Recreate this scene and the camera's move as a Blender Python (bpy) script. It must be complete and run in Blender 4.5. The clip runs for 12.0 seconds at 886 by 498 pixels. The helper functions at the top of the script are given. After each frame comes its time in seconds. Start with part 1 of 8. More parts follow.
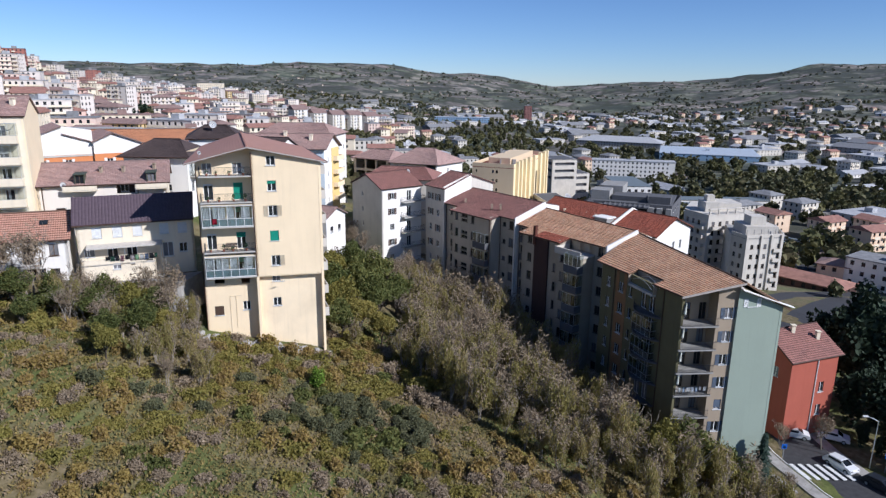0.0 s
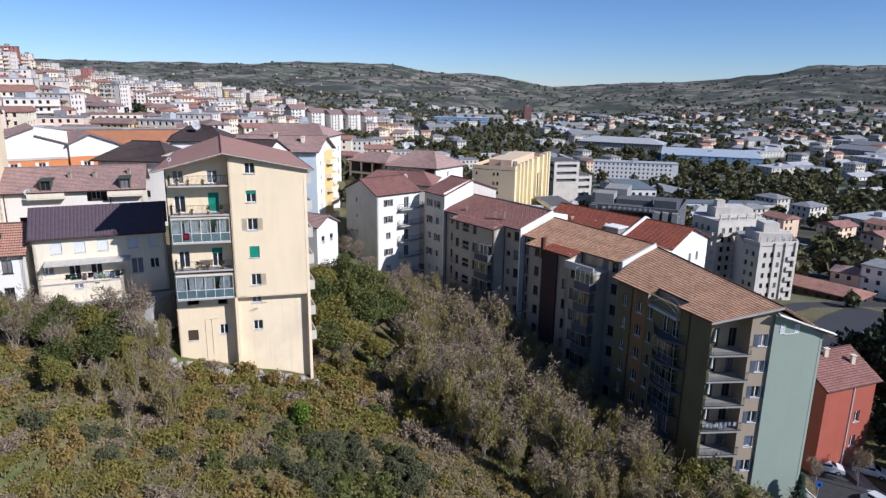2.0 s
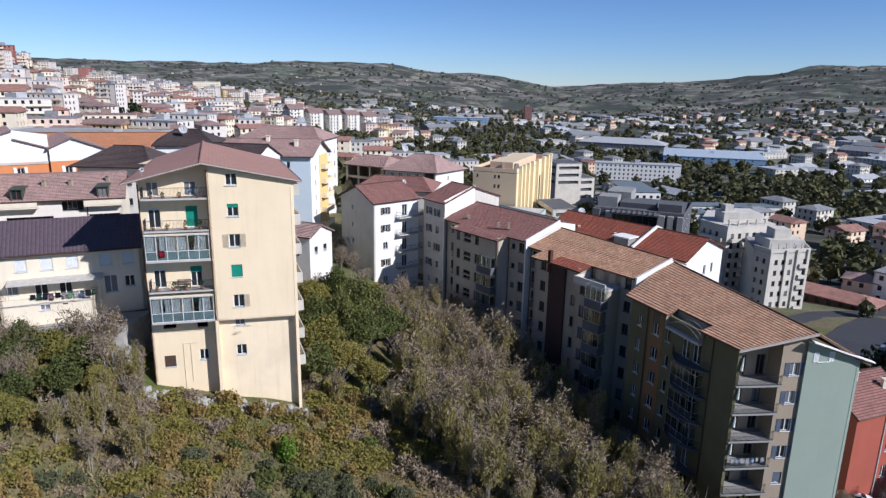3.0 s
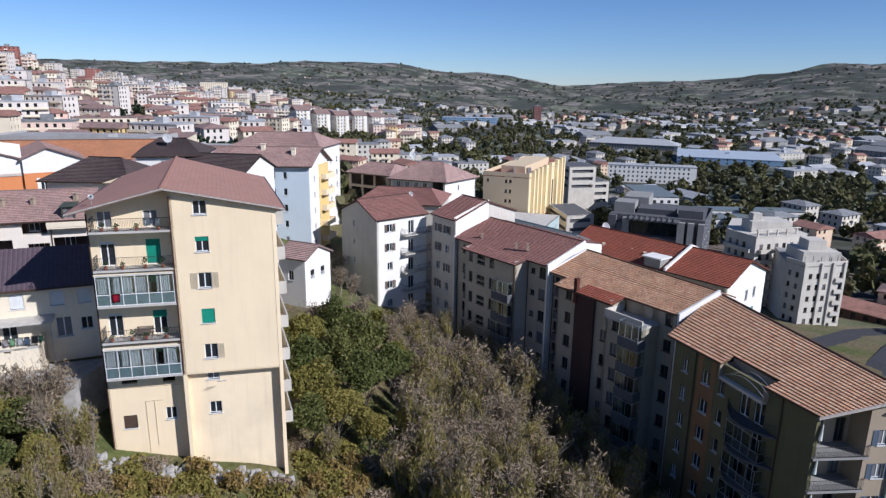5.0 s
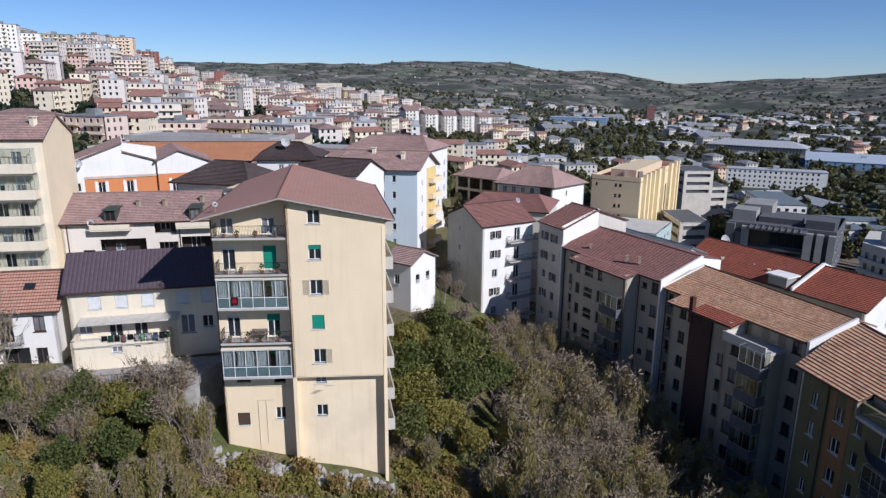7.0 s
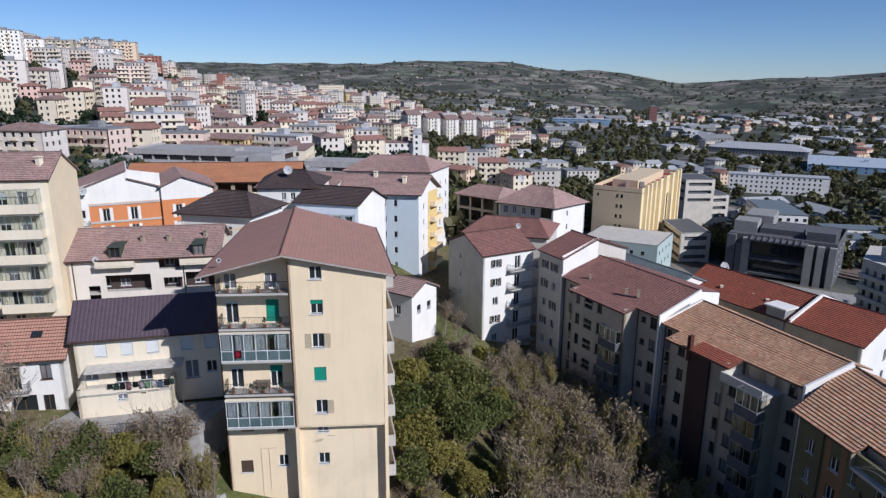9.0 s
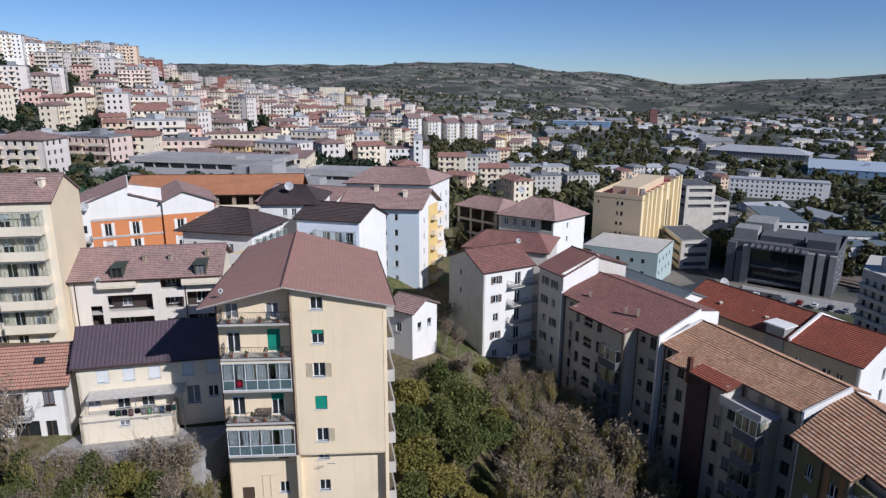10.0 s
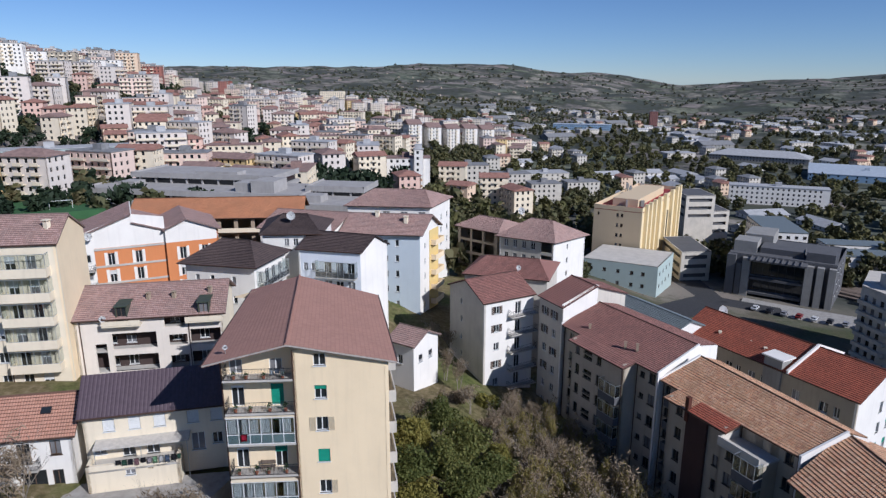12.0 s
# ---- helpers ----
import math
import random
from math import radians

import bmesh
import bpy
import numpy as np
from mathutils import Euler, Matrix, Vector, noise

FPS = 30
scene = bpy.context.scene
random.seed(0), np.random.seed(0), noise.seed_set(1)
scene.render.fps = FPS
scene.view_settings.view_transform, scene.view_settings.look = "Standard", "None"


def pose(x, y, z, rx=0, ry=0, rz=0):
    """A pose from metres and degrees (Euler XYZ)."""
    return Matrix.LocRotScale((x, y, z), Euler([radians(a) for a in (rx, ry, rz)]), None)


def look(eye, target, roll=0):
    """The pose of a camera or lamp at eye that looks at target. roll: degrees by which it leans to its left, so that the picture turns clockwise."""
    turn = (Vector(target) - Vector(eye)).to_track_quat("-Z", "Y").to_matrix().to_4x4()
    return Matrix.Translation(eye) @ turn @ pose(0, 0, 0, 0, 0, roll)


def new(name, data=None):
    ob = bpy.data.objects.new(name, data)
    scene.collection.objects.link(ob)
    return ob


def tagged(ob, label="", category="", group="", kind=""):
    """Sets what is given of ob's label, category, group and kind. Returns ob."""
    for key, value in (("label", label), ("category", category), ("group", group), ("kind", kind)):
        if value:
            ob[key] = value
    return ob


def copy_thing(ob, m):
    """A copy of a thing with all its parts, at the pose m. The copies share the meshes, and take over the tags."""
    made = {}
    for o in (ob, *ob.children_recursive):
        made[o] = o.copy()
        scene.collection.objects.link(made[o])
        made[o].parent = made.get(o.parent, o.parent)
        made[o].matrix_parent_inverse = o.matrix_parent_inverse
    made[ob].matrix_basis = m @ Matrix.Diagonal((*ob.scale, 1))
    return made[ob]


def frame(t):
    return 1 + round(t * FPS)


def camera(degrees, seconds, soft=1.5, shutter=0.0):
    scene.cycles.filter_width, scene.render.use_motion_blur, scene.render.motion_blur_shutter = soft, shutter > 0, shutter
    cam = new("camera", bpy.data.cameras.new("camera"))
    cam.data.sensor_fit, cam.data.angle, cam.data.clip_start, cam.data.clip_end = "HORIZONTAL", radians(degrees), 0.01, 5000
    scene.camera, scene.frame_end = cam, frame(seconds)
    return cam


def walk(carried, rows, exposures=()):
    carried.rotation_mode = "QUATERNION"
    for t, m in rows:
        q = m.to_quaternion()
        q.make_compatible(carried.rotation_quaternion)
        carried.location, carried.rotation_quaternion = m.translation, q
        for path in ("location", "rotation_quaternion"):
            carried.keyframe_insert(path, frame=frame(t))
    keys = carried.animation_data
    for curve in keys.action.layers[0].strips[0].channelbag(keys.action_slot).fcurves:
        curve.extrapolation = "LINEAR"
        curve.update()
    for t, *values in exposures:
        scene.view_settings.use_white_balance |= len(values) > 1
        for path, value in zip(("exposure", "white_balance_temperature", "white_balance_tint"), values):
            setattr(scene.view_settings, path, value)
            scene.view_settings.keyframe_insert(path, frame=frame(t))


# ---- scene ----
cam = camera(68.6, 12.0, 1.35)
PATH = [
    (0, (2.172, -1.946, 33.558), (2.144, -0.008, 33.063), 0.7),
    (0.5, (2.146, -0.458, 33.385), (2.117, 1.48, 32.89), 0.8),
    (1, (2.106, 1.513, 33.357), (2.078, 3.451, 32.863), 0.8),
    (1.5, (1.992, 3.848, 33.393), (1.965, 5.785, 32.898), 0.8),
    (2, (1.864, 6.657, 33.433), (1.84, 8.594, 32.938), 0.9),
    (2.5, (1.769, 9.785, 33.767), (1.745, 11.722, 33.27), 0.9),
    (3, (1.672, 13.104, 33.747), (1.649, 15.041, 33.251), 1.0),
    (5, (1.152, 24.532, 34.323), (1.103, 26.469, 33.825), 0.8),
    (5.5, (0.752, 25.594, 34.295), (0.661, 27.528, 33.795), 0.7),
    (5.6, (0.759, 25.602, 34.305), (0.607, 27.532, 33.805), 0.6),
    (5.7, (0.766, 25.61, 34.315), (0.523, 27.53, 33.814), 0.6),
    (5.8, (0.773, 25.617, 34.326), (0.476, 27.53, 33.824), 0.5),
    (5.9, (0.78, 25.625, 34.336), (0.46, 27.534, 33.833), 0.5),
    (6, (0.787, 25.633, 34.346), (0.46, 27.541, 33.843), 0.4),
    (6.5, (0.659, 25.575, 34.443), (0.321, 27.48, 33.94), 0.5),
    (7, (0.596, 25.711, 35.289), (0.234, 27.613, 34.785), 0.4),
    (9, (0.714, 26.076, 40.006), (0.345, 27.976, 39.499), 0.3),
    (9.5, (0.695, 26.195, 41.193), (0.324, 28.095, 40.689), 0.3),
    (10, (0.682, 26.366, 42.487), (0.311, 28.265, 41.983), 0.3),
    (10.5, (0.705, 26.418, 43.759), (0.333, 28.318, 43.256), 0.2),
    (11, (0.675, 26.556, 45.092), (0.302, 28.455, 44.589), 0.2),
    (11.5, (0.671, 26.633, 46.337), (0.297, 28.533, 45.836), 0.1),
    (12, (0.584, 26.728, 47.292), (0.211, 28.627, 46.79), 0.1),
]
walk(cam, [(t, look(eye, target, roll)) for t, eye, target, roll in PATH], [(0, 0.05, 5450, 14), (3, 0.03, 5450, 14), (5.5, -0.09, 5450, 14), (7, -0.20, 5450, 14), (12, -0.30, 5450, 14)])

# ---------------------------------------------------------------- light
SUN_EL, SUN_DIR = radians(34), Vector((0.86, -0.51, 0)).normalized()
world = bpy.data.worlds.new("world")
scene.world = world
world.use_nodes = True
wn = world.node_tree.nodes
sky = wn.new("ShaderNodeTexSky")
sky.sky_type, sky.sun_disc = "NISHITA", False
sky.sun_elevation = SUN_EL
sky.sun_rotation = math.atan2(SUN_DIR.x, SUN_DIR.y)
sky.altitude, sky.air_density, sky.dust_density, sky.ozone_density = 2500, 1.0, 0.0, 2.0
wn["Background"].inputs["Strength"].default_value = 0.075
tint = wn.new("ShaderNodeMix")
tint.data_type, tint.blend_type = "RGBA", "MULTIPLY"
tint.inputs["Factor"].default_value = 1.0
tint.inputs["B"].default_value = (0.92, 1.035, 1.20, 1)
world.node_tree.links.new(sky.outputs[0], tint.inputs["A"])
world.node_tree.links.new(tint.outputs["Result"], wn["Background"].inputs[0])
sun_data = bpy.data.lights.new("sun", "SUN")
sun_data.energy, sun_data.angle, sun_data.color = 5.6, radians(0.53), (1.0, 0.92, 0.81)
sun = new("sun", sun_data)
sun_vec = SUN_DIR * math.cos(SUN_EL) + Vector((0, 0, math.sin(SUN_EL)))
sun.matrix_world = look(sun_vec * 200, (0, 0, 0))

# ---------------------------------------------------------------- materials
MATS = {}


def shader(name):
    m = bpy.data.materials.new(name)
    m.use_nodes = True
    nt = m.node_tree
    return m, nt, nt.nodes["Principled BSDF"]


def link(nt, a, b):
    nt.links.new(a, b)


def ramp(nt, fac, stops):
    r = nt.nodes.new("ShaderNodeValToRGB")
    el = r.color_ramp.elements
    while len(el) < len(stops):
        el.new(0.5)
    for e, (p, c) in zip(el, stops):
        e.position, e.color = p, (*c, 1)
    link(nt, fac, r.inputs[0])
    return r.outputs[0]


def noise_tex(nt, co, scale, detail=4, rough=0.55):
    n = nt.nodes.new("ShaderNodeTexNoise")
    n.inputs["Scale"].default_value, n.inputs["Detail"].default_value, n.inputs["Roughness"].default_value = scale, detail, rough
    link(nt, co, n.inputs["Vector"])
    return n.outputs["Fac"]


def mapped(nt, co, sx, sy, sz):
    m = nt.nodes.new("ShaderNodeMapping")
    m.inputs["Scale"].default_value = (sx, sy, sz)
    link(nt, co, m.inputs["Vector"])
    return m.outputs[0]


def mixed(nt, fac, a, b, kind="MIX"):
    m = nt.nodes.new("ShaderNodeMix")
    m.data_type, m.blend_type = "RGBA", kind
    for sock, v in ((m.inputs["Factor"], fac), (m.inputs["A"], a), (m.inputs["B"], b)):
        if isinstance(v, (int, float)):
            sock.default_value = v
        elif isinstance(v, tuple):
            sock.default_value = (*v, 1)
        else:
            link(nt, v, sock)
    return m.outputs["Result"]


def maths(nt, op, a, b=0.0):
    m = nt.nodes.new("ShaderNodeMath")
    m.operation = op
    for sock, v in zip(m.inputs, (a, b)):
        if isinstance(v, (int, float)):
            sock.default_value = v
        else:
            link(nt, v, sock)
    return m.outputs[0]


def bump(nt, bsdf, height, strength, distance):
    b = nt.nodes.new("ShaderNodeBump")
    b.inputs["Strength"].default_value, b.inputs["Distance"].default_value = strength, distance
    link(nt, height, b.inputs["Height"])
    link(nt, b.outputs[0], bsdf.inputs["Normal"])


def world_pos(nt):
    return nt.nodes.new("ShaderNodeNewGeometry").outputs["Position"]


def plaster(name, col, stain=0.75, amount=0.5, rough=0.9):
    """Painted render: broad stains, vertical rain streaks, fine grain."""
    if name in MATS:
        return MATS[name]
    m, nt, b = shader(name)
    co = world_pos(nt)
    broad = noise_tex(nt, co, 0.35, 5)
    streak = noise_tex(nt, mapped(nt, co, 2.2, 2.2, 0.12), 1.0, 4)
    grain = noise_tex(nt, co, 14, 3)
    dark = tuple(c * stain for c in col)
    c1 = mixed(nt, ramp(nt, broad, [(0.38, (0, 0, 0)), (0.72, (amount,) * 3)]), col, dark)
    c2 = mixed(nt, ramp(nt, streak, [(0.52, (0, 0, 0)), (0.78, (amount * 0.8,) * 3)]), c1, tuple(c * stain * 0.9 for c in col))
    link(nt, mixed(nt, 0.12, c2, grain, "OVERLAY"), b.inputs["Base Color"])
    b.inputs["Roughness"].default_value = rough
    b.inputs["Specular IOR Level"].default_value = 0.2
    bump(nt, b, grain, 0.25, 0.02)
    MATS[name] = m
    return m


def plain(name, col, rough=0.6, metal=0.0, vary=0.25, scale=3.0):
    if name in MATS:
        return MATS[name]
    m, nt, b = shader(name)
    co = world_pos(nt)
    n = noise_tex(nt, co, scale, 4)
    link(nt, mixed(nt, ramp(nt, n, [(0.35, (0, 0, 0)), (0.75, (1, 1, 1))]), col, tuple(c * (1 - vary) for c in col)), b.inputs["Base Color"])
    b.inputs["Roughness"].default_value, b.inputs["Metallic"].default_value = rough, metal
    b.inputs["Specular IOR Level"].default_value = 0.3
    bump(nt, b, noise_tex(nt, co, scale * 8, 3), 0.15, 0.02)
    MATS[name] = m
    return m


def roof_tiles(name, cols, dirt, tile_w=0.25, tile_h=0.36, dirt_amount=0.5, lap_dark=0.9):
    """Clay tiles, one colour a tile by its place along and up the slope, with lichen, dirt and dark course lines."""
    if name in MATS:
        return MATS[name]
    m, nt, b = shader(name)
    uv = nt.nodes.new("ShaderNodeUVMap").outputs[0]
    sep = nt.nodes.new("ShaderNodeSeparateXYZ")
    link(nt, uv, sep.inputs[0])
    cu = maths(nt, "FLOOR", maths(nt, "DIVIDE", sep.outputs[0], tile_w))
    cv = maths(nt, "FLOOR", maths(nt, "DIVIDE", sep.outputs[1], tile_h))
    comb = nt.nodes.new("ShaderNodeCombineXYZ")
    link(nt, cu, comb.inputs[0]), link(nt, cv, comb.inputs[1])
    wn_ = nt.nodes.new("ShaderNodeTexWhiteNoise")
    wn_.noise_dimensions = "2D"
    link(nt, comb.outputs[0], wn_.inputs["Vector"])
    k = len(cols)
    base = ramp(nt, wn_.outputs["Value"], [(i / max(1, k - 1), c) for i, c in enumerate(cols)])
    co = world_pos(nt)
    broad = noise_tex(nt, co, 0.5, 6, 0.65)
    fine = noise_tex(nt, co, 5.0, 4)
    c1 = mixed(nt, ramp(nt, broad, [(0.42, (0, 0, 0)), (0.7, (dirt_amount,) * 3)]), base, dirt)
    c2 = mixed(nt, ramp(nt, fine, [(0.58, (0, 0, 0)), (0.75, (dirt_amount * 0.7,) * 3)]), c1, tuple(c * 0.6 for c in dirt))
    # a dark line runs along the overlap of every course
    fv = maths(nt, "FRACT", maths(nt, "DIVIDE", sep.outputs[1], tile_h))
    edge = ramp(nt, fv, [(0.0, (lap_dark,) * 3), (0.12, (lap_dark * 0.95,) * 3), (0.24, (0.0,) * 3)])
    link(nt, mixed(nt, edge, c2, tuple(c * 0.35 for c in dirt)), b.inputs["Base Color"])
    b.inputs["Roughness"].default_value = 0.85
    b.inputs["Specular IOR Level"].default_value = 0.25
    bump(nt, b, fine, 0.3, 0.02)
    MATS[name] = m
    return m


def foliage(name, cols, trans=0.35):
    """Leaves: one colour a leaf clump out of a short range, shifted by the plant."""
    if name in MATS:
        return MATS[name]
    m, nt, b = shader(name)
    geo = nt.nodes.new("ShaderNodeNewGeometry")
    info = nt.nodes.new("ShaderNodeObjectInfo")
    f = maths(nt, "ADD", maths(nt, "MULTIPLY", geo.outputs["Random Per Island"], 0.6), maths(nt, "MULTIPLY", info.outputs["Random"], 0.4))
    k = len(cols)
    col = ramp(nt, f, [(0.1 + 0.8 * i / max(1, k - 1), c) for i, c in enumerate(cols)])
    link(nt, col, b.inputs["Base Color"])
    b.inputs["Roughness"].default_value = 0.7
    b.inputs["Specular IOR Level"].default_value = 0.25
    tr = nt.nodes.new("ShaderNodeBsdfTranslucent")
    link(nt, col, tr.inputs[0])
    mx = nt.nodes.new("ShaderNodeMixShader")
    mx.inputs[0].default_value = trans
    link(nt, b.outputs[0], mx.inputs[1]), link(nt, tr.outputs[0], mx.inputs[2])
    link(nt, mx.outputs[0], nt.nodes["Material Output"].inputs[0])
    MATS[name] = m
    return m


def glass(name, col=(0.03, 0.035, 0.04), rough=0.04):
    if name in MATS:
        return MATS[name]
    m, nt, b = shader(name)
    n = noise_tex(nt, world_pos(nt), 0.9, 2)
    link(nt, mixed(nt, n, col, tuple(c * 0.4 for c in col)), b.inputs["Base Color"])
    b.inputs["Roughness"].default_value = rough
    b.inputs["Specular IOR Level"].default_value = 0.6
    MATS[name] = m
    return m


def clear_glass(name):
    """Thin clear glazing: see-through with a glassy reflection."""
    if name in MATS:
        return MATS[name]
    m, nt, b = shader(name)
    t = nt.nodes.new("ShaderNodeBsdfTransparent")
    t.inputs[0].default_value = (0.86, 0.9, 0.9, 1)
    g = nt.nodes.new("ShaderNodeBsdfGlossy")
    g.inputs["Roughness"].default_value = 0.03
    lw = nt.nodes.new("ShaderNodeLayerWeight")
    gloss = maths(nt, "ADD", 0.12, maths(nt, "MULTIPLY", 0.7, maths(nt, "POWER", lw.outputs["Facing"], 4.0)))
    mx = nt.nodes.new("ShaderNodeMixShader")
    link(nt, gloss, mx.inputs[0]), link(nt, t.outputs[0], mx.inputs[1]), link(nt, g.outputs[0], mx.inputs[2])
    link(nt, mx.outputs[0], nt.nodes["Material Output"].inputs[0])
    MATS[name] = m
    return m


CREAM = plaster("cream_render", (0.85, 0.69, 0.46), 0.8, 0.35)
PALE = plaster("pale_cream_render", (0.80, 0.70, 0.53), 0.75, 0.4)
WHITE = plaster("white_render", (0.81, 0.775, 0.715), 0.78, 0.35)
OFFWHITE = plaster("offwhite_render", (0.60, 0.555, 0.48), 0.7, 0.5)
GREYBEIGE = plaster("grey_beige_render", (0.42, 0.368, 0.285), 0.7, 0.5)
OLIVE = plaster("olive_render", (0.165, 0.15, 0.08), 0.7, 0.5)
SAGE = plaster("sage_green_render", (0.285, 0.335, 0.275), 0.85, 0.3)
TAN = plaster("tan_render", (0.36, 0.29, 0.21), 0.8, 0.4)
MAROON = plaster("brown_red_render", (0.075, 0.045, 0.038), 0.7, 0.5)
ORANGE = plaster("orange_render", (0.62, 0.24, 0.095), 0.85, 0.3)
BLUEGREY = plaster("blue_grey_render", (0.52, 0.58, 0.62), 0.85, 0.3)
PALEBLUE = plaster("pale_blue_white_render", (0.74, 0.77, 0.82), 0.85, 0.3)
MUSTARD = plaster("mustard_render", (0.70, 0.53, 0.22), 0.85, 0.3)
REDPLASTER = plaster("brick_red_render", (0.36, 0.10, 0.065), 0.8, 0.4)
TEAL = plaster("pale_teal_render", (0.42, 0.50, 0.475), 0.85, 0.3)
GREYCON = plaster("grey_concrete", (0.32, 0.31, 0.29), 0.7, 0.6)
DARKCON = plaster("dark_concrete", (0.125, 0.125, 0.13), 0.7, 0.5)
CONC = plaster("balcony_concrete", (0.52, 0.49, 0.44), 0.7, 0.6)
HOTEL = plaster("ochre_yellow_render", (0.66, 0.52, 0.34), 0.9, 0.25)
HOTEL2 = plaster("bright_yellow_render", (0.80, 0.66, 0.40), 0.9, 0.25)
T_BROWN = roof_tiles("brown_pink_tiles", [(0.33, 0.215, 0.185), (0.40, 0.255, 0.215), (0.46, 0.31, 0.27), (0.36, 0.245, 0.21)], (0.23, 0.175, 0.155), lap_dark=0.6)
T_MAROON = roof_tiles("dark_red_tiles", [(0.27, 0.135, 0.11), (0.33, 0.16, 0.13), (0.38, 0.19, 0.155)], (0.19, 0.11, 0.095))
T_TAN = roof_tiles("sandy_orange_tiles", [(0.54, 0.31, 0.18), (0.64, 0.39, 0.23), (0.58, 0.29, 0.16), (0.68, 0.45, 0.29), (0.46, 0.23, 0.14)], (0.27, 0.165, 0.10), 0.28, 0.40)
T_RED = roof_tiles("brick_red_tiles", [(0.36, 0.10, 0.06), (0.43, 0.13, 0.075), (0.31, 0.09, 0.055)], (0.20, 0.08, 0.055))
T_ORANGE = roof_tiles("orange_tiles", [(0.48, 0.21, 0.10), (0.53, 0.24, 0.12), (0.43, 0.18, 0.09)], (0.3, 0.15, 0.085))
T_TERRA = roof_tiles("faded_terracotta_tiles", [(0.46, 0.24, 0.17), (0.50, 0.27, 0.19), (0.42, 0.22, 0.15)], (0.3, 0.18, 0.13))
ROWGREY = plaster("dull_grey_cream_render", (0.48, 0.42, 0.33), 0.7, 0.5)
T_DARK = roof_tiles("dark_brown_tiles", [(0.075, 0.055, 0.052), (0.095, 0.07, 0.065), (0.11, 0.08, 0.07)], (0.06, 0.045, 0.045))
T_COPPER = roof_tiles("red_brown_tiles", [(0.37, 0.205, 0.155), (0.42, 0.235, 0.18), (0.39, 0.215, 0.165)], (0.29, 0.17, 0.135), dirt_amount=0.3, lap_dark=0.18)
METALROOF = plain("dark_violet_sheet_metal", (0.10, 0.072, 0.085), 0.5, 0.0, 0.25)
GREYROOF = plain("grey_sheet_roof", (0.22, 0.25, 0.25), 0.5, 0.2, 0.3)
W_WHITE = plain("white_frame_paint", (0.75, 0.75, 0.73), 0.45, 0, 0.1)
W_DULL = plain("dull_dark_frame_paint", (0.085, 0.075, 0.065), 0.5, 0, 0.3)
W_BROWN = plain("brown_frame_paint", (0.10, 0.065, 0.045), 0.5, 0, 0.2)
ALU = plain("aluminium", (0.55, 0.58, 0.60), 0.35, 0.7, 0.15)
GREEN = plain("green_shutter_paint", (0.03, 0.30, 0.20), 0.5, 0, 0.2)
CREAMPAINT = plain("cream_shutter_paint", (0.62, 0.52, 0.36), 0.6, 0, 0.2)
BLUESH = plain("grey_blue_shutter_paint", (0.12, 0.15, 0.20), 0.5, 0, 0.2)
IRON = plain("dark_iron", (0.06, 0.06, 0.065), 0.5, 0.5, 0.2)
PIPE = plain("brown_downpipe", (0.10, 0.06, 0.045), 0.5, 0.3, 0.2)
GLASS = glass("dark_window_glass")
CURTAIN = glass("curtained_window_glass", (0.25, 0.25, 0.26), 0.12)
CLEAR = clear_glass("thin_clear_glass")
TINTED = glass("bluish_tinted_glass", (0.24, 0.33, 0.36), 0.08)
WOOD = plain("grey_wood", (0.18, 0.14, 0.11), 0.8, 0, 0.4)
BARK = plain("grey_brown_bark", (0.13, 0.105, 0.085), 0.9, 0, 0.5, 6)
ASPHALT = plain("asphalt", (0.055, 0.055, 0.058), 0.9, 0, 0.35, 1.5)
PAVE = plain("pale_paving", (0.38, 0.36, 0.33), 0.9, 0, 0.35, 1.2)
MARK = plain("white_road_paint", (0.75, 0.75, 0.72), 0.7, 0, 0.2)

# ---------------------------------------------------------------- mesh helpers


def base_of(ob):
    p = Vector((0, 0, 0))
    while ob is not None:
        p += ob.location
        ob = ob.parent
    return p


def part(name, bm, mat, parent, label="", smooth=False):
    """Links a bmesh, given in world coordinates, as one mesh under a thing."""
    off = base_of(parent) if parent is not None else Vector((0, 0, 0))
    bmesh.ops.translate(bm, verts=bm.verts, vec=-off)
    me = bpy.data.meshes.new(name)
    bm.to_mesh(me)
    bm.free()
    for mm in mat if isinstance(mat, (list, tuple)) else [mat]:
        me.materials.append(mm)
    if smooth:
        me.polygons.foreach_set("use_smooth", [True] * len(me.polygons))
    ob = new(name, me)
    ob.parent = parent
    if label:
        tagged(ob, label=label)
    return ob


def raw_mesh(name, verts, faces, mat, uvs=None, smooth=False):
    me = bpy.data.meshes.new(name)
    me.from_pydata([tuple(v) for v in verts], [], [tuple(f) for f in faces])
    for mm in mat if isinstance(mat, (list, tuple)) else [mat]:
        me.materials.append(mm)
    if uvs is not None:
        lay = me.uv_layers.new(name="UVMap")
        idx = np.zeros(len(me.loops), dtype=np.int32)
        me.loops.foreach_get("vertex_index", idx)
        lay.data.foreach_set("uv", np.asarray(uvs, dtype=np.float32)[idx].ravel())
    if smooth:
        me.polygons.foreach_set("use_smooth", [True] * len(me.polygons))
    me.update()
    return me


def thing(name, loc, label, category, group="", kind=""):
    return tagged_at(new(name), loc, label, category, group, kind)


def tagged_at(ob, loc, label, category, group="", kind=""):
    ob.location = loc
    return tagged(ob, label, category, group, kind)


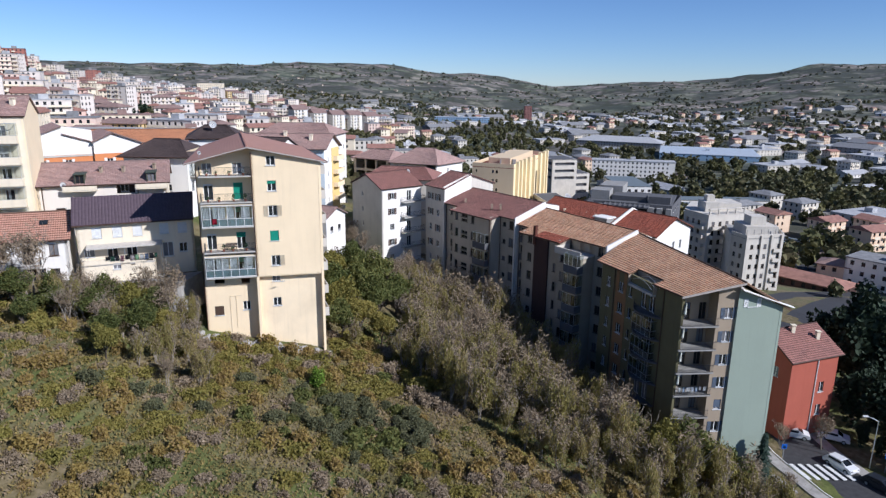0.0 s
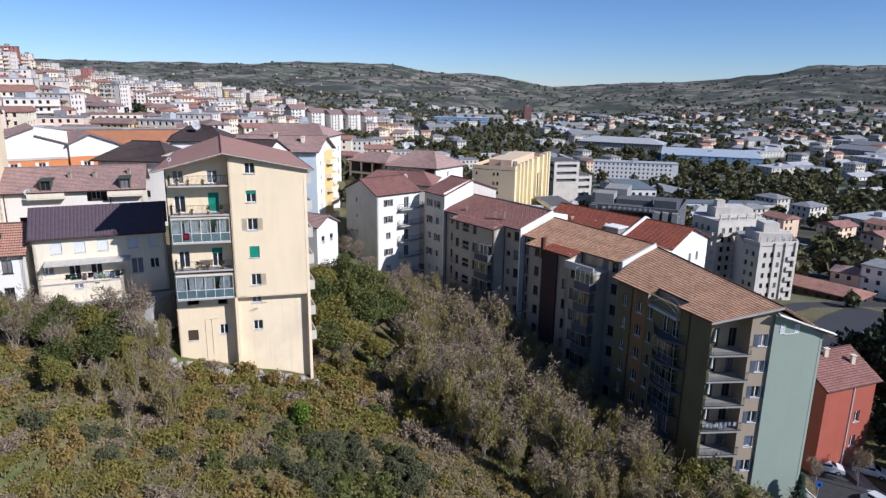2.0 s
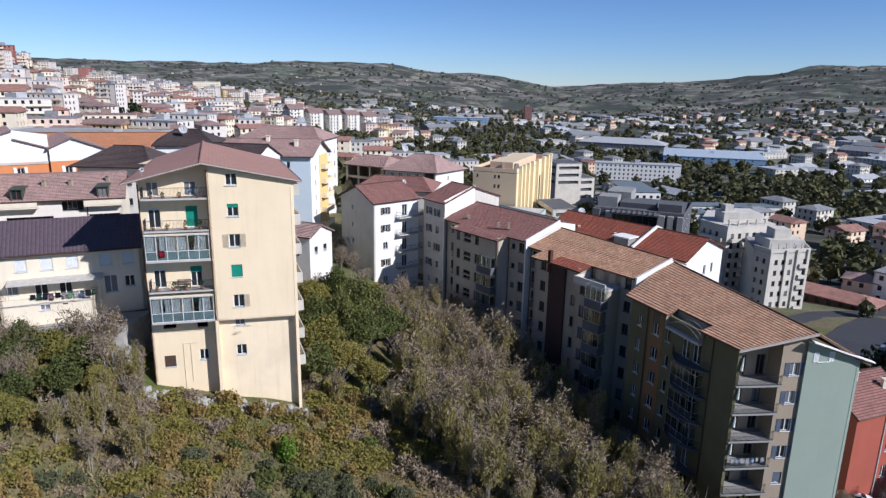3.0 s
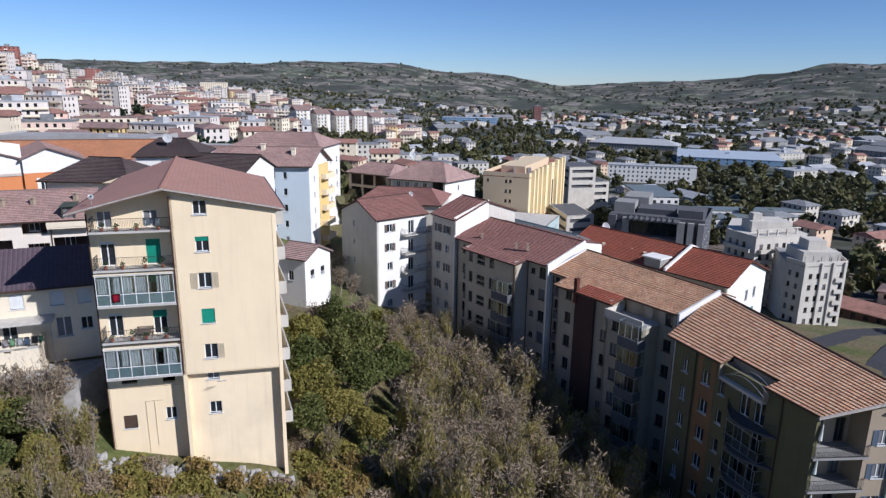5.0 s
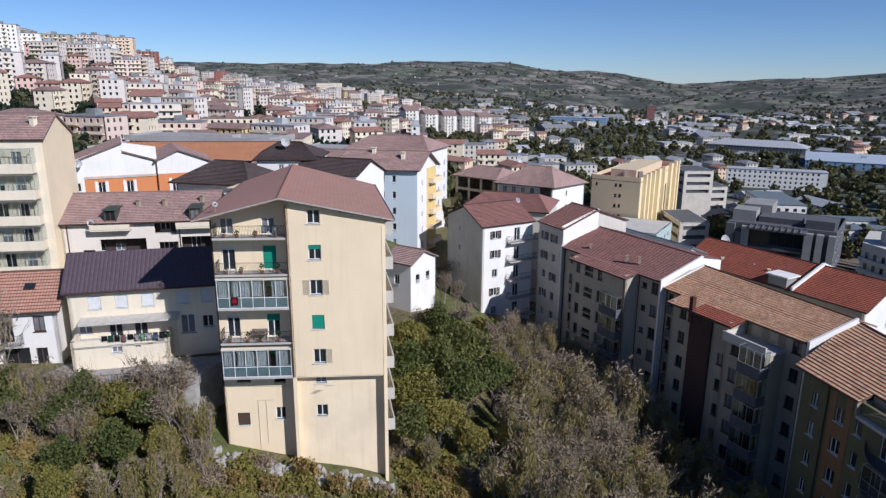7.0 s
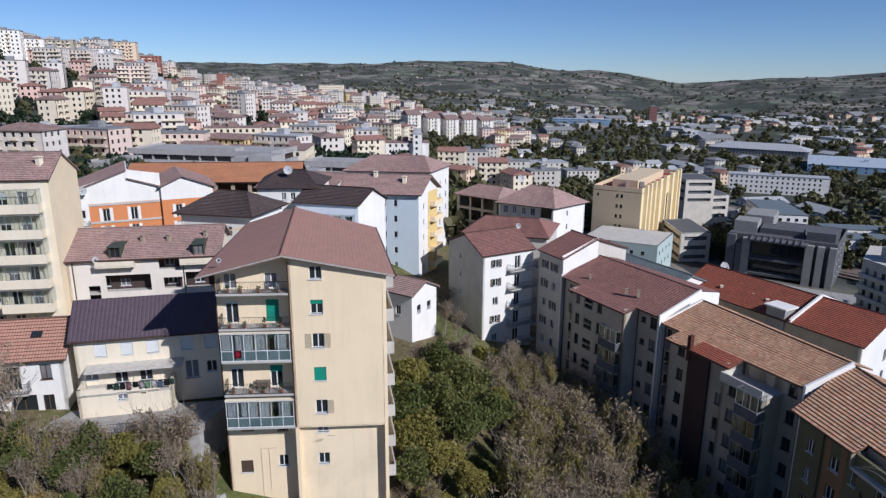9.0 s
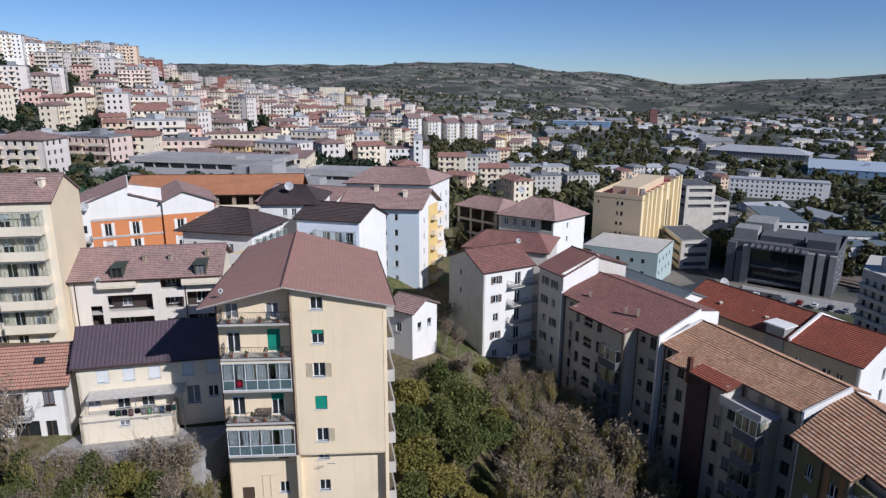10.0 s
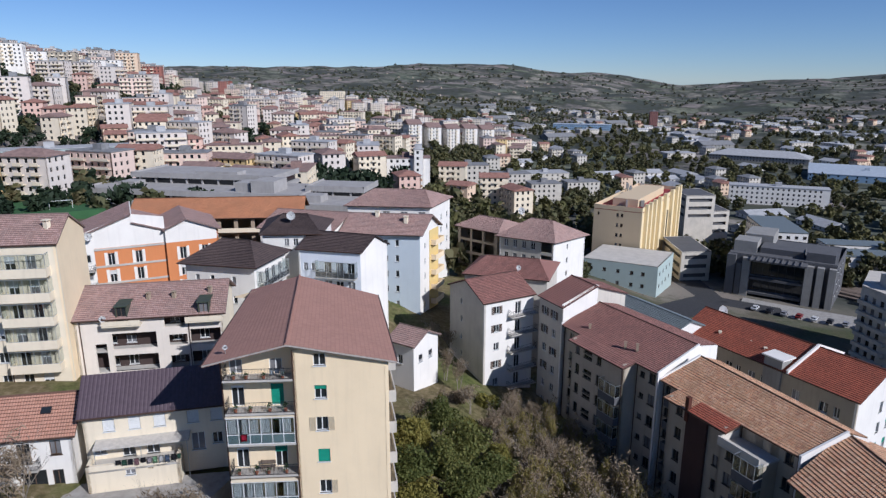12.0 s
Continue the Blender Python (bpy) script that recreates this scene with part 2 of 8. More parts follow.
def box(bm, x0, x1, y0, y1, z0, z1, m=None):
    vs = [Vector((x, y, z)) for x in (x0, x1) for y in (y0, y1) for z in (z0, z1)]
    if m is not None:
        vs = [m @ v for v in vs]
    v = [bm.verts.new(p) for p in vs]
    for f in ((0, 1, 3, 2), (4, 6, 7, 5), (0, 4, 5, 1), (2, 3, 7, 6), (0, 2, 6, 4), (1, 5, 7, 3)):
        bm.faces.new([v[i] for i in f])


def tube(bm, p, q, r0, r1=None, n=6):
    p, q = Vector(p), Vector(q)
    r1 = r0 if r1 is None else r1
    d = (q - p).normalized()
    a = d.orthogonal().normalized()
    b = d.cross(a)
    ring = [[bm.verts.new(c + (a * math.cos(k) + b * math.sin(k)) * r) for k in [2 * math.pi * i / n for i in range(n)]] for c, r in ((p, r0), (q, r1))]
    for i in range(n):
        j = (i + 1) % n
        bm.faces.new((ring[0][i], ring[0][j], ring[1][j], ring[1][i]))
    bm.faces.new(ring[1])
    bm.faces.new(ring[0][::-1])


def prism(bm, pts, z0, z1):
    """An upright solid over a plan polygon, listed counter-clockwise."""
    lo = [bm.verts.new((x, y, z0)) for x, y in pts]
    hi = [bm.verts.new((x, y, z1)) for x, y in pts]
    n = len(pts)
    for i in range(n):
        j = (i + 1) % n
        bm.faces.new((lo[i], lo[j], hi[j], hi[i]))
    bm.faces.new(hi)
    bm.faces.new(lo[::-1])


def slab(bm, pts, thick):
    """A sheet over 3D corners, listed counter-clockwise from above, with a thickness downwards."""
    top = [bm.verts.new(p) for p in pts]
    low = [bm.verts.new(Vector(p) - Vector((0, 0, thick))) for p in pts]
    n = len(pts)
    bm.faces.new(top)
    bm.faces.new(low[::-1])
    for i in range(n):
        j = (i + 1) % n
        bm.faces.new((top[i], low[i], low[j], top[j]))


class Side:
    """A facade from plan point A to B, left to right as seen from outside: places by s along it, d out of it, z up."""

    def __init__(self, A, B):
        self.A, self.B = Vector((A[0], A[1])), Vector((B[0], B[1]))
        self.u = (self.B - self.A).normalized()
        self.n = Vector((self.u.y, -self.u.x))
        self.len = (self.B - self.A).length
        self.rz = math.atan2(self.u.y, self.u.x)

    def p(self, s, d=0.0, z=0.0):
        q = self.A + self.u * s + self.n * d
        return Vector((q.x, q.y, z))

    def m(self, s, d, z):
        return Matrix.Translation(self.p(s, d, z)) @ Matrix.Rotation(self.rz, 4, "Z")


def wall(parent, side, z0, z1, mat, ops=(), gable=(), thick=0.3, name="wall", s0=0.0, s1=None, label=""):
    """A wall with a thickness and openings (s0, s1, z0, z1) cut through it; gable: (s, z) points over its top."""
    s1 = side.len if s1 is None else s1
    cuts = sorted({s0, s1, *[v for o in ops for v in o[:2]]})
    cuts = [c for c in cuts if s0 - 1e-6 <= c <= s1 + 1e-6]
    V, F = [], []

    def quad(*ps):
        k = len(V)
        V.extend(ps)
        F.append(tuple(range(k, k + len(ps))))

    for a, b in zip(cuts, cuts[1:]):
        if b - a < 1e-4:
            continue
        mid, z = (a + b) / 2, z0
        runs = []
        for o in sorted((o for o in ops if o[0] < mid < o[1]), key=lambda o: o[2]):
            if o[2] > z:
                runs.append((z, o[2]))
            z = max(z, o[3])
        if z < z1:
            runs.append((z, z1))
        for lo, hi in runs:
            quad(side.p(a, 0, lo), side.p(b, 0, lo), side.p(b, 0, hi), side.p(a, 0, hi))
            quad(side.p(b, -thick, lo), side.p(a, -thick, lo), side.p(a, -thick, hi), side.p(b, -thick, hi))
    for o in ops:
        a, b, lo, hi = o[:4]
        quad(side.p(a, 0, lo), side.p(a, -thick, lo), side.p(b, -thick, lo), side.p(b, 0, lo))
        quad(side.p(a, -thick, hi), side.p(a, 0, hi), side.p(b, 0, hi), side.p(b, -thick, hi))
        quad(side.p(a, -thick, lo), side.p(a, 0, lo), side.p(a, 0, hi), side.p(a, -thick, hi))
        quad(side.p(b, 0, lo), side.p(b, -thick, lo), side.p(b, -thick, hi), side.p(b, 0, hi))
    if gable:
        quad(*[side.p(s, 0, z) for s, z in [(s0, z1), (s1, z1)] + [g for g in reversed(gable)]])
        quad(*[side.p(s, -thick, z) for s, z in list(gable) + [(s1, z1), (s0, z1)]])
    else:
        quad(side.p(s0, 0, z1), side.p(s1, 0, z1), side.p(s1, -thick, z1), side.p(s0, -thick, z1))
    for s in (s0, s1):
        quad(side.p(s, 0, z0), side.p(s, -thick, z0), side.p(s, -thick, z1), side.p(s, 0, z1))
    off = base_of(parent)
    ob = new(name, raw_mesh(name, [v - off for v in V], F, mat))
    ob.parent = parent
    if label:
        tagged(ob, label=label)
    return ob


def lattice(bm, xs, zs, y0, y1):
    """A frame in one piece: every second inner cell of the grid is an opening."""
    nx, nz = len(xs) - 1, len(zs) - 1
    solid = lambda i, k: 0 <= i < nx and 0 <= k < nz and not (i % 2 == 1 and k % 2 == 1)
    v = {}
    def at(i, k, y):
        if (i, k, y) not in v:
            v[(i, k, y)] = bm.verts.new((xs[i], y, zs[k]))
        return v[(i, k, y)]

    for i in range(nx):
        for k in range(nz):
            if not solid(i, k):
                continue
            bm.faces.new((at(i, k, y0), at(i + 1, k, y0), at(i + 1, k + 1, y0), at(i, k + 1, y0)))
            bm.faces.new((at(i, k + 1, y1), at(i + 1, k + 1, y1), at(i + 1, k, y1), at(i, k, y1)))
            for (di, dk), (p, q) in {(-1, 0): ((0, 0), (0, 1)), (1, 0): ((1, 1), (1, 0)), (0, -1): ((1, 0), (0, 0)), (0, 1): ((0, 1), (1, 1))}.items():
                if not solid(i + di, k + dk):
                    bm.faces.new((at(i + p[0], k + p[1], y0), at(i + q[0], k + q[1], y0), at(i + q[0], k + q[1], y1), at(i + p[0], k + p[1], y1)))


WIN = {}


def window_meshes(w, h, kind, frame_mat):
    key = (round(w, 2), round(h, 2), kind, frame_mat.name)
    if key in WIN:
        return WIN[key]
    bm = bmesh.new()
    f = 0.07
    xs = [0, f, w / 2 - 0.045, w / 2 + 0.045, w - f, w] if w > 0.75 else [0, f, w - f, w]
    lattice(bm, xs, [0, f, h - f, h], 0.12, 0.2)
    if kind not in ("door", "open"):
        box(bm, -0.08, w + 0.08, -0.09, 0.12, -0.06, 0.0)
    fr = bpy.data.meshes.new("window")
    bm.to_mesh(fr), bm.free()
    fr.materials.append(frame_mat)
    bm = bmesh.new()
    box(bm, f, w - f, 0.155, 0.17, f, h - f)
    pn = bpy.data.meshes.new("pane")
    bm.to_mesh(pn), bm.free()
    pn.materials.append(GLASS)
    bm = bmesh.new()
    k = int(h / 0.055)
    prof = [(0.11, 0.0)]
    for i in range(k):
        z = i * h / k
        prof += [(0.078, z + 0.006), (0.078, z + h / k * 0.8), (0.1, z + h / k * 0.9)]
    prof += [(0.078, h), (0.12, h), (0.12, 0.0)]
    ends = [[bm.verts.new((x, y, z)) for y, z in prof] for x in (0.02, w - 0.02)]
    for i in range(len(prof)):
        j = (i + 1) % len(prof)
        bm.faces.new((ends[0][i], ends[1][i], ends[1][j], ends[0][j]))
    sh = bpy.data.meshes.new("roller_shutter")
    bm.to_mesh(sh), bm.free()
    bm = bmesh.new()
    lw = w / 2
    for a, b, c, d in ((0, 0.05, 0, h), (lw - 0.05, lw, 0, h), (0.05, lw - 0.05, 0, 0.06), (0.05, lw - 0.05, h - 0.06, h)):
        box(bm, a, b, 0.0, 0.04, c, d)
    for i in range(int(h / 0.07)):
        box(bm, 0.05, lw - 0.05, 0.01, 0.03, 0.06 + i * 0.07, 0.06 + i * 0.07 + 0.045)
    lf = bpy.data.meshes.new("shutter_leaf")
    bm.to_mesh(lf), bm.free()
    WIN[key] = fr, pn, sh, lf
    return WIN[key]


def sub(name, mesh, parent, loc=(0, 0, 0), rz=0.0, mat=None, label="", sz=1.0):
    ob = new(name, mesh)
    ob.parent, ob.location, ob.rotation_euler, ob.scale = parent, loc, (0, 0, rz), (1, 1, sz)
    if mat is not None:
        if not mesh.materials:
            mesh.materials.append(mat)
        ob.material_slots[0].link = "OBJECT"
        ob.material_slots[0].material = mat
    if label:
        tagged(ob, label=label)
    return ob


rw = random.Random(5)


def window(parent, side, s, z, w, h, kind="plain", frame_mat=None, colour=None, label=""):
    """A window in an opening: frame with sill, pane, and what closes it: none, roller (fraction down), leaves."""
    frame_mat = frame_mat or W_WHITE
    fr, pn, sh, lf = window_meshes(w, h, "door" if h > 1.9 else "win", frame_mat)
    loc = side.p(s, 0, z) - base_of(parent)
    win = sub("window", fr, parent, loc, side.rz, label=label)
    sub("pane", pn, win, mat=CURTAIN if rw.random() < 0.3 else None)
    if kind.startswith("roller"):
        frac = float(kind[6:] or 1)
        sub("roller_shutter", sh, win, (0, 0, h * (1 - frac)), 0, colour or GREEN, sz=frac)
    if kind in ("leaves", "right", "left"):
        for sgn in ((-1, 1) if kind == "leaves" else (1,) if kind == "right" else (-1,)):
            sub("shutter_leaf", lf, win, (-w / 2 - 0.02, -0.045, 0) if sgn < 0 else (w + 0.02, -0.045, 0), 0, colour or CREAMPAINT)
    return win


def opened(parent, side, z0, z1, mat, wins, gable=(), thick=0.3, s0=0.0, s1=None, name="wall", frame_mat=None, label=""):
    """A wall with its windows. wins: (s, z, w, h, kind, colour)."""
    wall(parent, side, z0, z1, mat, [(q[0], q[0] + q[2], q[1], q[1] + q[3]) for q in wins], gable, thick, name, s0, s1, label)
    for q in wins:
        if len(q) > 4 and q[4] == "hole":
            continue
        window(parent, side, q[0], q[1], q[2], q[3], q[4] if len(q) > 4 else "plain", frame_mat, q[5] if len(q) > 5 else None)


def rail(parent, pts, h=1.0, mat=None, step=0.12, label="", thin=0.012):
    """A railing of iron bars along plan points with their height."""
    bm = bmesh.new()
    for p, q in zip(pts, pts[1:]):
        p, q = Vector(p), Vector(q)
        L = (q - p).length
        if L < 0.05:
            continue
        for k in (0.08, h):
            tube(bm, p + Vector((0, 0, k)), q + Vector((0, 0, k)), 0.022, n=4)
        n = max(1, int(L / step))
        for i in range(n + 1):
            c = p.lerp(q, i / n)
            tube(bm, c + Vector((0, 0, 0.0)), c + Vector((0, 0, h)), thin, n=4)
    return part("railing", bm, mat or IRON, parent, label)


def balcony(parent, side, s0, s1, z, depth, kind="bars", h=1.0, mat=None):
    """A projecting slab with a railing, a solid parapet, or a glazed enclosure up to the next floor."""
    mat = mat or CONC
    bm = bmesh.new()
    box(bm, s0, s1, -0.05 - depth, 0.0, -0.16, 0.0, side.m(0, 0, z))
    ob = part("balcony", bm, mat, parent)
    q = [side.p(s0 + 0.06, 0, z), side.p(s0 + 0.06, depth - 0.04, z), side.p(s1 - 0.06, depth - 0.04, z), side.p(s1 - 0.06, 0, z)]
    if kind == "bars":
        rail(ob, q, h)
    elif kind == "solid":
        bm = bmesh.new()
        M = side.m(0, 0, z)
        box(bm, s0, s1, -depth - 0.05, -depth + 0.07, 0, h, M)
        box(bm, s0, s0 + 0.12, -depth + 0.07, 0, 0, h, M)
        box(bm, s1 - 0.12, s1, -depth + 0.07, 0, 0, h, M)
        part("parapet", bm, mat, ob)
    return ob


def veranda(parent, side, s0, s1, z, depth, h, frame_mat=None):
    """A glazed aluminium enclosure on a balcony."""
    M = side.m(0, 0, z)
    bm = bmesh.new()
    n = max(2, round((s1 - s0) / 1.0))
    for i in range(n + 1):
        s = s0 + 0.04 + (s1 - s0 - 0.08) * i / n
        box(bm, s - 0.022, s + 0.022, -depth - 0.03, -depth + 0.03, 0, h, M)
    for k in (0.05, 0.95, h - 0.06):
        box(bm, s0, s1, -depth - 0.028, -depth + 0.028, k - 0.03, k + 0.03, M)
    for s in (s0 + 0.03, s1 - 0.03):
        for k in (0.05, 0.95, h - 0.06):
            box(bm, s - 0.028, s + 0.028, -depth + 0.03, 0.0, k - 0.03, k + 0.03, M)
    fr = part("veranda_frame", bm, frame_mat or ALU, parent, "slim metal balcony glazing frame")
    bm = bmesh.new()
    box(bm, s0 + 0.03, s1 - 0.03, -depth - 0.006, -depth + 0.006, 0.05, h - 0.05, M)
    box(bm, s0 + 0.024, s0 + 0.036, -depth, 0, 0.05, h - 0.05, M)
    box(bm, s1 - 0.036, s1 - 0.024, -depth, 0, 0.05, h - 0.05, M)
    g = part("glazing", bm, CLEAR, fr, "clear glass balcony glazing")
    g.visible_shadow = False
    bm = bmesh.new()
    box(bm, s0 + 0.05, s1 - 0.05, -depth + 0.012, -depth + 0.03, 0.1, 0.9, M)
    part("glass_parapet", bm, CURTAIN if frame_mat is None else TINTED, fr, "bluish tinted glass balcony parapet")
    return fr


def slope(parent, e0, e1, r1, r0, mat, tile_w=0.25, course=0.36, thick=0.18, tiles=True, name="roof"):
    """A tiled roof slope: eave e0 to e1, ridge r0 to r1, left to right as seen from outside; each course steps over the one below."""
    e0, e1, r1, r0 = (Vector(p) for p in (e0, e1, r1, r0))
    L = max((e1 - e0).length, (r1 - r0).length, 0.5)
    H = ((r0 + r1) / 2 - (e0 + e1) / 2).length
    rows = max(1, round(H / course))
    cols = max(1, round(L / tile_w)) if tiles else 1
    nrm = (e1 - e0).cross(r0 - e0)
    if nrm.length < 1e-6:
        nrm = (e1 - e0).cross(r1 - e0)
    nrm.normalize()
    prof = [(i + f, hh) for i in range(cols) for f, hh in ((0.0, 0.0), (0.3, 0.03), (0.7, 0.03))] + [(cols, 0.0)] if tiles else [(0, 0.02), (1, 0.02)]
    us = np.array([a / cols for a, _ in prof])[:, None]
    hs = np.array([b for _, b in prof])[:, None]
    E0, E1, R0, R1, N = (np.array(v) for v in (e0, e1, r0, r1, nrm))
    V, F, UV = [], [], []
    m = len(prof)
    for r in range(rows):
        for f, lift in ((r / rows, 0.06 if tiles else 0.012), ((r + 1) / rows, 0.0)):
            a, b = E0 + (R0 - E0) * f, E1 + (R1 - E1) * f
            V.append(a + (b - a) * us + N * (hs + lift))
            wdt = np.linalg.norm(b - a)
            off = (L - wdt) / 2
            UV.append(np.hstack([off + us * wdt, np.full((m, 1), f * rows * course + (1e-3 if lift else -1e-3))]))
        k = 2 * r * m
        F += [(k + i, k + i + 1, k + m + i + 1, k + m + i) for i in range(m - 1)]
        if r:
            F += [(k - m + i, k - m + i + 1, k + i + 1, k + i) for i in range(m - 1)]
    V = np.vstack(V)
    UV = np.vstack(UV)
    k = len(V)
    low = [np.array(p) - N * thick for p in (e0, e1, r1, r0)]
    top = [np.array(p) + N * 0.02 for p in (e0, e1, r1, r0)]
    V = np.vstack([V, low, top])
    UV = np.vstack([UV, np.zeros((8, 2))])
    F += [(k + 3, k + 2, k + 1, k)] + [(k + i, k + (i + 1) % 4, k + 4 + (i + 1) % 4, k + 4 + i) for i in range(4)]
    off = np.array(base_of(parent))
    ob = new(name, raw_mesh(name, V - off, F, mat, UV))
    ob.parent = parent
    return ob


def ridge_caps(parent, p, q, mat, r=0.13):
    bm = bmesh.new()
    p, q = Vector(p), Vector(q)
    n = max(1, int((q - p).length / 0.4))
    for i in range(n):
        tube(bm, p.lerp(q, i / n), p.lerp(q, (i + 1) / n), r, r * 0.86, 7)
    return part("ridge_tiles", bm, mat, parent)


def gutter(parent, p, q, r=0.08):
    bm = bmesh.new()
    tube(bm, p, q, r, n=6)
    return part("gutter", bm, PIPE, parent)


def downpipe(parent, side, s, z0, z1, r=0.06, mat=None):
    bm = bmesh.new()
    tube(bm, side.p(s, 0.09, z0), side.p(s, 0.09, z1), r, n=6)
    return part("downpipe", bm, mat or PIPE, parent)


def chimney(x, y, z, w=0.5, h=1.1, mat=None, label="small rendered chimney with a slab cap on a tiled roof"):
    t = thing("chimney", (x, y, z), label, "chimney", "roof chimneys")
    bm = bmesh.new()
    box(bm, x - w / 2, x + w / 2, y - w / 2, y + w / 2, z - 0.5, z + h)
    part("shaft", bm, mat or PALE, t)
    bm = bmesh.new()
    for dx in (-1, 1):
        for dy in (-1, 1):
            box(bm, x + dx * w * 0.4 - 0.05, x + dx * w * 0.4 + 0.05, y + dy * w * 0.4 - 0.05, y + dy * w * 0.4 + 0.05, z + h, z + h + 0.2)
    box(bm, x - w * 0.7, x + w * 0.7, y - w * 0.7, y + w * 0.7, z + h + 0.2, z + h + 0.28)
    part("cap", bm, mat or PALE, t)
    return t


def dish(x, y, z, r=0.45, label="white satellite dish on a short mast"):
    t = thing("satellite_dish", (x, y, z), label, "satellite dish", "satellite dishes")
    bm = bmesh.new()
    tube(bm, (x, y, z - 0.4), (x, y, z + 0.6), 0.03, n=6)
    part("mast", bm, ALU, t)
    bm = bmesh.new()
    ax = Vector((0.55, -0.75, 0.36)).normalized()
    a = ax.orthogonal().normalized()
    b = ax.cross(a)
    c = Vector((x, y, z + 0.6)) + ax * 0.15
    rings = []
    for k in range(5):
        rr = r * k / 4
        rings.append([bm.verts.new(c + ax * (rr * rr / r * 0.35) + (a * math.cos(q) + b * math.sin(q)) * rr) for q in [math.tau * i / 14 for i in range(14)]] if k else [bm.verts.new(c)])
    for i in range(14):
        j = (i + 1) % 14
        bm.faces.new((rings[0][0], rings[1][i], rings[1][j]))
        for k in range(1, 4):
            bm.faces.new((rings[k][i], rings[k + 1][i], rings[k + 1][j], rings[k][j]))
    bmesh.ops.solidify(bm, geom=bm.faces[:], thickness=0.03)
    part("reflector", bm, W_WHITE, t)
    bm = bmesh.new()
    tube(bm, c, c + ax * r * 0.9, 0.02, n=4)
    box(bm, -0.05, 0.05, -0.05, 0.05, -0.06, 0.06, Matrix.Translation(c + ax * r * 0.9))
    part("receiver_arm", bm, IRON, t)
    return t

# ---------------------------------------------------------------- ground
XS = [-400, -70, -45, -31, -28, -17, -5, 8, 25, 38, 50, 80, 400]
ZS = [30, 11, 9.3, 5.0, 3.3, 0.6, -3.2, -5.2, -10.5, -15.5, -16.0, -17, -34]
AZ = [-52, -38, -29, -20, -10, 0, 9, 20, 30, 38]
RR = [150, 210, 300, 450, 700, 1100, 1600, 2300, 3200, 4500]
FAR = [
    [12, 11, 12, 34, 80, 92, 80, 80, 100, 115],
    [12, 8, 6, 20, 52, 70, 55, 60, 100, 120],
    [11, 3, 0, 5, 13, 24, 15, 20, 75, 124],
    [8, -2, -4, -4, 0, 5, 0, 15, 75, 134],
    [1, -9, -12, -16, -20, -22, -24, 5, 62, 152],
    [-7, -20, -27, -31, -34, -36, -40, -34, 22, 98],
    [-12, -27, -33, -35, -37, -41, -46, -46, -24, 22],
    [-18, -29, -33, -35, -37, -40, -44, -40, 0, 66],
    [-20, -29, -33, -34, -36, -38, -36, -12, 50, 160],
    [-20, -28, -32, -34, -35, -36, -30, 5, 80, 200],
]


def lerp_list(v, xs, ys):
    return float(np.interp(v, xs, ys))


FARA = np.array(FAR, float)


def ground_z(x, y):
    near = lerp_list(x, XS, ZS)
    if y > 60:
        near += 2.2 * math.exp(-(((x + 14) / 9) ** 2) - ((y - 104) / 16) ** 2)
    dx, dy = x - 0.5, y - 26
    r = math.hypot(dx, dy)
    az = math.degrees(math.atan2(dx, dy))
    t = min(1, max(0, (r - 105) / 60))
    t = t * t * (3 - 2 * t)
    if t == 0 or abs(az) > 100:
        return near + 0.25 * noise.noise((x * 0.15, y * 0.15, 0))
    a = min(max(az, AZ[0]), AZ[-1] - 1e-6)
    i = int(np.searchsorted(AZ, a, side="right")) - 1
    f = (a - AZ[i]) / (AZ[i + 1] - AZ[i])
    f = f * f * (3 - 2 * f)
    far = lerp_list(r, RR, FARA[i] * (1 - f) + FARA[i + 1] * f)
    rough = max(0, min(1, (r - 900) / 1500))
    far += rough * (26 * noise.noise((x * 0.0016, y * 0.0016, 3)) + 16 * noise.noise((x * 0.005, y * 0.005, 7)) + 6 * noise.noise((x * 0.013, y * 0.013, 9)))
    far += 26 * math.exp(-(((az + 5.2) / 2.4) ** 2) - ((r - 4300) / 600) ** 2)
    back = max(0, min(1, (abs(az) - 70) / 30))
    far = far * (1 - back) + near * back
    return near * (1 - t) + far * t


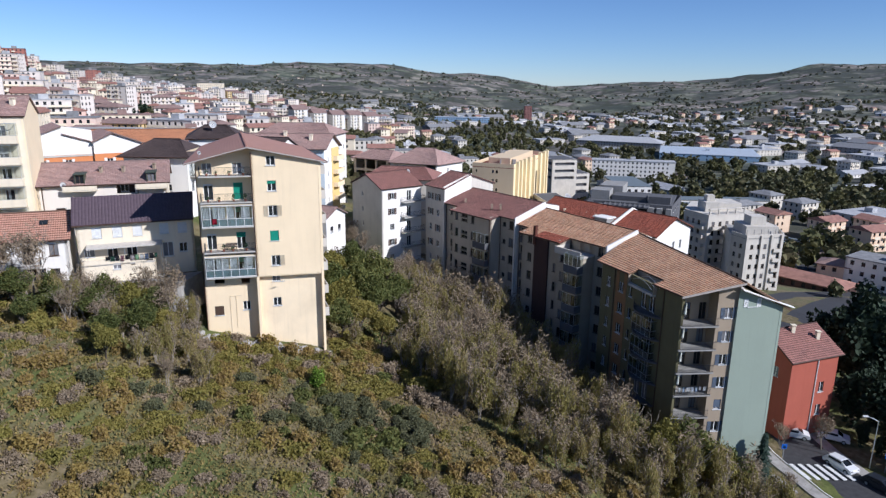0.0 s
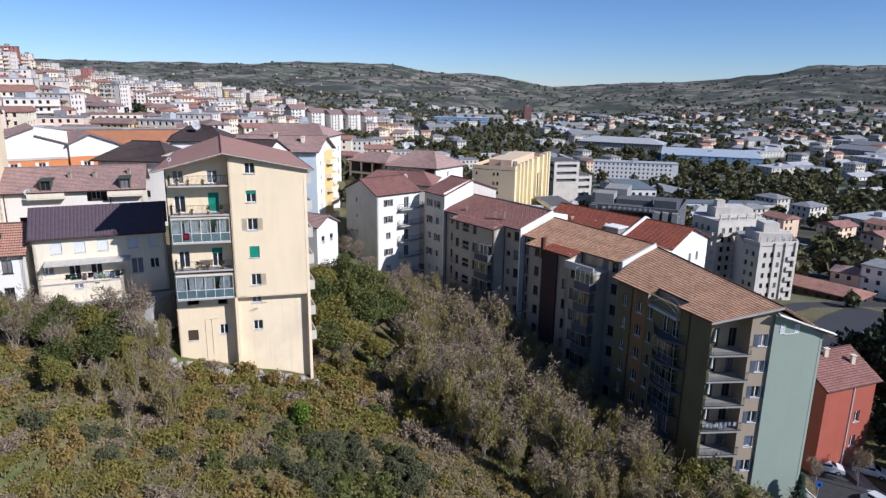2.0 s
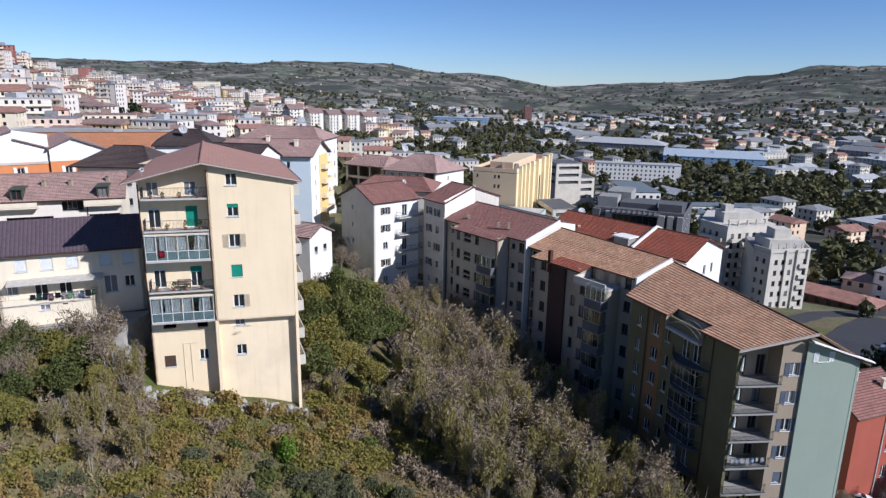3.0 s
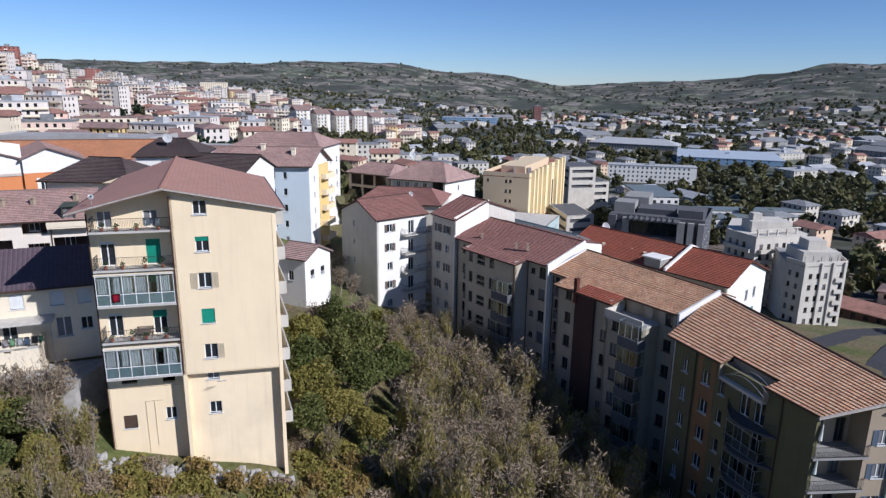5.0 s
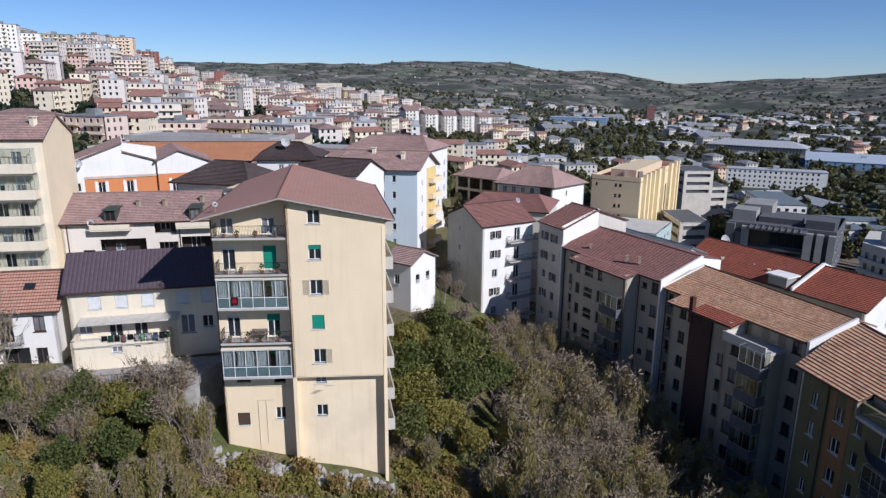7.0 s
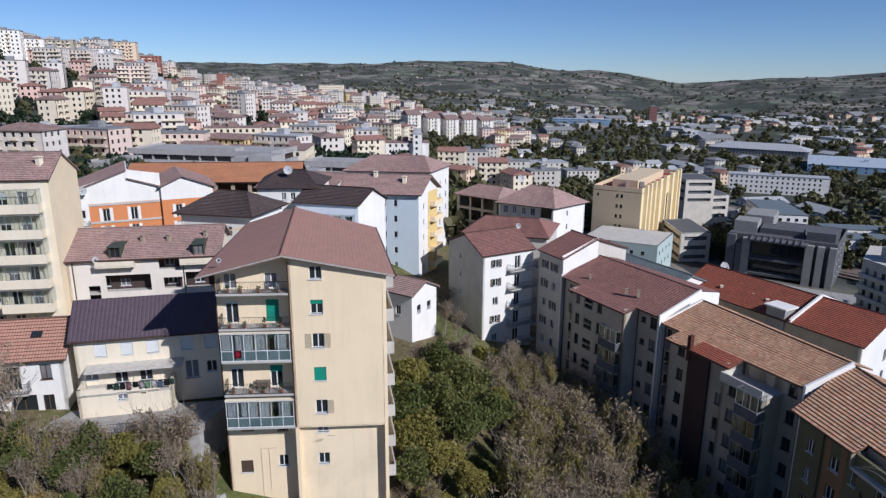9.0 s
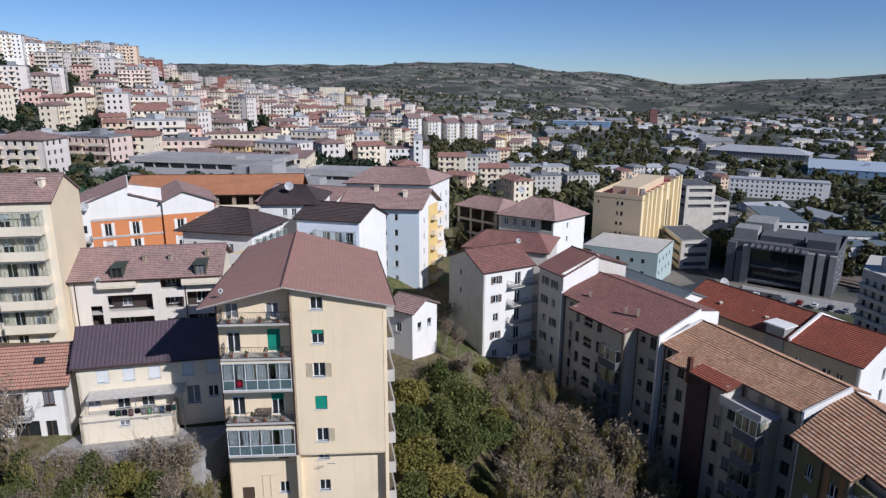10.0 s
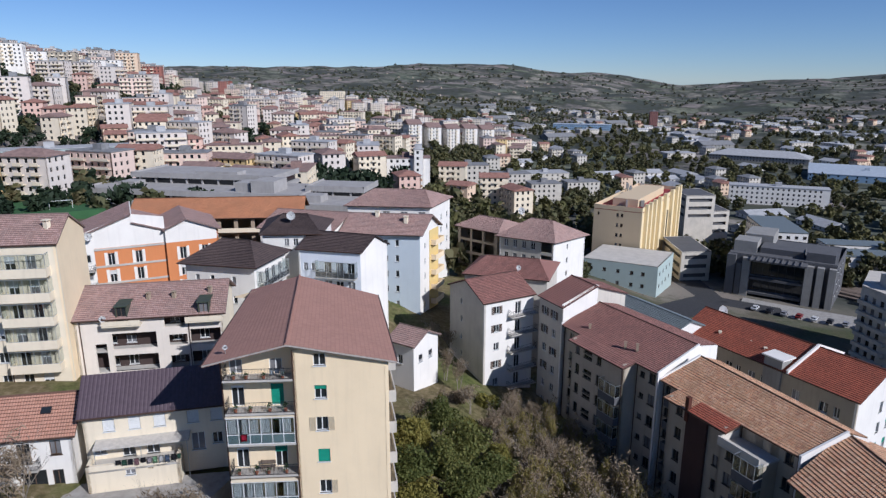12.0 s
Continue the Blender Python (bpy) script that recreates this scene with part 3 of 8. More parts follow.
def ground_material():
    m, nt, b = shader("hillside_ground")
    co = world_pos(nt)
    n1, n2, n3 = noise_tex(nt, co, 0.08, 6, 0.6), noise_tex(nt, co, 1.1, 5, 0.65), noise_tex(nt, co, 0.006, 6, 0.6)
    grass = ramp(nt, n2, [(0.3, (0.085, 0.072, 0.035)), (0.5, (0.155, 0.125, 0.065)), (0.7, (0.23, 0.185, 0.115))])
    green = ramp(nt, n2, [(0.3, (0.06, 0.075, 0.025)), (0.7, (0.14, 0.155, 0.05))])
    near = mixed(nt, ramp(nt, n1, [(0.45, (0, 0, 0)), (0.6, (1, 1, 1))]), grass, green)
    # far country: fields, woods and scrub in patches
    vor = nt.nodes.new("ShaderNodeTexVoronoi")
    vor.inputs["Scale"].default_value = 0.009
    warp = nt.nodes.new("ShaderNodeVectorMath")
    warp.operation = "ADD"
    nz = nt.nodes.new("ShaderNodeTexNoise")
    nz.inputs["Scale"].default_value = 0.01
    sc = nt.nodes.new("ShaderNodeVectorMath")
    sc.operation = "SCALE"
    sc.inputs["Scale"].default_value = 120
    link(nt, co, nz.inputs["Vector"]), link(nt, nz.outputs["Color"], sc.inputs[0])
    link(nt, co, warp.inputs[0]), link(nt, sc.outputs[0], warp.inputs[1]), link(nt, warp.outputs[0], vor.inputs["Vector"])
    sepc = nt.nodes.new("ShaderNodeSeparateColor")
    link(nt, vor.outputs["Color"], sepc.inputs[0])
    fields = ramp(nt, sepc.outputs[0], [(0.0, (0.15, 0.165, 0.12)), (0.25, (0.26, 0.225, 0.20)), (0.5, (0.33, 0.28, 0.25)), (0.7, (0.17, 0.195, 0.13)), (0.85, (0.24, 0.23, 0.175)), (1.0, (0.37, 0.325, 0.285))])
    woods = mixed(nt, ramp(nt, n3, [(0.44, (0.9,) * 3), (0.56, (0, 0, 0))]), fields, (0.055, 0.063, 0.056))
    edge = nt.nodes.new("ShaderNodeTexVoronoi")
    edge.feature = "DISTANCE_TO_EDGE"
    edge.inputs["Scale"].default_value = 0.009
    link(nt, warp.outputs[0], edge.inputs["Vector"])
    woods = mixed(nt, ramp(nt, edge.outputs["Distance"], [(0.03, (0.8,) * 3), (0.09, (0, 0, 0))]), woods, (0.06, 0.065, 0.045))
    speck = noise_tex(nt, co, 0.035, 7, 0.8)
    woods = mixed(nt, ramp(nt, speck, [(0.49, (0, 0, 0)), (0.6, (0.7,) * 3)]), woods, (0.055, 0.06, 0.045))
    sep = nt.nodes.new("ShaderNodeSeparateXYZ")
    link(nt, co, sep.inputs[0])
    d2 = maths(nt, "SQRT", maths(nt, "ADD", maths(nt, "MULTIPLY", sep.outputs[0], sep.outputs[0]), maths(nt, "MULTIPLY", sep.outputs[1], sep.outputs[1])))
    w = ramp(nt, maths(nt, "DIVIDE", d2, 1000), [(0.18, (0, 0, 0)), (0.3, (1, 1, 1))])
    link(nt, mixed(nt, w, near, woods), b.inputs["Base Color"])
    b.inputs["Roughness"].default_value = 0.95
    b.inputs["Specular IOR Level"].default_value = 0.1
    bump(nt, b, n2, 0.6, 0.25)
    return m


def build_ground():
    rs = [0, 4, 8, 12, 16] + list(np.arange(20, 130, 2.0)) + list(np.geomspace(130, 4700, 120))
    azs = np.concatenate([np.arange(-70, 50, 0.8), np.arange(50, 290, 6.0)])
    V = [(0.5, 26.0, ground_z(0.5, 26.0))]
    for r in rs[1:]:
        for a in azs:
            x, y = 0.5 + r * math.sin(radians(a)), 26 + r * math.cos(radians(a))
            V.append((x, y, ground_z(x, y)))
    n = len(azs)
    F = [(0, 1 + (i + 1) % n, 1 + i) for i in range(n)]
    for k in range(len(rs) - 2):
        a, b = 1 + k * n, 1 + (k + 1) * n
        F += [(a + i, a + (i + 1) % n, b + (i + 1) % n, b + i) for i in range(n)]
    ob = new("ground", raw_mesh("ground", V, F, ground_material(), smooth=True))
    tagged(ob, "hillside of dry grass and soil falling to a wide valley with hills beyond", "ground", kind="structure")


build_ground()

# ---------------------------------------------------------------- the yellow apartment house
VERGE = plain("weathered_grey_brown_verge", (0.46, 0.41, 0.36), 0.7, 0, 0.3)


FLAKED = plaster("flaking_cream_render", (0.85, 0.70, 0.48), 0.72, 0.5)


def bench(p, rz):
    """A slatted wooden balcony bench."""
    t = thing("bench", p, "small slatted wooden bench on a balcony", "bench")
    M = Matrix.Translation(p) @ Matrix.Rotation(rz, 4, "Z")
    for name, bits in (("seat", [(0, 1.3, -0.2 + 0.11 * i, -0.11 + 0.11 * i, 0.42, 0.45) for i in range(4)]), ("backrest", [(0, 1.3, 0.24, 0.27, 0.55 + 0.12 * i, 0.64 + 0.12 * i) for i in range(3)])):
        bm = bmesh.new()
        for b in bits:
            box(bm, *b, M)
        part(name, bm, WOOD, t)
    for x in (0.08, 1.16):
        for y, h in ((-0.18, 0.42), (0.2, 0.9)):
            bm = bmesh.new()
            box(bm, x, x + 0.06, y, y + 0.06, 0, h, M)
            part("leg", bm, WOOD, t)


def yellow_house():
    t = thing("apartment_house", (-20, 80, 0), "tall cream yellow apartment house with glazed balconies and red-brown roof", "apartment house")
    C0, C1, CB, CL = (-21.7, 73.9), (-13.85, 76.05), (-19.9, 91.3), (-33.2, 90.2)
    L0, L1 = (-28.1, 73.5), (-22.04, 75.15)
    fr = Side(C0, C1)
    top = 24.3
    wins = [(1.8, 20.85, 1.05, 1.25, "roller0.3", GREEN), (1.8, 17.8, 1.05, 1.3, "leaves"), (1.85, 14.75, 1.05, 1.25, "roller1", GREEN),
            (1.85, 11.6, 1.05, 1.3, "right")]
    opened(t, fr, 10.35, 23.3, CREAM, wins, name="wall")
    opened(t, fr, 23.3, 25.0, CREAM, [(1.8, 23.9, 1.05, 1.15, "plain")], gable=[(0, 26.05), (2.9, 25.45)], s1=2.9, name="wall")
    bm = bmesh.new()
    for d in (0.0, -0.3):
        vs = [bm.verts.new(fr.p(s, d, z)) for s, z in ((2.9, 23.3), (fr.len, 23.3), (fr.len, 24.35), (2.9, 25.45))]
        bm.faces.new(vs if d == 0 else vs[::-1])
    part("wall", bm, CREAM, t)
    # the lower storeys stand back a little under the overhang
    low = Side(fr.p(0.1, -0.75).xy, fr.p(fr.len - 0.1, -0.75).xy)
    opened(t, low, -3.0, 10.35, FLAKED, [(1.7, 6.15, 1.0, 1.1, "plain"), (1.7, 9.35, 1.0, 0.75, "plain")], name="wall")
    bm = bmesh.new()
    slab(bm, [fr.p(0, 0, 10.4), fr.p(fr.len, 0, 10.4), fr.p(fr.len, -1.0, 10.4), fr.p(0, -1.0, 10.4)], 0.12)
    part("ledge", bm, CREAM, t)
    # side of the right-hand block, facing the recess
    wall(t, Side(fr.p(0, -1.4).xy, C0), -3, 25.7, CREAM)
    rs = Side(C1, CB)
    ops = [(2.0 + 4.2 * i, 1.2 + 3.08 * k, 1.1, 2.1, "roller0.4", W_WHITE) for i in range(3) for k in range(7)]
    opened(t, rs, -3, 23.7, CREAM, ops)
    for k in range(7):
        balcony(t, rs, 1.6, 7.8, 4.2 + 3.08 * k, 0.75, "solid", 0.95)
    wall(t, Side(CB, CL), -3, 23.8, CREAM, gable=[(0, 23.8), (8.5, 26.2), (15.8, 23.8)])
    wall(t, Side(CL, L0), -3, 23.8, CREAM)
    ls = Side(L0, L1)
    doors, lw = [], ls.len
    for k, z in enumerate((22.75, 19.65, 16.7, 13.6, 10.45)):
        c = [None, GREEN, None, None, GREEN][k]
        doors.append((0.75, z + 0.02, 1.1, 2.0, "roller0.12", W_WHITE))
        doors.append((4.15, z + 0.02, 1.1, 2.1, "roller0.95" if k == 1 else "roller0.3", GREEN if k else W_WHITE))
    doors += [(1.0, 5.2, 1.1, 1.2, "roller1", W_BROWN), (4.4, 5.7, 0.9, 1.15, "plain"), (1.2, 9.3, 1.2, 0.6, "hole"), (4.4, 9.2, 1.0, 0.8, "hole")]
    opened(t, ls, -3, 24.1, CREAM, [d for d in doors if d[1] < 24], gable=[(0, 24.35), (lw, 25.95)])
    # thin conduits and cables on the lower wall
    for pts in (((2.9, 2.0), (2.9, 7.6)), ((2.9, 7.6), (4.3, 7.6)), ((3.6, 3.4), (3.6, 7.6)), ((0.3, 9.0), (5.9, 8.9)), ((0.2, 0.5), (0.2, 9.0))):
        bm = bmesh.new()
        tube(bm, ls.p(pts[0][0], 0.04, pts[0][1]), ls.p(pts[1][0], 0.04, pts[1][1]), 0.018, n=5)
        part("conduit", bm, CREAMPAINT, t)
    # mast and rods of a small aerial fixed under the ledge
    bm = bmesh.new()
    tube(bm, fr.p(2.9, 0.0, 9.4), fr.p(3.2, 0.9, 9.9), 0.02, n=5)
    for q in (0.2, 0.45, 0.7, 0.95):
        c = fr.p(2.9, 0.0, 9.4).lerp(fr.p(3.2, 0.9, 9.9), q)
        tube(bm, c - fr.u.to_3d() * 0.35, c + fr.u.to_3d() * 0.35, 0.012, n=4)
    part("aerial", bm, ALU, t, "small metal aerial on a bracket")
    bench(ls.p(2.9, 0.55, 13.6), ls.rz)
    laundry(ls.p(1.5, 1.42, 17.72), ls.u, 0.8, [(0.45, 0.02, 0.05)], 1, "red cloth hung over a balcony rail")
    laundry(ls.p(4.3, 1.2, 23.75), ls.u, 1.3, [(0.5, 0.55, 0.6), (0.2, 0.25, 0.35)], 3, "grey and blue washing on the top balcony")
    dish(*ls.p(0.6, 0.2, 24.7), 0.22)
    for k, z in enumerate((22.75, 19.65, 16.7, 13.6, 10.45)):
        b = balcony(t, ls, 0.45, lw + 0.1, z, 1.35, "bars")
        if k in (2, 4):
            veranda(b, ls, 0.45, lw - 0.02, z, 1.33, 2.55, W_WHITE)
            for i, (c0, c1) in enumerate(((0.55, 1.5), (1.7, 3.1), (3.3, 4.1), (4.9, 5.9))):
                bm = bmesh.new()
                n = 12
                vs = [[bm.verts.new(ls.p(c0 + (c1 - c0) * a / n, 1.16 + 0.03 * (a % 2), z + zz)) for a in range(n + 1)] for zz in (0.3 + 0.5 * (i % 2), 2.3)]
                for a in range(n):
                    bm.faces.new((vs[0][a], vs[0][a + 1], vs[1][a + 1], vs[1][a]))
                bmesh.ops.solidify(bm, geom=bm.faces[:], thickness=0.008)
                part("curtain", bm, plain("white_curtain", (0.72, 0.75, 0.78), 0.9), b, "white gathered curtain")
            bm = bmesh.new()
            slab(bm, [ls.p(0.4, 1.4, z + 2.62), ls.p(lw, 1.4, z + 2.62), ls.p(lw, 0, z + 2.7), ls.p(0.4, 0, z + 2.7)], 0.06)
            part("veranda_roof", bm, PALE, b)
        for i in range(4):
            pot(ls.p(0.9 + i * 1.4 + rw.random() * 0.5, 1.1, z), 0.16 + 0.06 * rw.random())
    downpipe(t, ls, 0.06, 0, 24)
    downpipe(t, fr, 0.1, 10.4, 25.4)
    # roof: two slopes down from a ridge that runs back, over a front gable
    rf, rb = (-21.75, 73.2, 26.15), (-28.1, 90.9, 26.45)
    el, er, ebr, ebl = (-28.75, 71.8, 24.25), (-13.0, 75.9, 24.25), (-19.5, 92.0, 24.4), (-34.0, 91.0, 24.4)
    slope(t, er, ebr, rb, rf, T_COPPER, tiles=False)
    slope(t, ebl, el, rf, rb, T_COPPER, tiles=False)
    for p, q in ((el, rf), (rf, er)):
        bm = bmesh.new()
        p, q = Vector(p), Vector(q)
        o = Vector((0.26, -0.966, 0)) * 0.06
        slab(bm, [p + o + Vector((0, 0, 0.01)), q + o + Vector((0, 0, 0.01)), q - o * 0.5 + Vector((0, 0, 0.01)), p - o * 0.5 + Vector((0, 0, 0.01))], 0.13)
        part("verge_board", bm, VERGE, t, "weathered grey-brown verge board")
    ridge_caps(t, Vector(rf) + Vector((0, 0, 0.06)), Vector(rb) + Vector((0, 0, 0.06)), T_COPPER)
    gutter(t, Vector(er), Vector(ebr))
    gutter(t, Vector(el), Vector(ebl))
    return t


POT = {}


def pot(p, r=0.18):
    """A terracotta pot with a small plant, standing on a balcony."""
    t = thing("potted_plant", p, "small green plant in a terracotta pot on a balcony", "plant", "balcony plants")
    if not POT:
        bm = bmesh.new()
        tube(bm, (0, 0, 0), (0, 0, 0.28), 0.11, 0.16, 10)
        POT["pot"] = bpy.data.meshes.new("pot")
        bm.to_mesh(POT["pot"]), bm.free()
        POT["pot"].materials.append(plain("terracotta", (0.35, 0.14, 0.08), 0.8))
        POT["leaf"] = leaf_mesh("foliage", 60, (0.25, 0.25, 0.3), 0.09, foliage("pot_leaves", [(0.03, 0.07, 0.02), (0.08, 0.14, 0.04)]), 3, zc=0.5)
    sub("pot", POT["pot"], t)
    sub("foliage", POT["leaf"], t, sz=0.8 + 0.6 * rw.random())
    return t


def leaf_mesh(name, n, rad, size, mat, seed, zc=0.0, flat=0.0, shell=0.55, holes=0.35, aspect=1.6):
    """A crown of n small leaf clumps in an uneven, gappy ellipsoid."""
    r = np.random.default_rng(seed)
    d = r.normal(size=(n * 4, 3))
    d /= np.linalg.norm(d, axis=1)[:, None]
    lob = r.normal(size=(9, 3))
    lob /= np.linalg.norm(lob, axis=1)[:, None]
    swell = 0.5 + 0.6 * np.max(np.clip(d @ lob.T, 0, 1) ** 6 * r.uniform(0.5, 1.3, 9), axis=1)
    gap = np.max(np.clip(d @ r.normal(size=(14, 3)).T / 1.7, 0, 1) ** 4, axis=1)
    keep = r.random(n * 4) > holes * np.clip(gap, 0, 1) * 1.6
    rad_f = shell + (1 - shell) * r.random(n * 4) ** 0.6
    p = (d * (rad_f * swell)[:, None])[keep][:n] * np.array(rad)
    n = len(p)
    p[:, 2] += zc
    a = r.normal(size=(n, 3))
    a /= np.linalg.norm(a, axis=1)[:, None]
    a[:, 2] *= 1 - flat
    b = np.cross(a, r.normal(size=(n, 3)))
    b /= np.linalg.norm(b, axis=1)[:, None] + 1e-9
    s = (size * r.uniform(0.6, 1.4, n))[:, None]
    q = np.stack([p - a * s * aspect / 2, p + b * s * 0.5, p + a * s * aspect / 2, p - b * s * 0.5], 1).reshape(-1, 3)
    f = np.arange(n * 4).reshape(-1, 4)
    return raw_mesh(name, q.tolist(), f.tolist(), mat)


def twig_mesh(name, seed, height, spread, stems, mat, r0=0.06, depth=3, lean=0.25):
    """Bare limbs: tapering stems that fork into twigs."""
    r = random.Random(seed)
    bm = bmesh.new()

    def grow(p, d, L, rad, k):
        q = p + d * L
        tube(bm, p, q, rad, rad * 0.62, 5 if k > 1 else 3)
        if k == 0:
            return
        for _ in range(r.choice((2, 3, 3))):
            nd = (d + Vector((r.uniform(-1, 1), r.uniform(-1, 1), r.uniform(-0.25, 0.7))) * spread).normalized()
            grow(p.lerp(q, r.uniform(0.5, 1.0)), nd, L * r.uniform(0.55, 0.8), rad * 0.5, k - 1)

    for _ in range(stems):
        d = Vector((r.uniform(-lean, lean), r.uniform(-lean, lean), 1)).normalized()
        grow(Vector((r.uniform(-0.3, 0.3) * (stems > 1), r.uniform(-0.3, 0.3) * (stems > 1), -0.4)), d, height * 0.42 * r.uniform(0.8, 1.1), r0, depth)
    me = bpy.data.meshes.new(name)
    bm.to_mesh(me), bm.free()
    me.materials.append(mat)
    return me



# ---------------------------------------------------------------- generic houses


def grid(cols, zs, w=1.0, h=1.3, kinds=("plain",), colour=None, seed=1):
    r = random.Random(seed)
    return [(s, z, w, h, r.choice(kinds), colour) for s in cols for z in zs]


def v3(p, z):
    return Vector((p[0], p[1], z))


def roofed(t, A, B, C, D, ze, zr, roof, over=0.5, axis="AB", hip=0.0, thick=0.18, tiles=True):
    """A gable or hipped roof over the plan A, B, C, D (front left, front right, back right, back left)."""
    A, B, C, D = (Vector(p[:2]) for p in (A, B, C, D))
    if axis == "BC":
        A, B, C, D = B, C, D, A
    u = (B - A).normalized()
    v = (D - A).normalized()
    o = over
    k = o * (zr - ze) / max(0.1, (D - A).length / 2)
    a, b, c, d = A - u * o - v * o, B + u * o - v * o, C + u * o + v * o, D - u * o + v * o
    m0, m1 = (a + d) / 2, (b + c) / 2
    if hip:
        m0, m1 = m0 + u * hip, m1 - u * hip
    z = ze - k
    slope(t, v3(a, z), v3(b, z), v3(m1, zr), v3(m0, zr), roof, thick=thick, tiles=tiles)
    slope(t, v3(c, z), v3(d, z), v3(m0, zr), v3(m1, zr), roof, thick=thick, tiles=tiles)
    if hip:
        slope(t, v3(b, z), v3(c, z), v3(m1, zr), v3(m1, zr - 0.01), roof, thick=thick, tiles=False)
        slope(t, v3(d, z), v3(a, z), v3(m0, zr), v3(m0, zr - 0.01), roof, thick=thick, tiles=False)
    ridge_caps(t, v3(m0, zr + 0.05), v3(m1, zr + 0.05), roof)
    gutter(t, v3(a, z - 0.03), v3(b, z - 0.03))


def house(name, label, cat, A, B, C, D, z0, ze, zr, mat, roof, front=(), right=(), left=(), over=0.5, axis="AB", hip=0.0, frame_mat=None, mats=None, tiles=True, back=()):
    c = (Vector(A[:2]) + Vector(C[:2])) / 2
    t = thing(name, (c.x, c.y, z0), label, cat)
    mats = mats or (mat,) * 4
    s = [Side(A, B), Side(B, C), Side(C, D), Side(D, A)]
    for k, (sd, ws) in enumerate(zip(s, (front, right, back, left))):
        end = (k % 2 == 1) == (axis == "AB")
        gb = [(0, ze), (sd.len / 2, zr - 0.2), (sd.len, ze)] if end and not hip else ()
        opened(t, sd, z0, ze, mats[k], ws, gb, frame_mat=frame_mat)
    roofed(t, A, B, C, D, ze, zr, roof, over, axis, hip, tiles=tiles)
    return t, s


# ---------------------------------------------------------------- the long row on the right


def row_block(label, A, B, z0, ze, zr, ridge0, ridge1, wallmat, roof, wins, wing, wing_wins, wing_mat=None, extra_ops=(), balcs=(), verandas=()):
    """One house of the terraced row: the facade A to B with a projecting wing (s0, s1, d, eave), half a roof to the ridge and the far half beyond."""
    t = thing("row_house", ((A[0] + B[0]) / 2, (A[1] + B[1]) / 2, z0), label, "apartment house", "row of apartment houses")
    main = Side(A, B)
    w0, w1, wd, wz = wing
    opened(t, main, z0, ze, wallmat, [w for w in wins if w[0] + w[2] < w0], s0=0, s1=w0, frame_mat=W_DULL)
    opened(t, main, z0, ze, wallmat, [w for w in wins if w[0] > w1], s0=w1, s1=main.len, frame_mat=W_DULL)
    wing_side = Side(main.p(w0, wd).xy, main.p(w1, wd).xy)
    opened(t, wing_side, z0, wz, wing_mat or wallmat, wing_wins, frame_mat=W_DULL)
    wall(t, Side(main.p(w0, -0.1).xy, main.p(w0, wd).xy), z0, wz + 0.2, wing_mat or wallmat)
    wall(t, Side(main.p(w1, wd).xy, main.p(w1, -0.1).xy), z0, wz + 0.2, wing_mat or wallmat)
    r0, r1 = Vector(ridge0), Vector(ridge1)
    ov = 0.55
    e0, e1 = main.p(0, ov, ze - 0.15), main.p(main.len, ov, ze - 0.15)
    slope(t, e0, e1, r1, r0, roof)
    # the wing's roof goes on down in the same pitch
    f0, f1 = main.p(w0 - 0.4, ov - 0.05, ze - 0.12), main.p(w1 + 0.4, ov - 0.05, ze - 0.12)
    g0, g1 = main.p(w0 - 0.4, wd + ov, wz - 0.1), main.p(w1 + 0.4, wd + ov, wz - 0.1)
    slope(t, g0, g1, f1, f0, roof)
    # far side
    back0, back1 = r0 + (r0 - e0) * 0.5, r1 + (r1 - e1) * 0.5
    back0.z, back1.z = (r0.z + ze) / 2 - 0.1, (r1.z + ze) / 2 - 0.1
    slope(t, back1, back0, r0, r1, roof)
    wall(t, Side((back1 - (back1 - r1).normalized() * 0.5).xy, (back0 - (back0 - r0).normalized() * 0.5).xy), z0, back1.z - 0.3, wallmat)
    ridge_caps(t, r0 + Vector((0, 0, 0.05)), r1 + Vector((0, 0, 0.05)), roof)
    # parapet gables at both ends
    for e, r, b, nm in ((e0, r0, back0, 0), (e1, r1, back1, 1)):
        bm = bmesh.new()
        d = main.u.to_3d() * 0.25
        for p, q in ((e, r), (r, b)):
            pts = [p - d * (1 - nm), p + d * nm, q + d * nm, q - d * (1 - nm)]
            top = [bm.verts.new(x + Vector((0, 0, 0.24 if p is e else -0.1))) for x in pts]
            lo = [bm.verts.new(Vector((x.x, x.y, z0))) for x in pts]
            for i in range(4):
                bm.faces.new((lo[i], lo[(i + 1) % 4], top[(i + 1) % 4], top[i]))
            bm.faces.new(top)
        part("gable_wall", bm, WHITE, t, "off-white rendered gable parapet")
    gutter(t, e0, main.p(w0, ov, ze - 0.15))
    gutter(t, main.p(w1, ov, ze - 0.15), e1)
    gutter(t, g0, g1)
    for s in (0.25, w1 + 0.3, main.len - 0.3):
        downpipe(t, main, s, z0, ze)
    downpipe(t, wing_side, wing_side.len - 0.2, z0, wz)
    return t, main, wing_side


ZR1 = [-11.9 + 3.05 * k for k in range(8)]
BALC_MAT = DARKCON


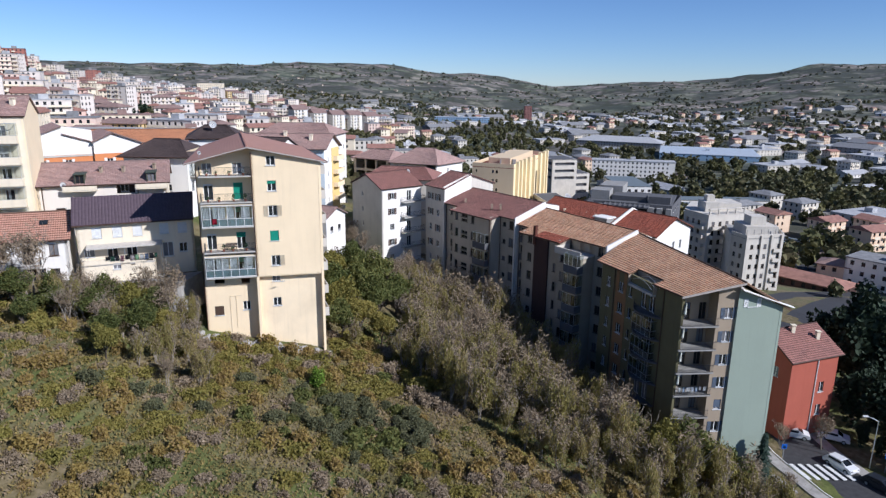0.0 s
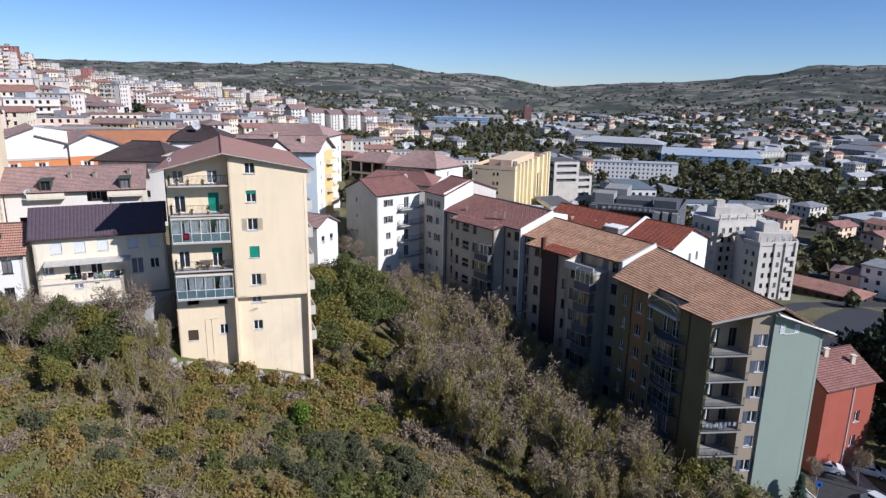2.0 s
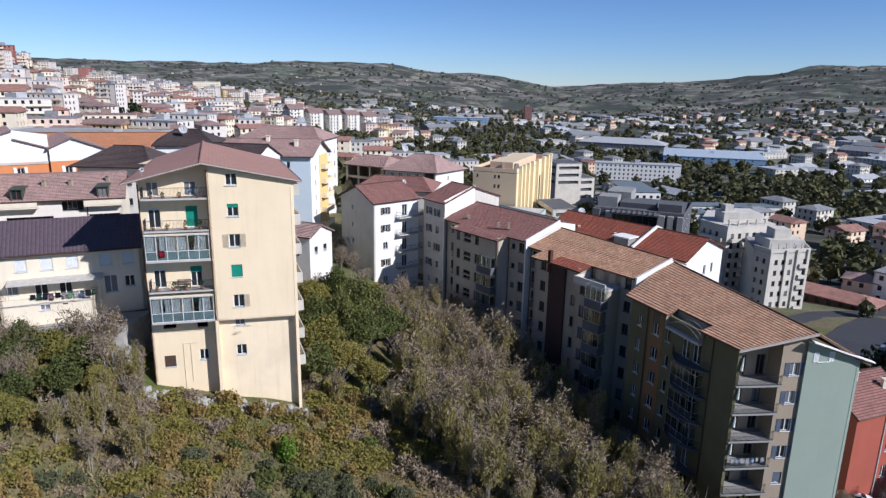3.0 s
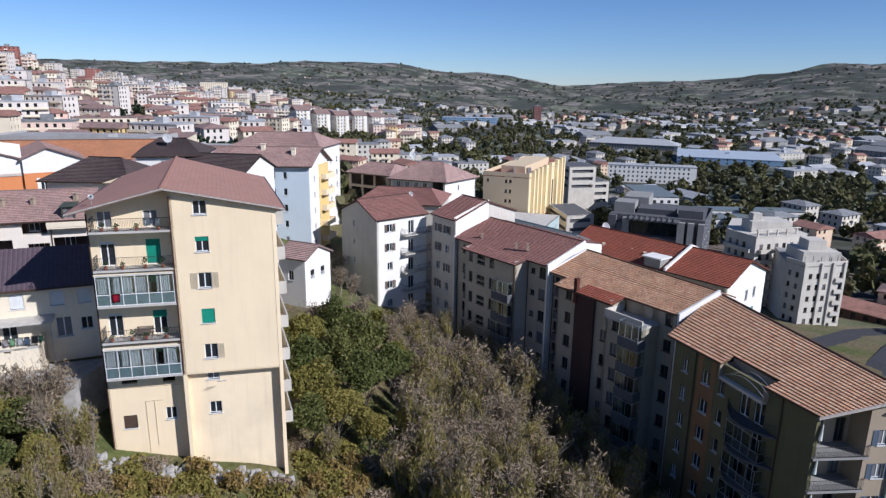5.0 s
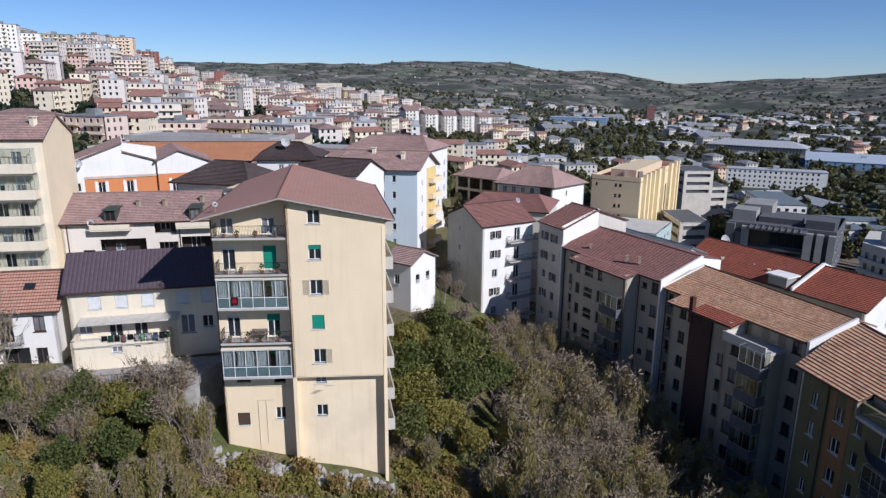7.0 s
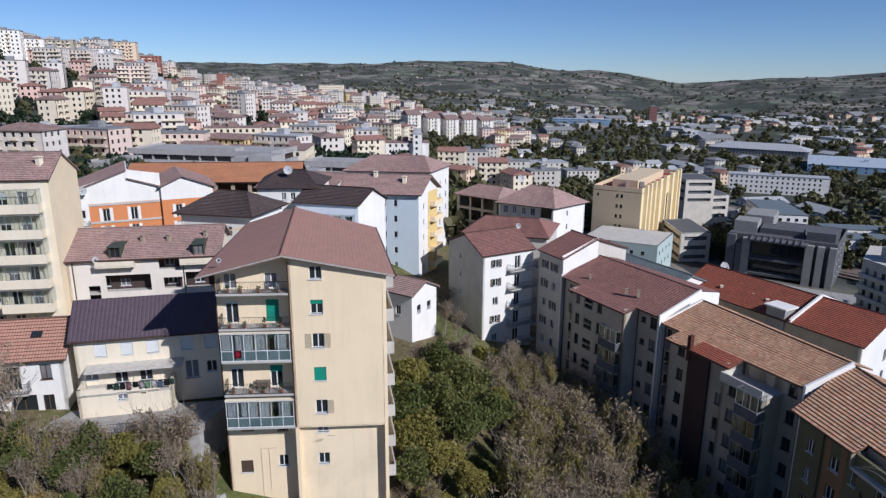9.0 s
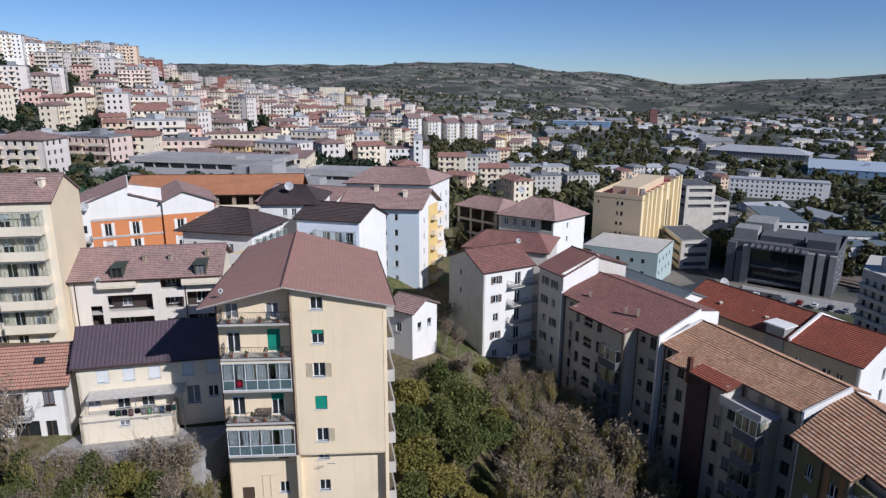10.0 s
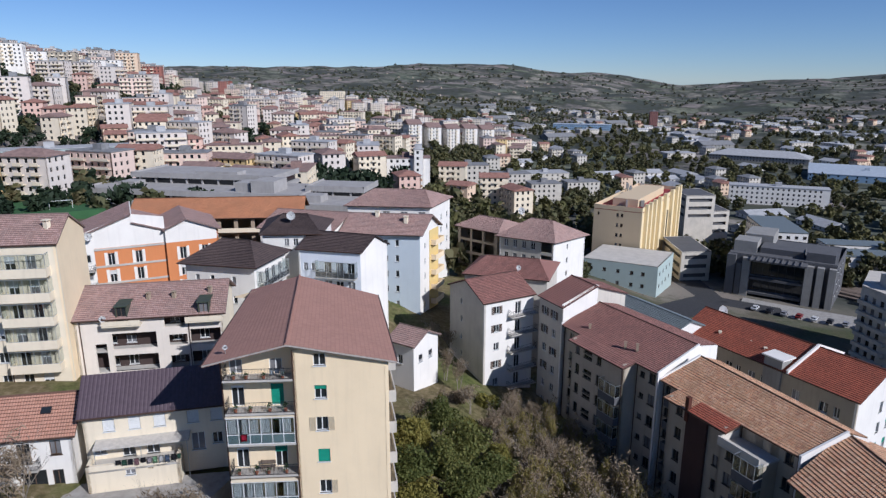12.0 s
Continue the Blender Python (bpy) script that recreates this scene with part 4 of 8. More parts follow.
def right_row():
    # R1
    t, main, wg = row_block("pale row house with dark red tiled roof and shuttered windows", (0.9, 121.9), (13.1, 106.9), -15, 11.35, 13.3, (5.4, 128.2, 13.3), (18.6, 112.9, 13.0),
        ROWGREY, T_MAROON, grid([1.4], [z - 0.3 for z in ZR1], 0.9, 1.3) + grid([16.0], [z - 0.0 for z in ZR1], 0.8, 0.75) + grid([17.6], [z - 0.3 for z in ZR1], 1.1, 1.5),
        (4.7, 15.2, 2.2, 10.9), grid([0.8], [z - 0.3 for z in ZR1], 0.85, 1.5) + grid([2.6], [z + 0.5 for z in ZR1], 1.7, 0.55) + grid([2.6], [z - 0.3 for z in ZR1], 1.7, 0.5) + grid([5.3], [z - 0.3 for z in ZR1], 0.9, 1.5) + grid([7.4, 9.0], [z - 0.9 for z in ZR1[:-1]], 1.0, 2.1))
    for z in ZR1[1:-1]:
        balcony(t, main, 2.7, 4.6, z - 0.95, 1.0, "bars")
        b = balcony(t, wg, 7.0, 10.3, z - 0.95, 1.0, "solid", 0.95, DARKCON)
        if z > -4:
            veranda(b, wg, 7.0, 10.3, z - 0.95, 1.0, 2.7)
    # R2
    wins2 = grid([0.5], [z - 0.8 for z in ZR1], 0.8, 1.2) + grid([17.6], [z - 0.8 for z in ZR1], 1.0, 1.4)
    ww = grid([1.3], [z - 1.0 for z in ZR1], 1.0, 1.4) + grid([7.2], [z - 1.5 for z in ZR1[:-1]], 1.1, 1.4)
    t, main, wg = row_block("grey-beige row house with sandy tiled roof and brown-red shaft", (13.6, 106.9), (25.2, 91.3), -16, 10.55, 12.6, (18.5, 110.0, 12.6), (29.8, 93.4, 12.4),
        GREYBEIGE, T_TAN, wins2, (3.4, 11.9, 2.3, 10.0), ww)
    slope(t, main.p(6.7, 2.86, 9.95), main.p(12.32, 2.86, 9.95), main.p(12.32, 0.5, 10.48), main.p(6.7, 0.5, 10.48), T_RED, name="roof_patch")
    bm = bmesh.new()
    M = wg.m(0, 0, 0)
    box(bm, 3.2, 6.2, -0.35, 0.0, -16, 9.75, M)
    part("service_shaft", bm, MAROON, t, "brown-red rendered shaft up the facade")
    bm = bmesh.new()
    box(bm, 3.0, 3.5, -0.5, 0.0, 8.5, 11.6, M)
    part("flue", bm, T_RED, t, "brick-red flue above the eave")
    for z in ZR1[1:]:
        balcony(t, main, 1.5, 3.3, z - 1.6, 1.1, "solid", 0.9, DARKCON)
    # the terrace block with its glazed bays
    tb = thing("terrace_block", (20, 94, -16), "grey-beige block with roof terrace, white parapet and glazed bays", "apartment house", "row of apartment houses")
    ts = Side(main.p(11.9, 3.0).xy, main.p(16.9, 3.0).xy)
    opened(tb, ts, -16, 8.6, GREYBEIGE, grid([0.9], [z - 2.3 for z in ZR1], 1.1, 1.5) + grid([3.3], [z - 2.9 for z in ZR1], 1.3, 2.1), frame_mat=W_DULL)
    wall(tb, Side(main.p(16.9, 3.0).xy, main.p(16.9, -0.1).xy), -16, 8.6, GREYBEIGE)
    wall(tb, Side(main.p(11.9, -0.1).xy, main.p(11.9, 3.0).xy), -16, 8.6, GREYBEIGE)
    ms = Side(main.p(11.9, 0.0).xy, main.p(16.9, 0).xy)
    opened(tb, ms, 6.0, 10.4, GREYBEIGE, [(0.8, 8.65, 1.2, 1.6, "plain"), (3.0, 8.65, 1.0, 1.6, "plain")])
    bm = bmesh.new()
    slab(bm, [ts.p(-0.15, 0.25, 8.65), ts.p(5.15, 0.25, 8.65), ts.p(5.15, -3.2, 8.65), ts.p(-0.15, -3.2, 8.65)], 0.25)
    part("terrace_floor", bm, CONC, tb)
    bm = bmesh.new()
    M = ts.m(0, 0, 0)
    box(bm, -0.15, 5.15, -0.25, -0.05, 8.65, 9.45, M)
    box(bm, -0.15, 0.05, -0.05, 2.9, 8.65, 9.45, M)
    part("parapet", bm, OFFWHITE, tb, "white rendered terrace parapet")
    for z in ZR1:
        b = balcony(tb, ts, 2.9, 5.6, z - 2.95, 1.3, "solid", 0.95, DARKCON)
        if z > -6:
            veranda(b, ts, 2.9, 5.6, z - 2.95, 1.28, 2.75)
    # R3, the corner house at the near end
    corner_house()
    for x, y, z in ((9.2, 113.2, 12.1), (10.7, 112.2, 12.3), (4.6, 119.6, 11.9), (20.6, 103.5, 11.4)):
        chimney(x, y, z, 0.32, 0.25, TAN)


def corner_house():
    t = thing("corner_house", (33, 80, -17), "corner apartment house in olive and sage render with sandy tiled roof", "apartment house", "row of apartment houses")
    F0, F1, F2, F3 = (23.7, 87.6), (29.5, 71.3), (36.5, 72.0), (42.1, 72.7)
    K0, K1, K2 = (25.5, 92.6), (30.2, 94.2), (35.8, 96.5)
    side = Side(F0, F1)
    zs = [-14.8 + 3.0 * k for k in range(8)]
    # facade with window columns and a bowed balcony stack
    wl = grid([1.4], zs, 0.8, 1.4) + grid([4.3], zs, 1.1, 1.4) + grid([6.7], zs, 0.7, 1.4) + grid([9.4, 11.1], [z - 0.6 for z in zs], 1.2, 2.2)
    opened(t, side, -17, 9.3, OLIVE, wl)
    for k, z in enumerate(zs):
        bm = bmesh.new()
        arc = [(8.2 + 5.6 * i / 12, 1.5 * math.sin(math.pi * min(1, max(0, (i + 0.6) / 13.2)))) for i in range(13)]
        pts = [side.p(s, d, 0) for s, d in arc]
        prism(bm, [(p.x, p.y) for p in pts] + [side.p(13.8, -0.1).xy[:], side.p(8.2, -0.1).xy[:]], z - 0.8, z - 0.62)
        b = part("balcony", bm, DARKCON, t)
        rail(b, [p + Vector((0, 0, z - 0.62)) for p in pts], 1.0)
        if k in (5, 6, 4):
            veranda(b, side, 8.9, 12.9, z - 0.62, 0.8, 2.3)
    # the orange-tan band round one window column
    band = plaster("orange_tan_render", (0.27, 0.155, 0.075), 0.75, 0.45)
    for a, b, lo_z, hi_z in [(3.6, 4.27, -17, 9.2), (5.43, 6.1, -17, 9.2)] + [(4.27, 5.43, z + 1.45, z + 2.9) for z in zs[:-1]]:
        bm = bmesh.new()
        box(bm, a, b, -0.04, 0.0, lo_z, hi_z, side.m(0, 0, 0))
        part("wall_band", bm, band, t, "orange-tan rendered wall band")
    wall(t, Side(K0, F0), -17, 9.3, OLIVE)
    front = Side(F1, F2)
    fz = [-14.3 + 3.0 * k for k in range(8)]
    # recessed loggias on the left, tan wall with windows on the right
    lo = Side(front.p(0, -2.1).xy, front.p(4.7, -2.1).xy)
    opened(t, lo, -17, 9.6, TAN, grid([1.0], [z - 0.85 for z in fz], 1.1, 2.2, ("plain", "roller0.4"), BLUESH) + grid([3.2], [z - 0.85 for z in fz], 0.9, 2.2), frame_mat=W_DULL)
    wall(t, Side(front.p(0, -2.2).xy, front.p(0, 0).xy), -17, 9.6, OLIVE)
    opened(t, front, -17, 10.4, TAN, grid([5.35], [z for z in fz], 0.95, 1.35, ("roller0.8", "leaves"), BLUESH), s0=4.7, s1=front.len, gable=[(4.7, 10.4), (front.len, 10.9)])
    wall(t, Side(front.p(4.7, 0).xy, front.p(4.7, -2.2).xy), -17, 10.2, TAN)
    for z in fz[1:]:
        b = balcony(t, front, 0.0, 4.7, z - 0.9, 0.25, "bars", 0.95, GREYCON)
        bm = bmesh.new()
        box(bm, 0.0, 4.7, -0.02, 2.1, -0.14, 0.0, front.m(0, 0, z - 0.9))
        part("loggia_floor", bm, GREYCON, t)
    g = Side(front.p(front.len - 0.3, 0.25).xy, F3)
    opened(t, g, -17, 7.6, SAGE, [], name="wall")
    opened(t, g, 7.6, 8.0, SAGE, [], gable=[(0, 10.35), (g.len, 8.0)], name="wall")
    window(t, g, 1.3, 8.15, 1.1, 1.0, "leaves", None, W_WHITE)
    bm = bmesh.new()
    box(bm, 0, g.len, -0.15, 0.0, -18, -13.4, g.m(0, 0, 0))
    part("plinth", bm, CREAM, t, "pale cream rendered plinth")
    wall(t, Side(F3, K2), -17, 7.9, SAGE)
    wall(t, Side(K2, K1), -17, 9, OLIVE)
    # roof
    rf, rb = Vector((36.7, 71.2, 11.35)), Vector((30.0, 94.0, 12.1))
    e0, e1 = Vector((23.0, 88.4, 9.15)), Vector((29.2, 70.5, 9.75))
    # the slope is cut away over the round roof balcony
    um = lambda f: e0.lerp(e1, f)
    rm = lambda f: rb.lerp(rf, f)
    lo, q0, q1 = 0.2, 0.42, 0.7
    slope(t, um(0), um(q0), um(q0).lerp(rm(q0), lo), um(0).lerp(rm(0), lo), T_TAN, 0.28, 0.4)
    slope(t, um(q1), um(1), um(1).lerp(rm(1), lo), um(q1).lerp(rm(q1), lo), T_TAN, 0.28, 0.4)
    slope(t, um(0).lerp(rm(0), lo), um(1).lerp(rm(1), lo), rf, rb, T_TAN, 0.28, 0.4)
    bm = bmesh.new()
    c0, c1, c2, c3 = um(q0), um(q1), um(q1).lerp(rm(q1), lo), um(q0).lerp(rm(q0), lo)
    prism(bm, [p.xy[:] for p in (c0, c1, c2, c3)], 7.9, 8.2)
    part("roof_balcony_floor", bm, CONC, t)
    for p, q in ((c3, c2), (c0, c3), (c2, c1)):
        sd = Side(p.xy, q.xy)
        wall(t, sd, 8.2, max(9.3, min(p.z, q.z) - 0.15), TAN, thick=0.12)
    r0, r1 = Vector((43.0, 72.4, 7.75)), Vector((36.6, 97.0, 8.6))
    slope(t, r0, r1, rb, rf, T_TAN, 0.28, 0.4)
    ridge_caps(t, rb + Vector((0, 0, 0.05)), rf + Vector((0, 0, 0.05)), T_TAN)
    gutter(t, e0, um(0.42))
    gutter(t, um(0.7), e1)
    bm = bmesh.new()
    slab(bm, [e1 + Vector((-0.1, -0.12, 0.0)), rf + Vector((0, -0.12, 0.02)), rf + Vector((0, 0.5, 0.02)), e1 + Vector((0, 0.5, 0.0))], 0.22)
    part("verge_board", bm, VERGE, t, "weathered grey-brown verge board")
    bm = bmesh.new()
    slab(bm, [rf + Vector((-0.4, -0.3, -0.75)), r0 + Vector((0.3, -0.1, 0.3)), r0 + Vector((0.3, 0.4, 0.3)), rf + Vector((-0.4, 0.3, -0.75))], 0.12)
    part("verge_board", bm, WHITE, t, "white painted verge board")
    # hoops over the round roof balcony
    bm = bmesh.new()
    for q in (0.0, 0.5, 1.0):
        pr = None
        for i in range(9):
            a = math.pi * i / 8
            p = side.p(8.6 + 4.6 * i / 8, 0.2 + q * 1.2, 9.2 + 0.9 * math.sin(a) * (1 - 0.2 * q))
            if pr is not None:
                tube(bm, pr, p, 0.025, n=4)
            pr = p
    part("pergola_hoops", bm, ALU, t, "bare metal hoops over the round top balcony")
    downpipe(t, side, 14.0, -16, 9.3)
    downpipe(t, side, 3.3, -16, 9.2)
    ms = laundry(front.p(0.4, 0.3, -2.0), front.u, 3.6, [(0.75, 0.77, 0.8), (0.45, 0.55, 0.7), (0.8, 0.8, 0.8)], 7, "pale washing on a line outside a balcony")
    for z in (6.95, 3.95, 0.95, -2.05):
        umbrella(front.p(0.35, 0.15, z - 0.05))


def umbrella(p):
    """A folded parasol leaning in a loggia."""
    t = thing("folded_parasol", p, "folded pale parasol standing in a loggia", "parasol", "loggia parasols")
    bm = bmesh.new()
    tube(bm, p, p + Vector((0.1, 0, 1.9)), 0.02, n=5)
    part("pole", bm, ALU, t)
    bm = bmesh.new()
    tube(bm, p + Vector((0.02, 0, 0.5)), p + Vector((0.1, 0, 1.85)), 0.16, 0.04, 8)
    part("canopy", bm, plain("pale_cloth", (0.7, 0.72, 0.62), 0.9), t)


def laundry(p, u, length, cols, n, label):
    """Washing on a line: each cloth a slightly waved sheet."""
    t = thing("washing_line", p, label, "laundry")
    u = Vector((u.x, u.y, 0))
    bm = bmesh.new()
    tube(bm, p, p + u * length, 0.012, n=4)
    part("line", bm, IRON, t)
    r = random.Random(int(p.x * 10))
    s = 0.1
    for i in range(n):
        w, h = length / n * r.uniform(0.6, 0.95), r.uniform(0.45, 0.85)
        bm = bmesh.new()
        nn = Vector((u.y, -u.x, 0))
        rows = [[bm.verts.new(p + u * (s + w * a / 4) + nn * (0.05 * math.sin(a * 1.9 + i)) * (b / 3) + Vector((0, 0, -h * b / 3))) for a in range(5)] for b in range(4)]
        for b in range(3):
            for a in range(4):
                bm.faces.new((rows[b][a], rows[b + 1][a], rows[b + 1][a + 1], rows[b][a + 1]))
        bmesh.ops.solidify(bm, geom=bm.faces[:], thickness=0.01)
        c = cols[i % len(cols)]
        part("cloth", bm, plain("cloth_%d_%d_%d" % tuple(int(v * 100) for v in c), c, 0.95), t, smooth=True)
        s += length / n
    return t


yellow_house()
right_row()

# ---------------------------------------------------------------- the white house at the court and its neighbours


def white_house():
    zs = [-4.2 + 3.1 * k for k in range(6)]
    # front wall takes the darker off-white, which paints in its shade
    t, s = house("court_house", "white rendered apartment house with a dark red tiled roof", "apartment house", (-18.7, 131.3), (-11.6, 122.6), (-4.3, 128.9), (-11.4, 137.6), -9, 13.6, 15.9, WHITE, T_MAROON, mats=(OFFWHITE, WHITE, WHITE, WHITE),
        front=grid([3.8], zs, 0.45, 0.9), right=grid([1.9], zs, 1.0, 1.25, ("plain", "leaves"), W_BROWN) + grid([6.0], [z - 0.7 for z in zs], 1.1, 2.1), axis="BC", over=0.35)
    for z in zs[1:]:
        balcony(t, s[1], 4.6, s[1].len + 0.3, z - 0.75, 1.1, "bars")
    t2, s2 = house("court_house", "off-white apartment house with dark red tiles beside the court", "apartment house", (-3.2, 127.2), (0.5, 122.3), (10.4, 131.3), (6.7, 136.2), -12, 13.9, 16.1, OFFWHITE, T_MAROON,
        front=grid([1.2, 3.6], [z - 0.1 for z in zs] + [-7.4], 0.9, 1.3, ("plain", "leaves"), W_BROWN), over=0.3)
    bm = bmesh.new()
    sd = Side((0.5, 122.3), (5.6, 126.9))
    for d in (0.12, -0.2):
        bm.faces.new([bm.verts.new(sd.p(a, d, b)) for a, b in ((0, 10), (sd.len, 10), (sd.len + 0.2, 16.3), (0, 14.2))][:: 1 if d > 0 else -1])
    part("gable_wall", bm, WHITE, t2, "white rendered party wall")
    # lower roofs behind
    house("court_house", "brown tiled house behind the court", "apartment house", (-17.5, 139.5), (-2.5, 138.0), (-1.0, 150), (-16, 151.5), -8, 13.3, 15.2, OFFWHITE, T_MAROON, hip=3.0)
    dish(-7.8, 139.0, 14.2, 0.5)


white_house()

# ---------------------------------------------------------------- the older houses on the left terrace


def left_houses():
    # long house with dormer doors
    A, B = (-60.2, 93.4), (-43.5, 100.1)
    n = Vector((B[0] - A[0], B[1] - A[1])).normalized()
    v = Vector((-n.y, n.x))
    C, D = Vector(B) + v * 11.0, Vector(A) + v * 11.0
    ROSE = plaster("rose_cream_render", (0.80, 0.72, 0.62), 0.75, 0.4)
    t = thing("long_house", (-52, 100, 8), "pale cream long house with pink-brown tiles, dormers and wide loggias", "apartment house")
    fs = Side(A, B)
    ops = [(4.3, 13.5, 5.4, 2.2, "hole"), (11.2, 13.6, 2.3, 1.5, "hole"), (13.9, 13.5, 3.8, 2.2, "hole"), (4.3, 10.5, 5.4, 2.2, "hole"), (11.2, 10.5, 2.3, 1.7, "hole"), (13.9, 10.4, 3.8, 2.2, "hole"), (2.2, 10.4, 1.4, 4.0, "hole"), (10.8, 16.2, 2.6, 1.5, "hole")]
    opened(t, fs, 8, 18.0, ROSE, ops)
    # back wall near black, painting the loggias' shade into its colour
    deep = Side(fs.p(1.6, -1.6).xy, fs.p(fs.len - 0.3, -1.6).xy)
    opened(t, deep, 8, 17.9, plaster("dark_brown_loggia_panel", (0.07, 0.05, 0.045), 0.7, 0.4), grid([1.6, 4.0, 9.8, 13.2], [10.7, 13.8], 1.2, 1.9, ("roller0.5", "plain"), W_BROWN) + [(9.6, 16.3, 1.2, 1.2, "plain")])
    for z in (10.5, 13.4, 16.1):
        bm = bmesh.new()
        slab(bm, [fs.p(1.6, -0.05, z), fs.p(fs.len - 0.3, -0.05, z), fs.p(fs.len - 0.3, -1.7, z), fs.p(1.6, -1.7, z)], 0.2)
        part("loggia_floor", bm, CONC, t)
    wall(t, Side(B, C), 8, 18, PALE, gable=[(0, 18), (5.5, 20.4), (11, 18)])
    wall(t, Side(C, D), 8, 18, PALE)
    wall(t, Side(D, A), 8, 18, PALE, gable=[(0, 18), (5.5, 20.4), (11, 18)])
    roofed(t, A, B, C, D, 18.1, 20.65, T_BROWN, 0.6)
    for s in (5.2, 15.2):
        # dormer door that breaks the eave, with its little balcony
        M = fs.m(s, 0, 0)
        bm = bmesh.new()
        for x in (0, 1.25):
            box(bm, x, x + 0.1, -0.35, 1.9, 17.4, 19.4, M)
        box(bm, -0.15, 1.5, -0.5, 2.6, 19.4, 19.52, M)
        d = part("dormer", bm, plain("green_brown_dormer_paint", (0.07, 0.085, 0.06), 0.5), t, "dark green dormer door frame")
        window(d, Side(fs.p(s + 0.1, 0.3).xy, fs.p(s + 1.25, 0.3).xy), 0.0, 17.4, 1.15, 1.98, "plain", W_BROWN)
        bm = bmesh.new()
        box(bm, -1.6, 3.0, -1.1, 0.2, 16.95, 17.15, M)
        box(bm, -1.6, 3.0, -1.15, -1.0, 17.15, 17.75, M)
        part("balcony", bm, PALE, t)
    for s, dd in ((8.6, -2.6), (11.8, -2.6), (16.3, -3.2)):
        p = fs.p(s, dd, 18.6 + -dd * 0.42)
        chimney(p.x, p.y, p.z - 0.3, 0.42, 0.55, TAN)
    downpipe(t, fs, 0.7, 8, 18)
    downpipe(t, fs, 13.8, 8, 18)
    dish(*fs.p(3.6, 0.35, 17.3), 0.42)

    # tall house at the edge of the view
    t = thing("tall_house", (-67, 92, 8), "tall cream apartment house with glazed balconies and a brown roof", "apartment house")
    A, B = (-78, 84.9), (-59.6, 91.8)
    fs = Side(A, B)
    C, D = Vector(B) + Vector((-0.36, 0.93)) * 9.5, Vector(A) + Vector((-0.36, 0.93)) * 9.5
    zz = [9.4 + 3.05 * k for k in range(6)]
    L = fs.len
    opened(t, fs, 8, 28.2, PALE, grid([L - 5.9, L - 3.6], [z + 0.05 for z in zz], 1.2, 2.2, ("plain", "roller0.4"), W_WHITE) + grid([L - 8.3, L - 13], [z + 0.9 for z in zz], 1.1, 1.4, ("plain", "roller0.6"), W_WHITE))
    for k, z in enumerate(zz):
        b = balcony(t, fs, L - 6.6, L - 0.9, z, 1.3, "solid", 0.95, PALE)
        if k > 0:
            veranda(b, fs, L - 6.6, L - 0.9, z, 1.22, 2.75)
    wall(t, Side(B, C), 8, 28.2, CREAM, gable=[(0, 28.2), (4.75, 30.8), (9.5, 28.2)])
    wall(t, Side(C, D), 8, 28.2, CREAM)
    wall(t, Side(D, A), 8, 28.2, CREAM, gable=[(0, 28.2), (4.75, 30.8), (9.5, 28.2)])
    roofed(t, A, B, C, D, 28.4, 31.0, T_BROWN, 0.25)
    p = fs.p(L - 1.6, -2.5, 30)
    chimney(p.x, p.y, 29.6, 0.6, 0.9)
    downpipe(t, fs, L - 7.0, 8, 28)

    # house with the dark sheet roof
    A, B = (-44.0, 74.9), (-31.7, 80.5)
    fs = Side(A, B)
    v = Vector((-fs.u.y, fs.u.x))
    t = thing("sheet_roof_house", (-38, 79, 9), "cream house with dark violet sheet-metal roof and a terrace awning", "house")
    opened(t, fs, 9, 16.3, PALE, grid([1.7, 4.0, 6.3, 9.4, 11.6], [14.35], 1.1, 1.35, ("roller1",), W_WHITE) + [(0.6, 12.0, 1.2, 1.1, "plain"), (3.2, 11.5, 1.2, 1.7, "plain"), (5.4, 11.5, 1.2, 1.7, "plain"), (9.6, 11.3, 1.3, 1.9, "plain"), (11.6, 11.8, 1.0, 1.2, "plain")])
    C, D = Vector(B) + v * 5.6, Vector(A) + v * 5.6
    wall(t, Side(B, C), 9, 16.3, PALE, gable=[(0, 16.3), (2.8, 19.0), (5.6, 16.3)])
    wall(t, Side(C, D), 9, 16.3, PALE)
    wall(t, Side(D, A), 9, 16.3, PALE, gable=[(0, 16.3), (2.8, 19.0), (5.6, 16.3)])
    for sgn, p, q in ((1, A, B), (-1, C, D)):
        sd = Side(p, q)
        e0, e1 = sd.p(-0.35, 0.45, 16.15), sd.p(sd.len + 0.1, 0.45, 16.15)
        r0, r1 = sd.p(-0.35, -2.8, 19.2), sd.p(sd.len + 0.1, -2.8, 19.2)
        slope(t, e0, e1, r1, r0, METALROOF, tile_w=0.37, course=99, thick=0.12)
    gutter(t, fs.p(-0.35, 0.5, 16.1), fs.p(fs.len, 0.5, 16.1), 0.09)
    # the lower storey comes forward and carries a terrace
    low = Side(fs.p(0.4, 2.2).xy, fs.p(8.7, 2.2).xy)
    opened(t, low, 8.2, 12.05, PALE, [(3.4, 10.75, 0.9, 0.8, "plain"), (5.4, 11.1, 0.5, 0.35, "hole"), (7.2, 11.3, 0.9, 0.4, "hole")])
    wall(t, Side(fs.p(8.7, 2.2).xy, fs.p(8.7, 0).xy), 8.2, 12.05, PALE)
    wall(t, Side(fs.p(0.4, 0).xy, fs.p(0.4, 2.2).xy), 8.2, 12.05, PALE)
    bm = bmesh.new()
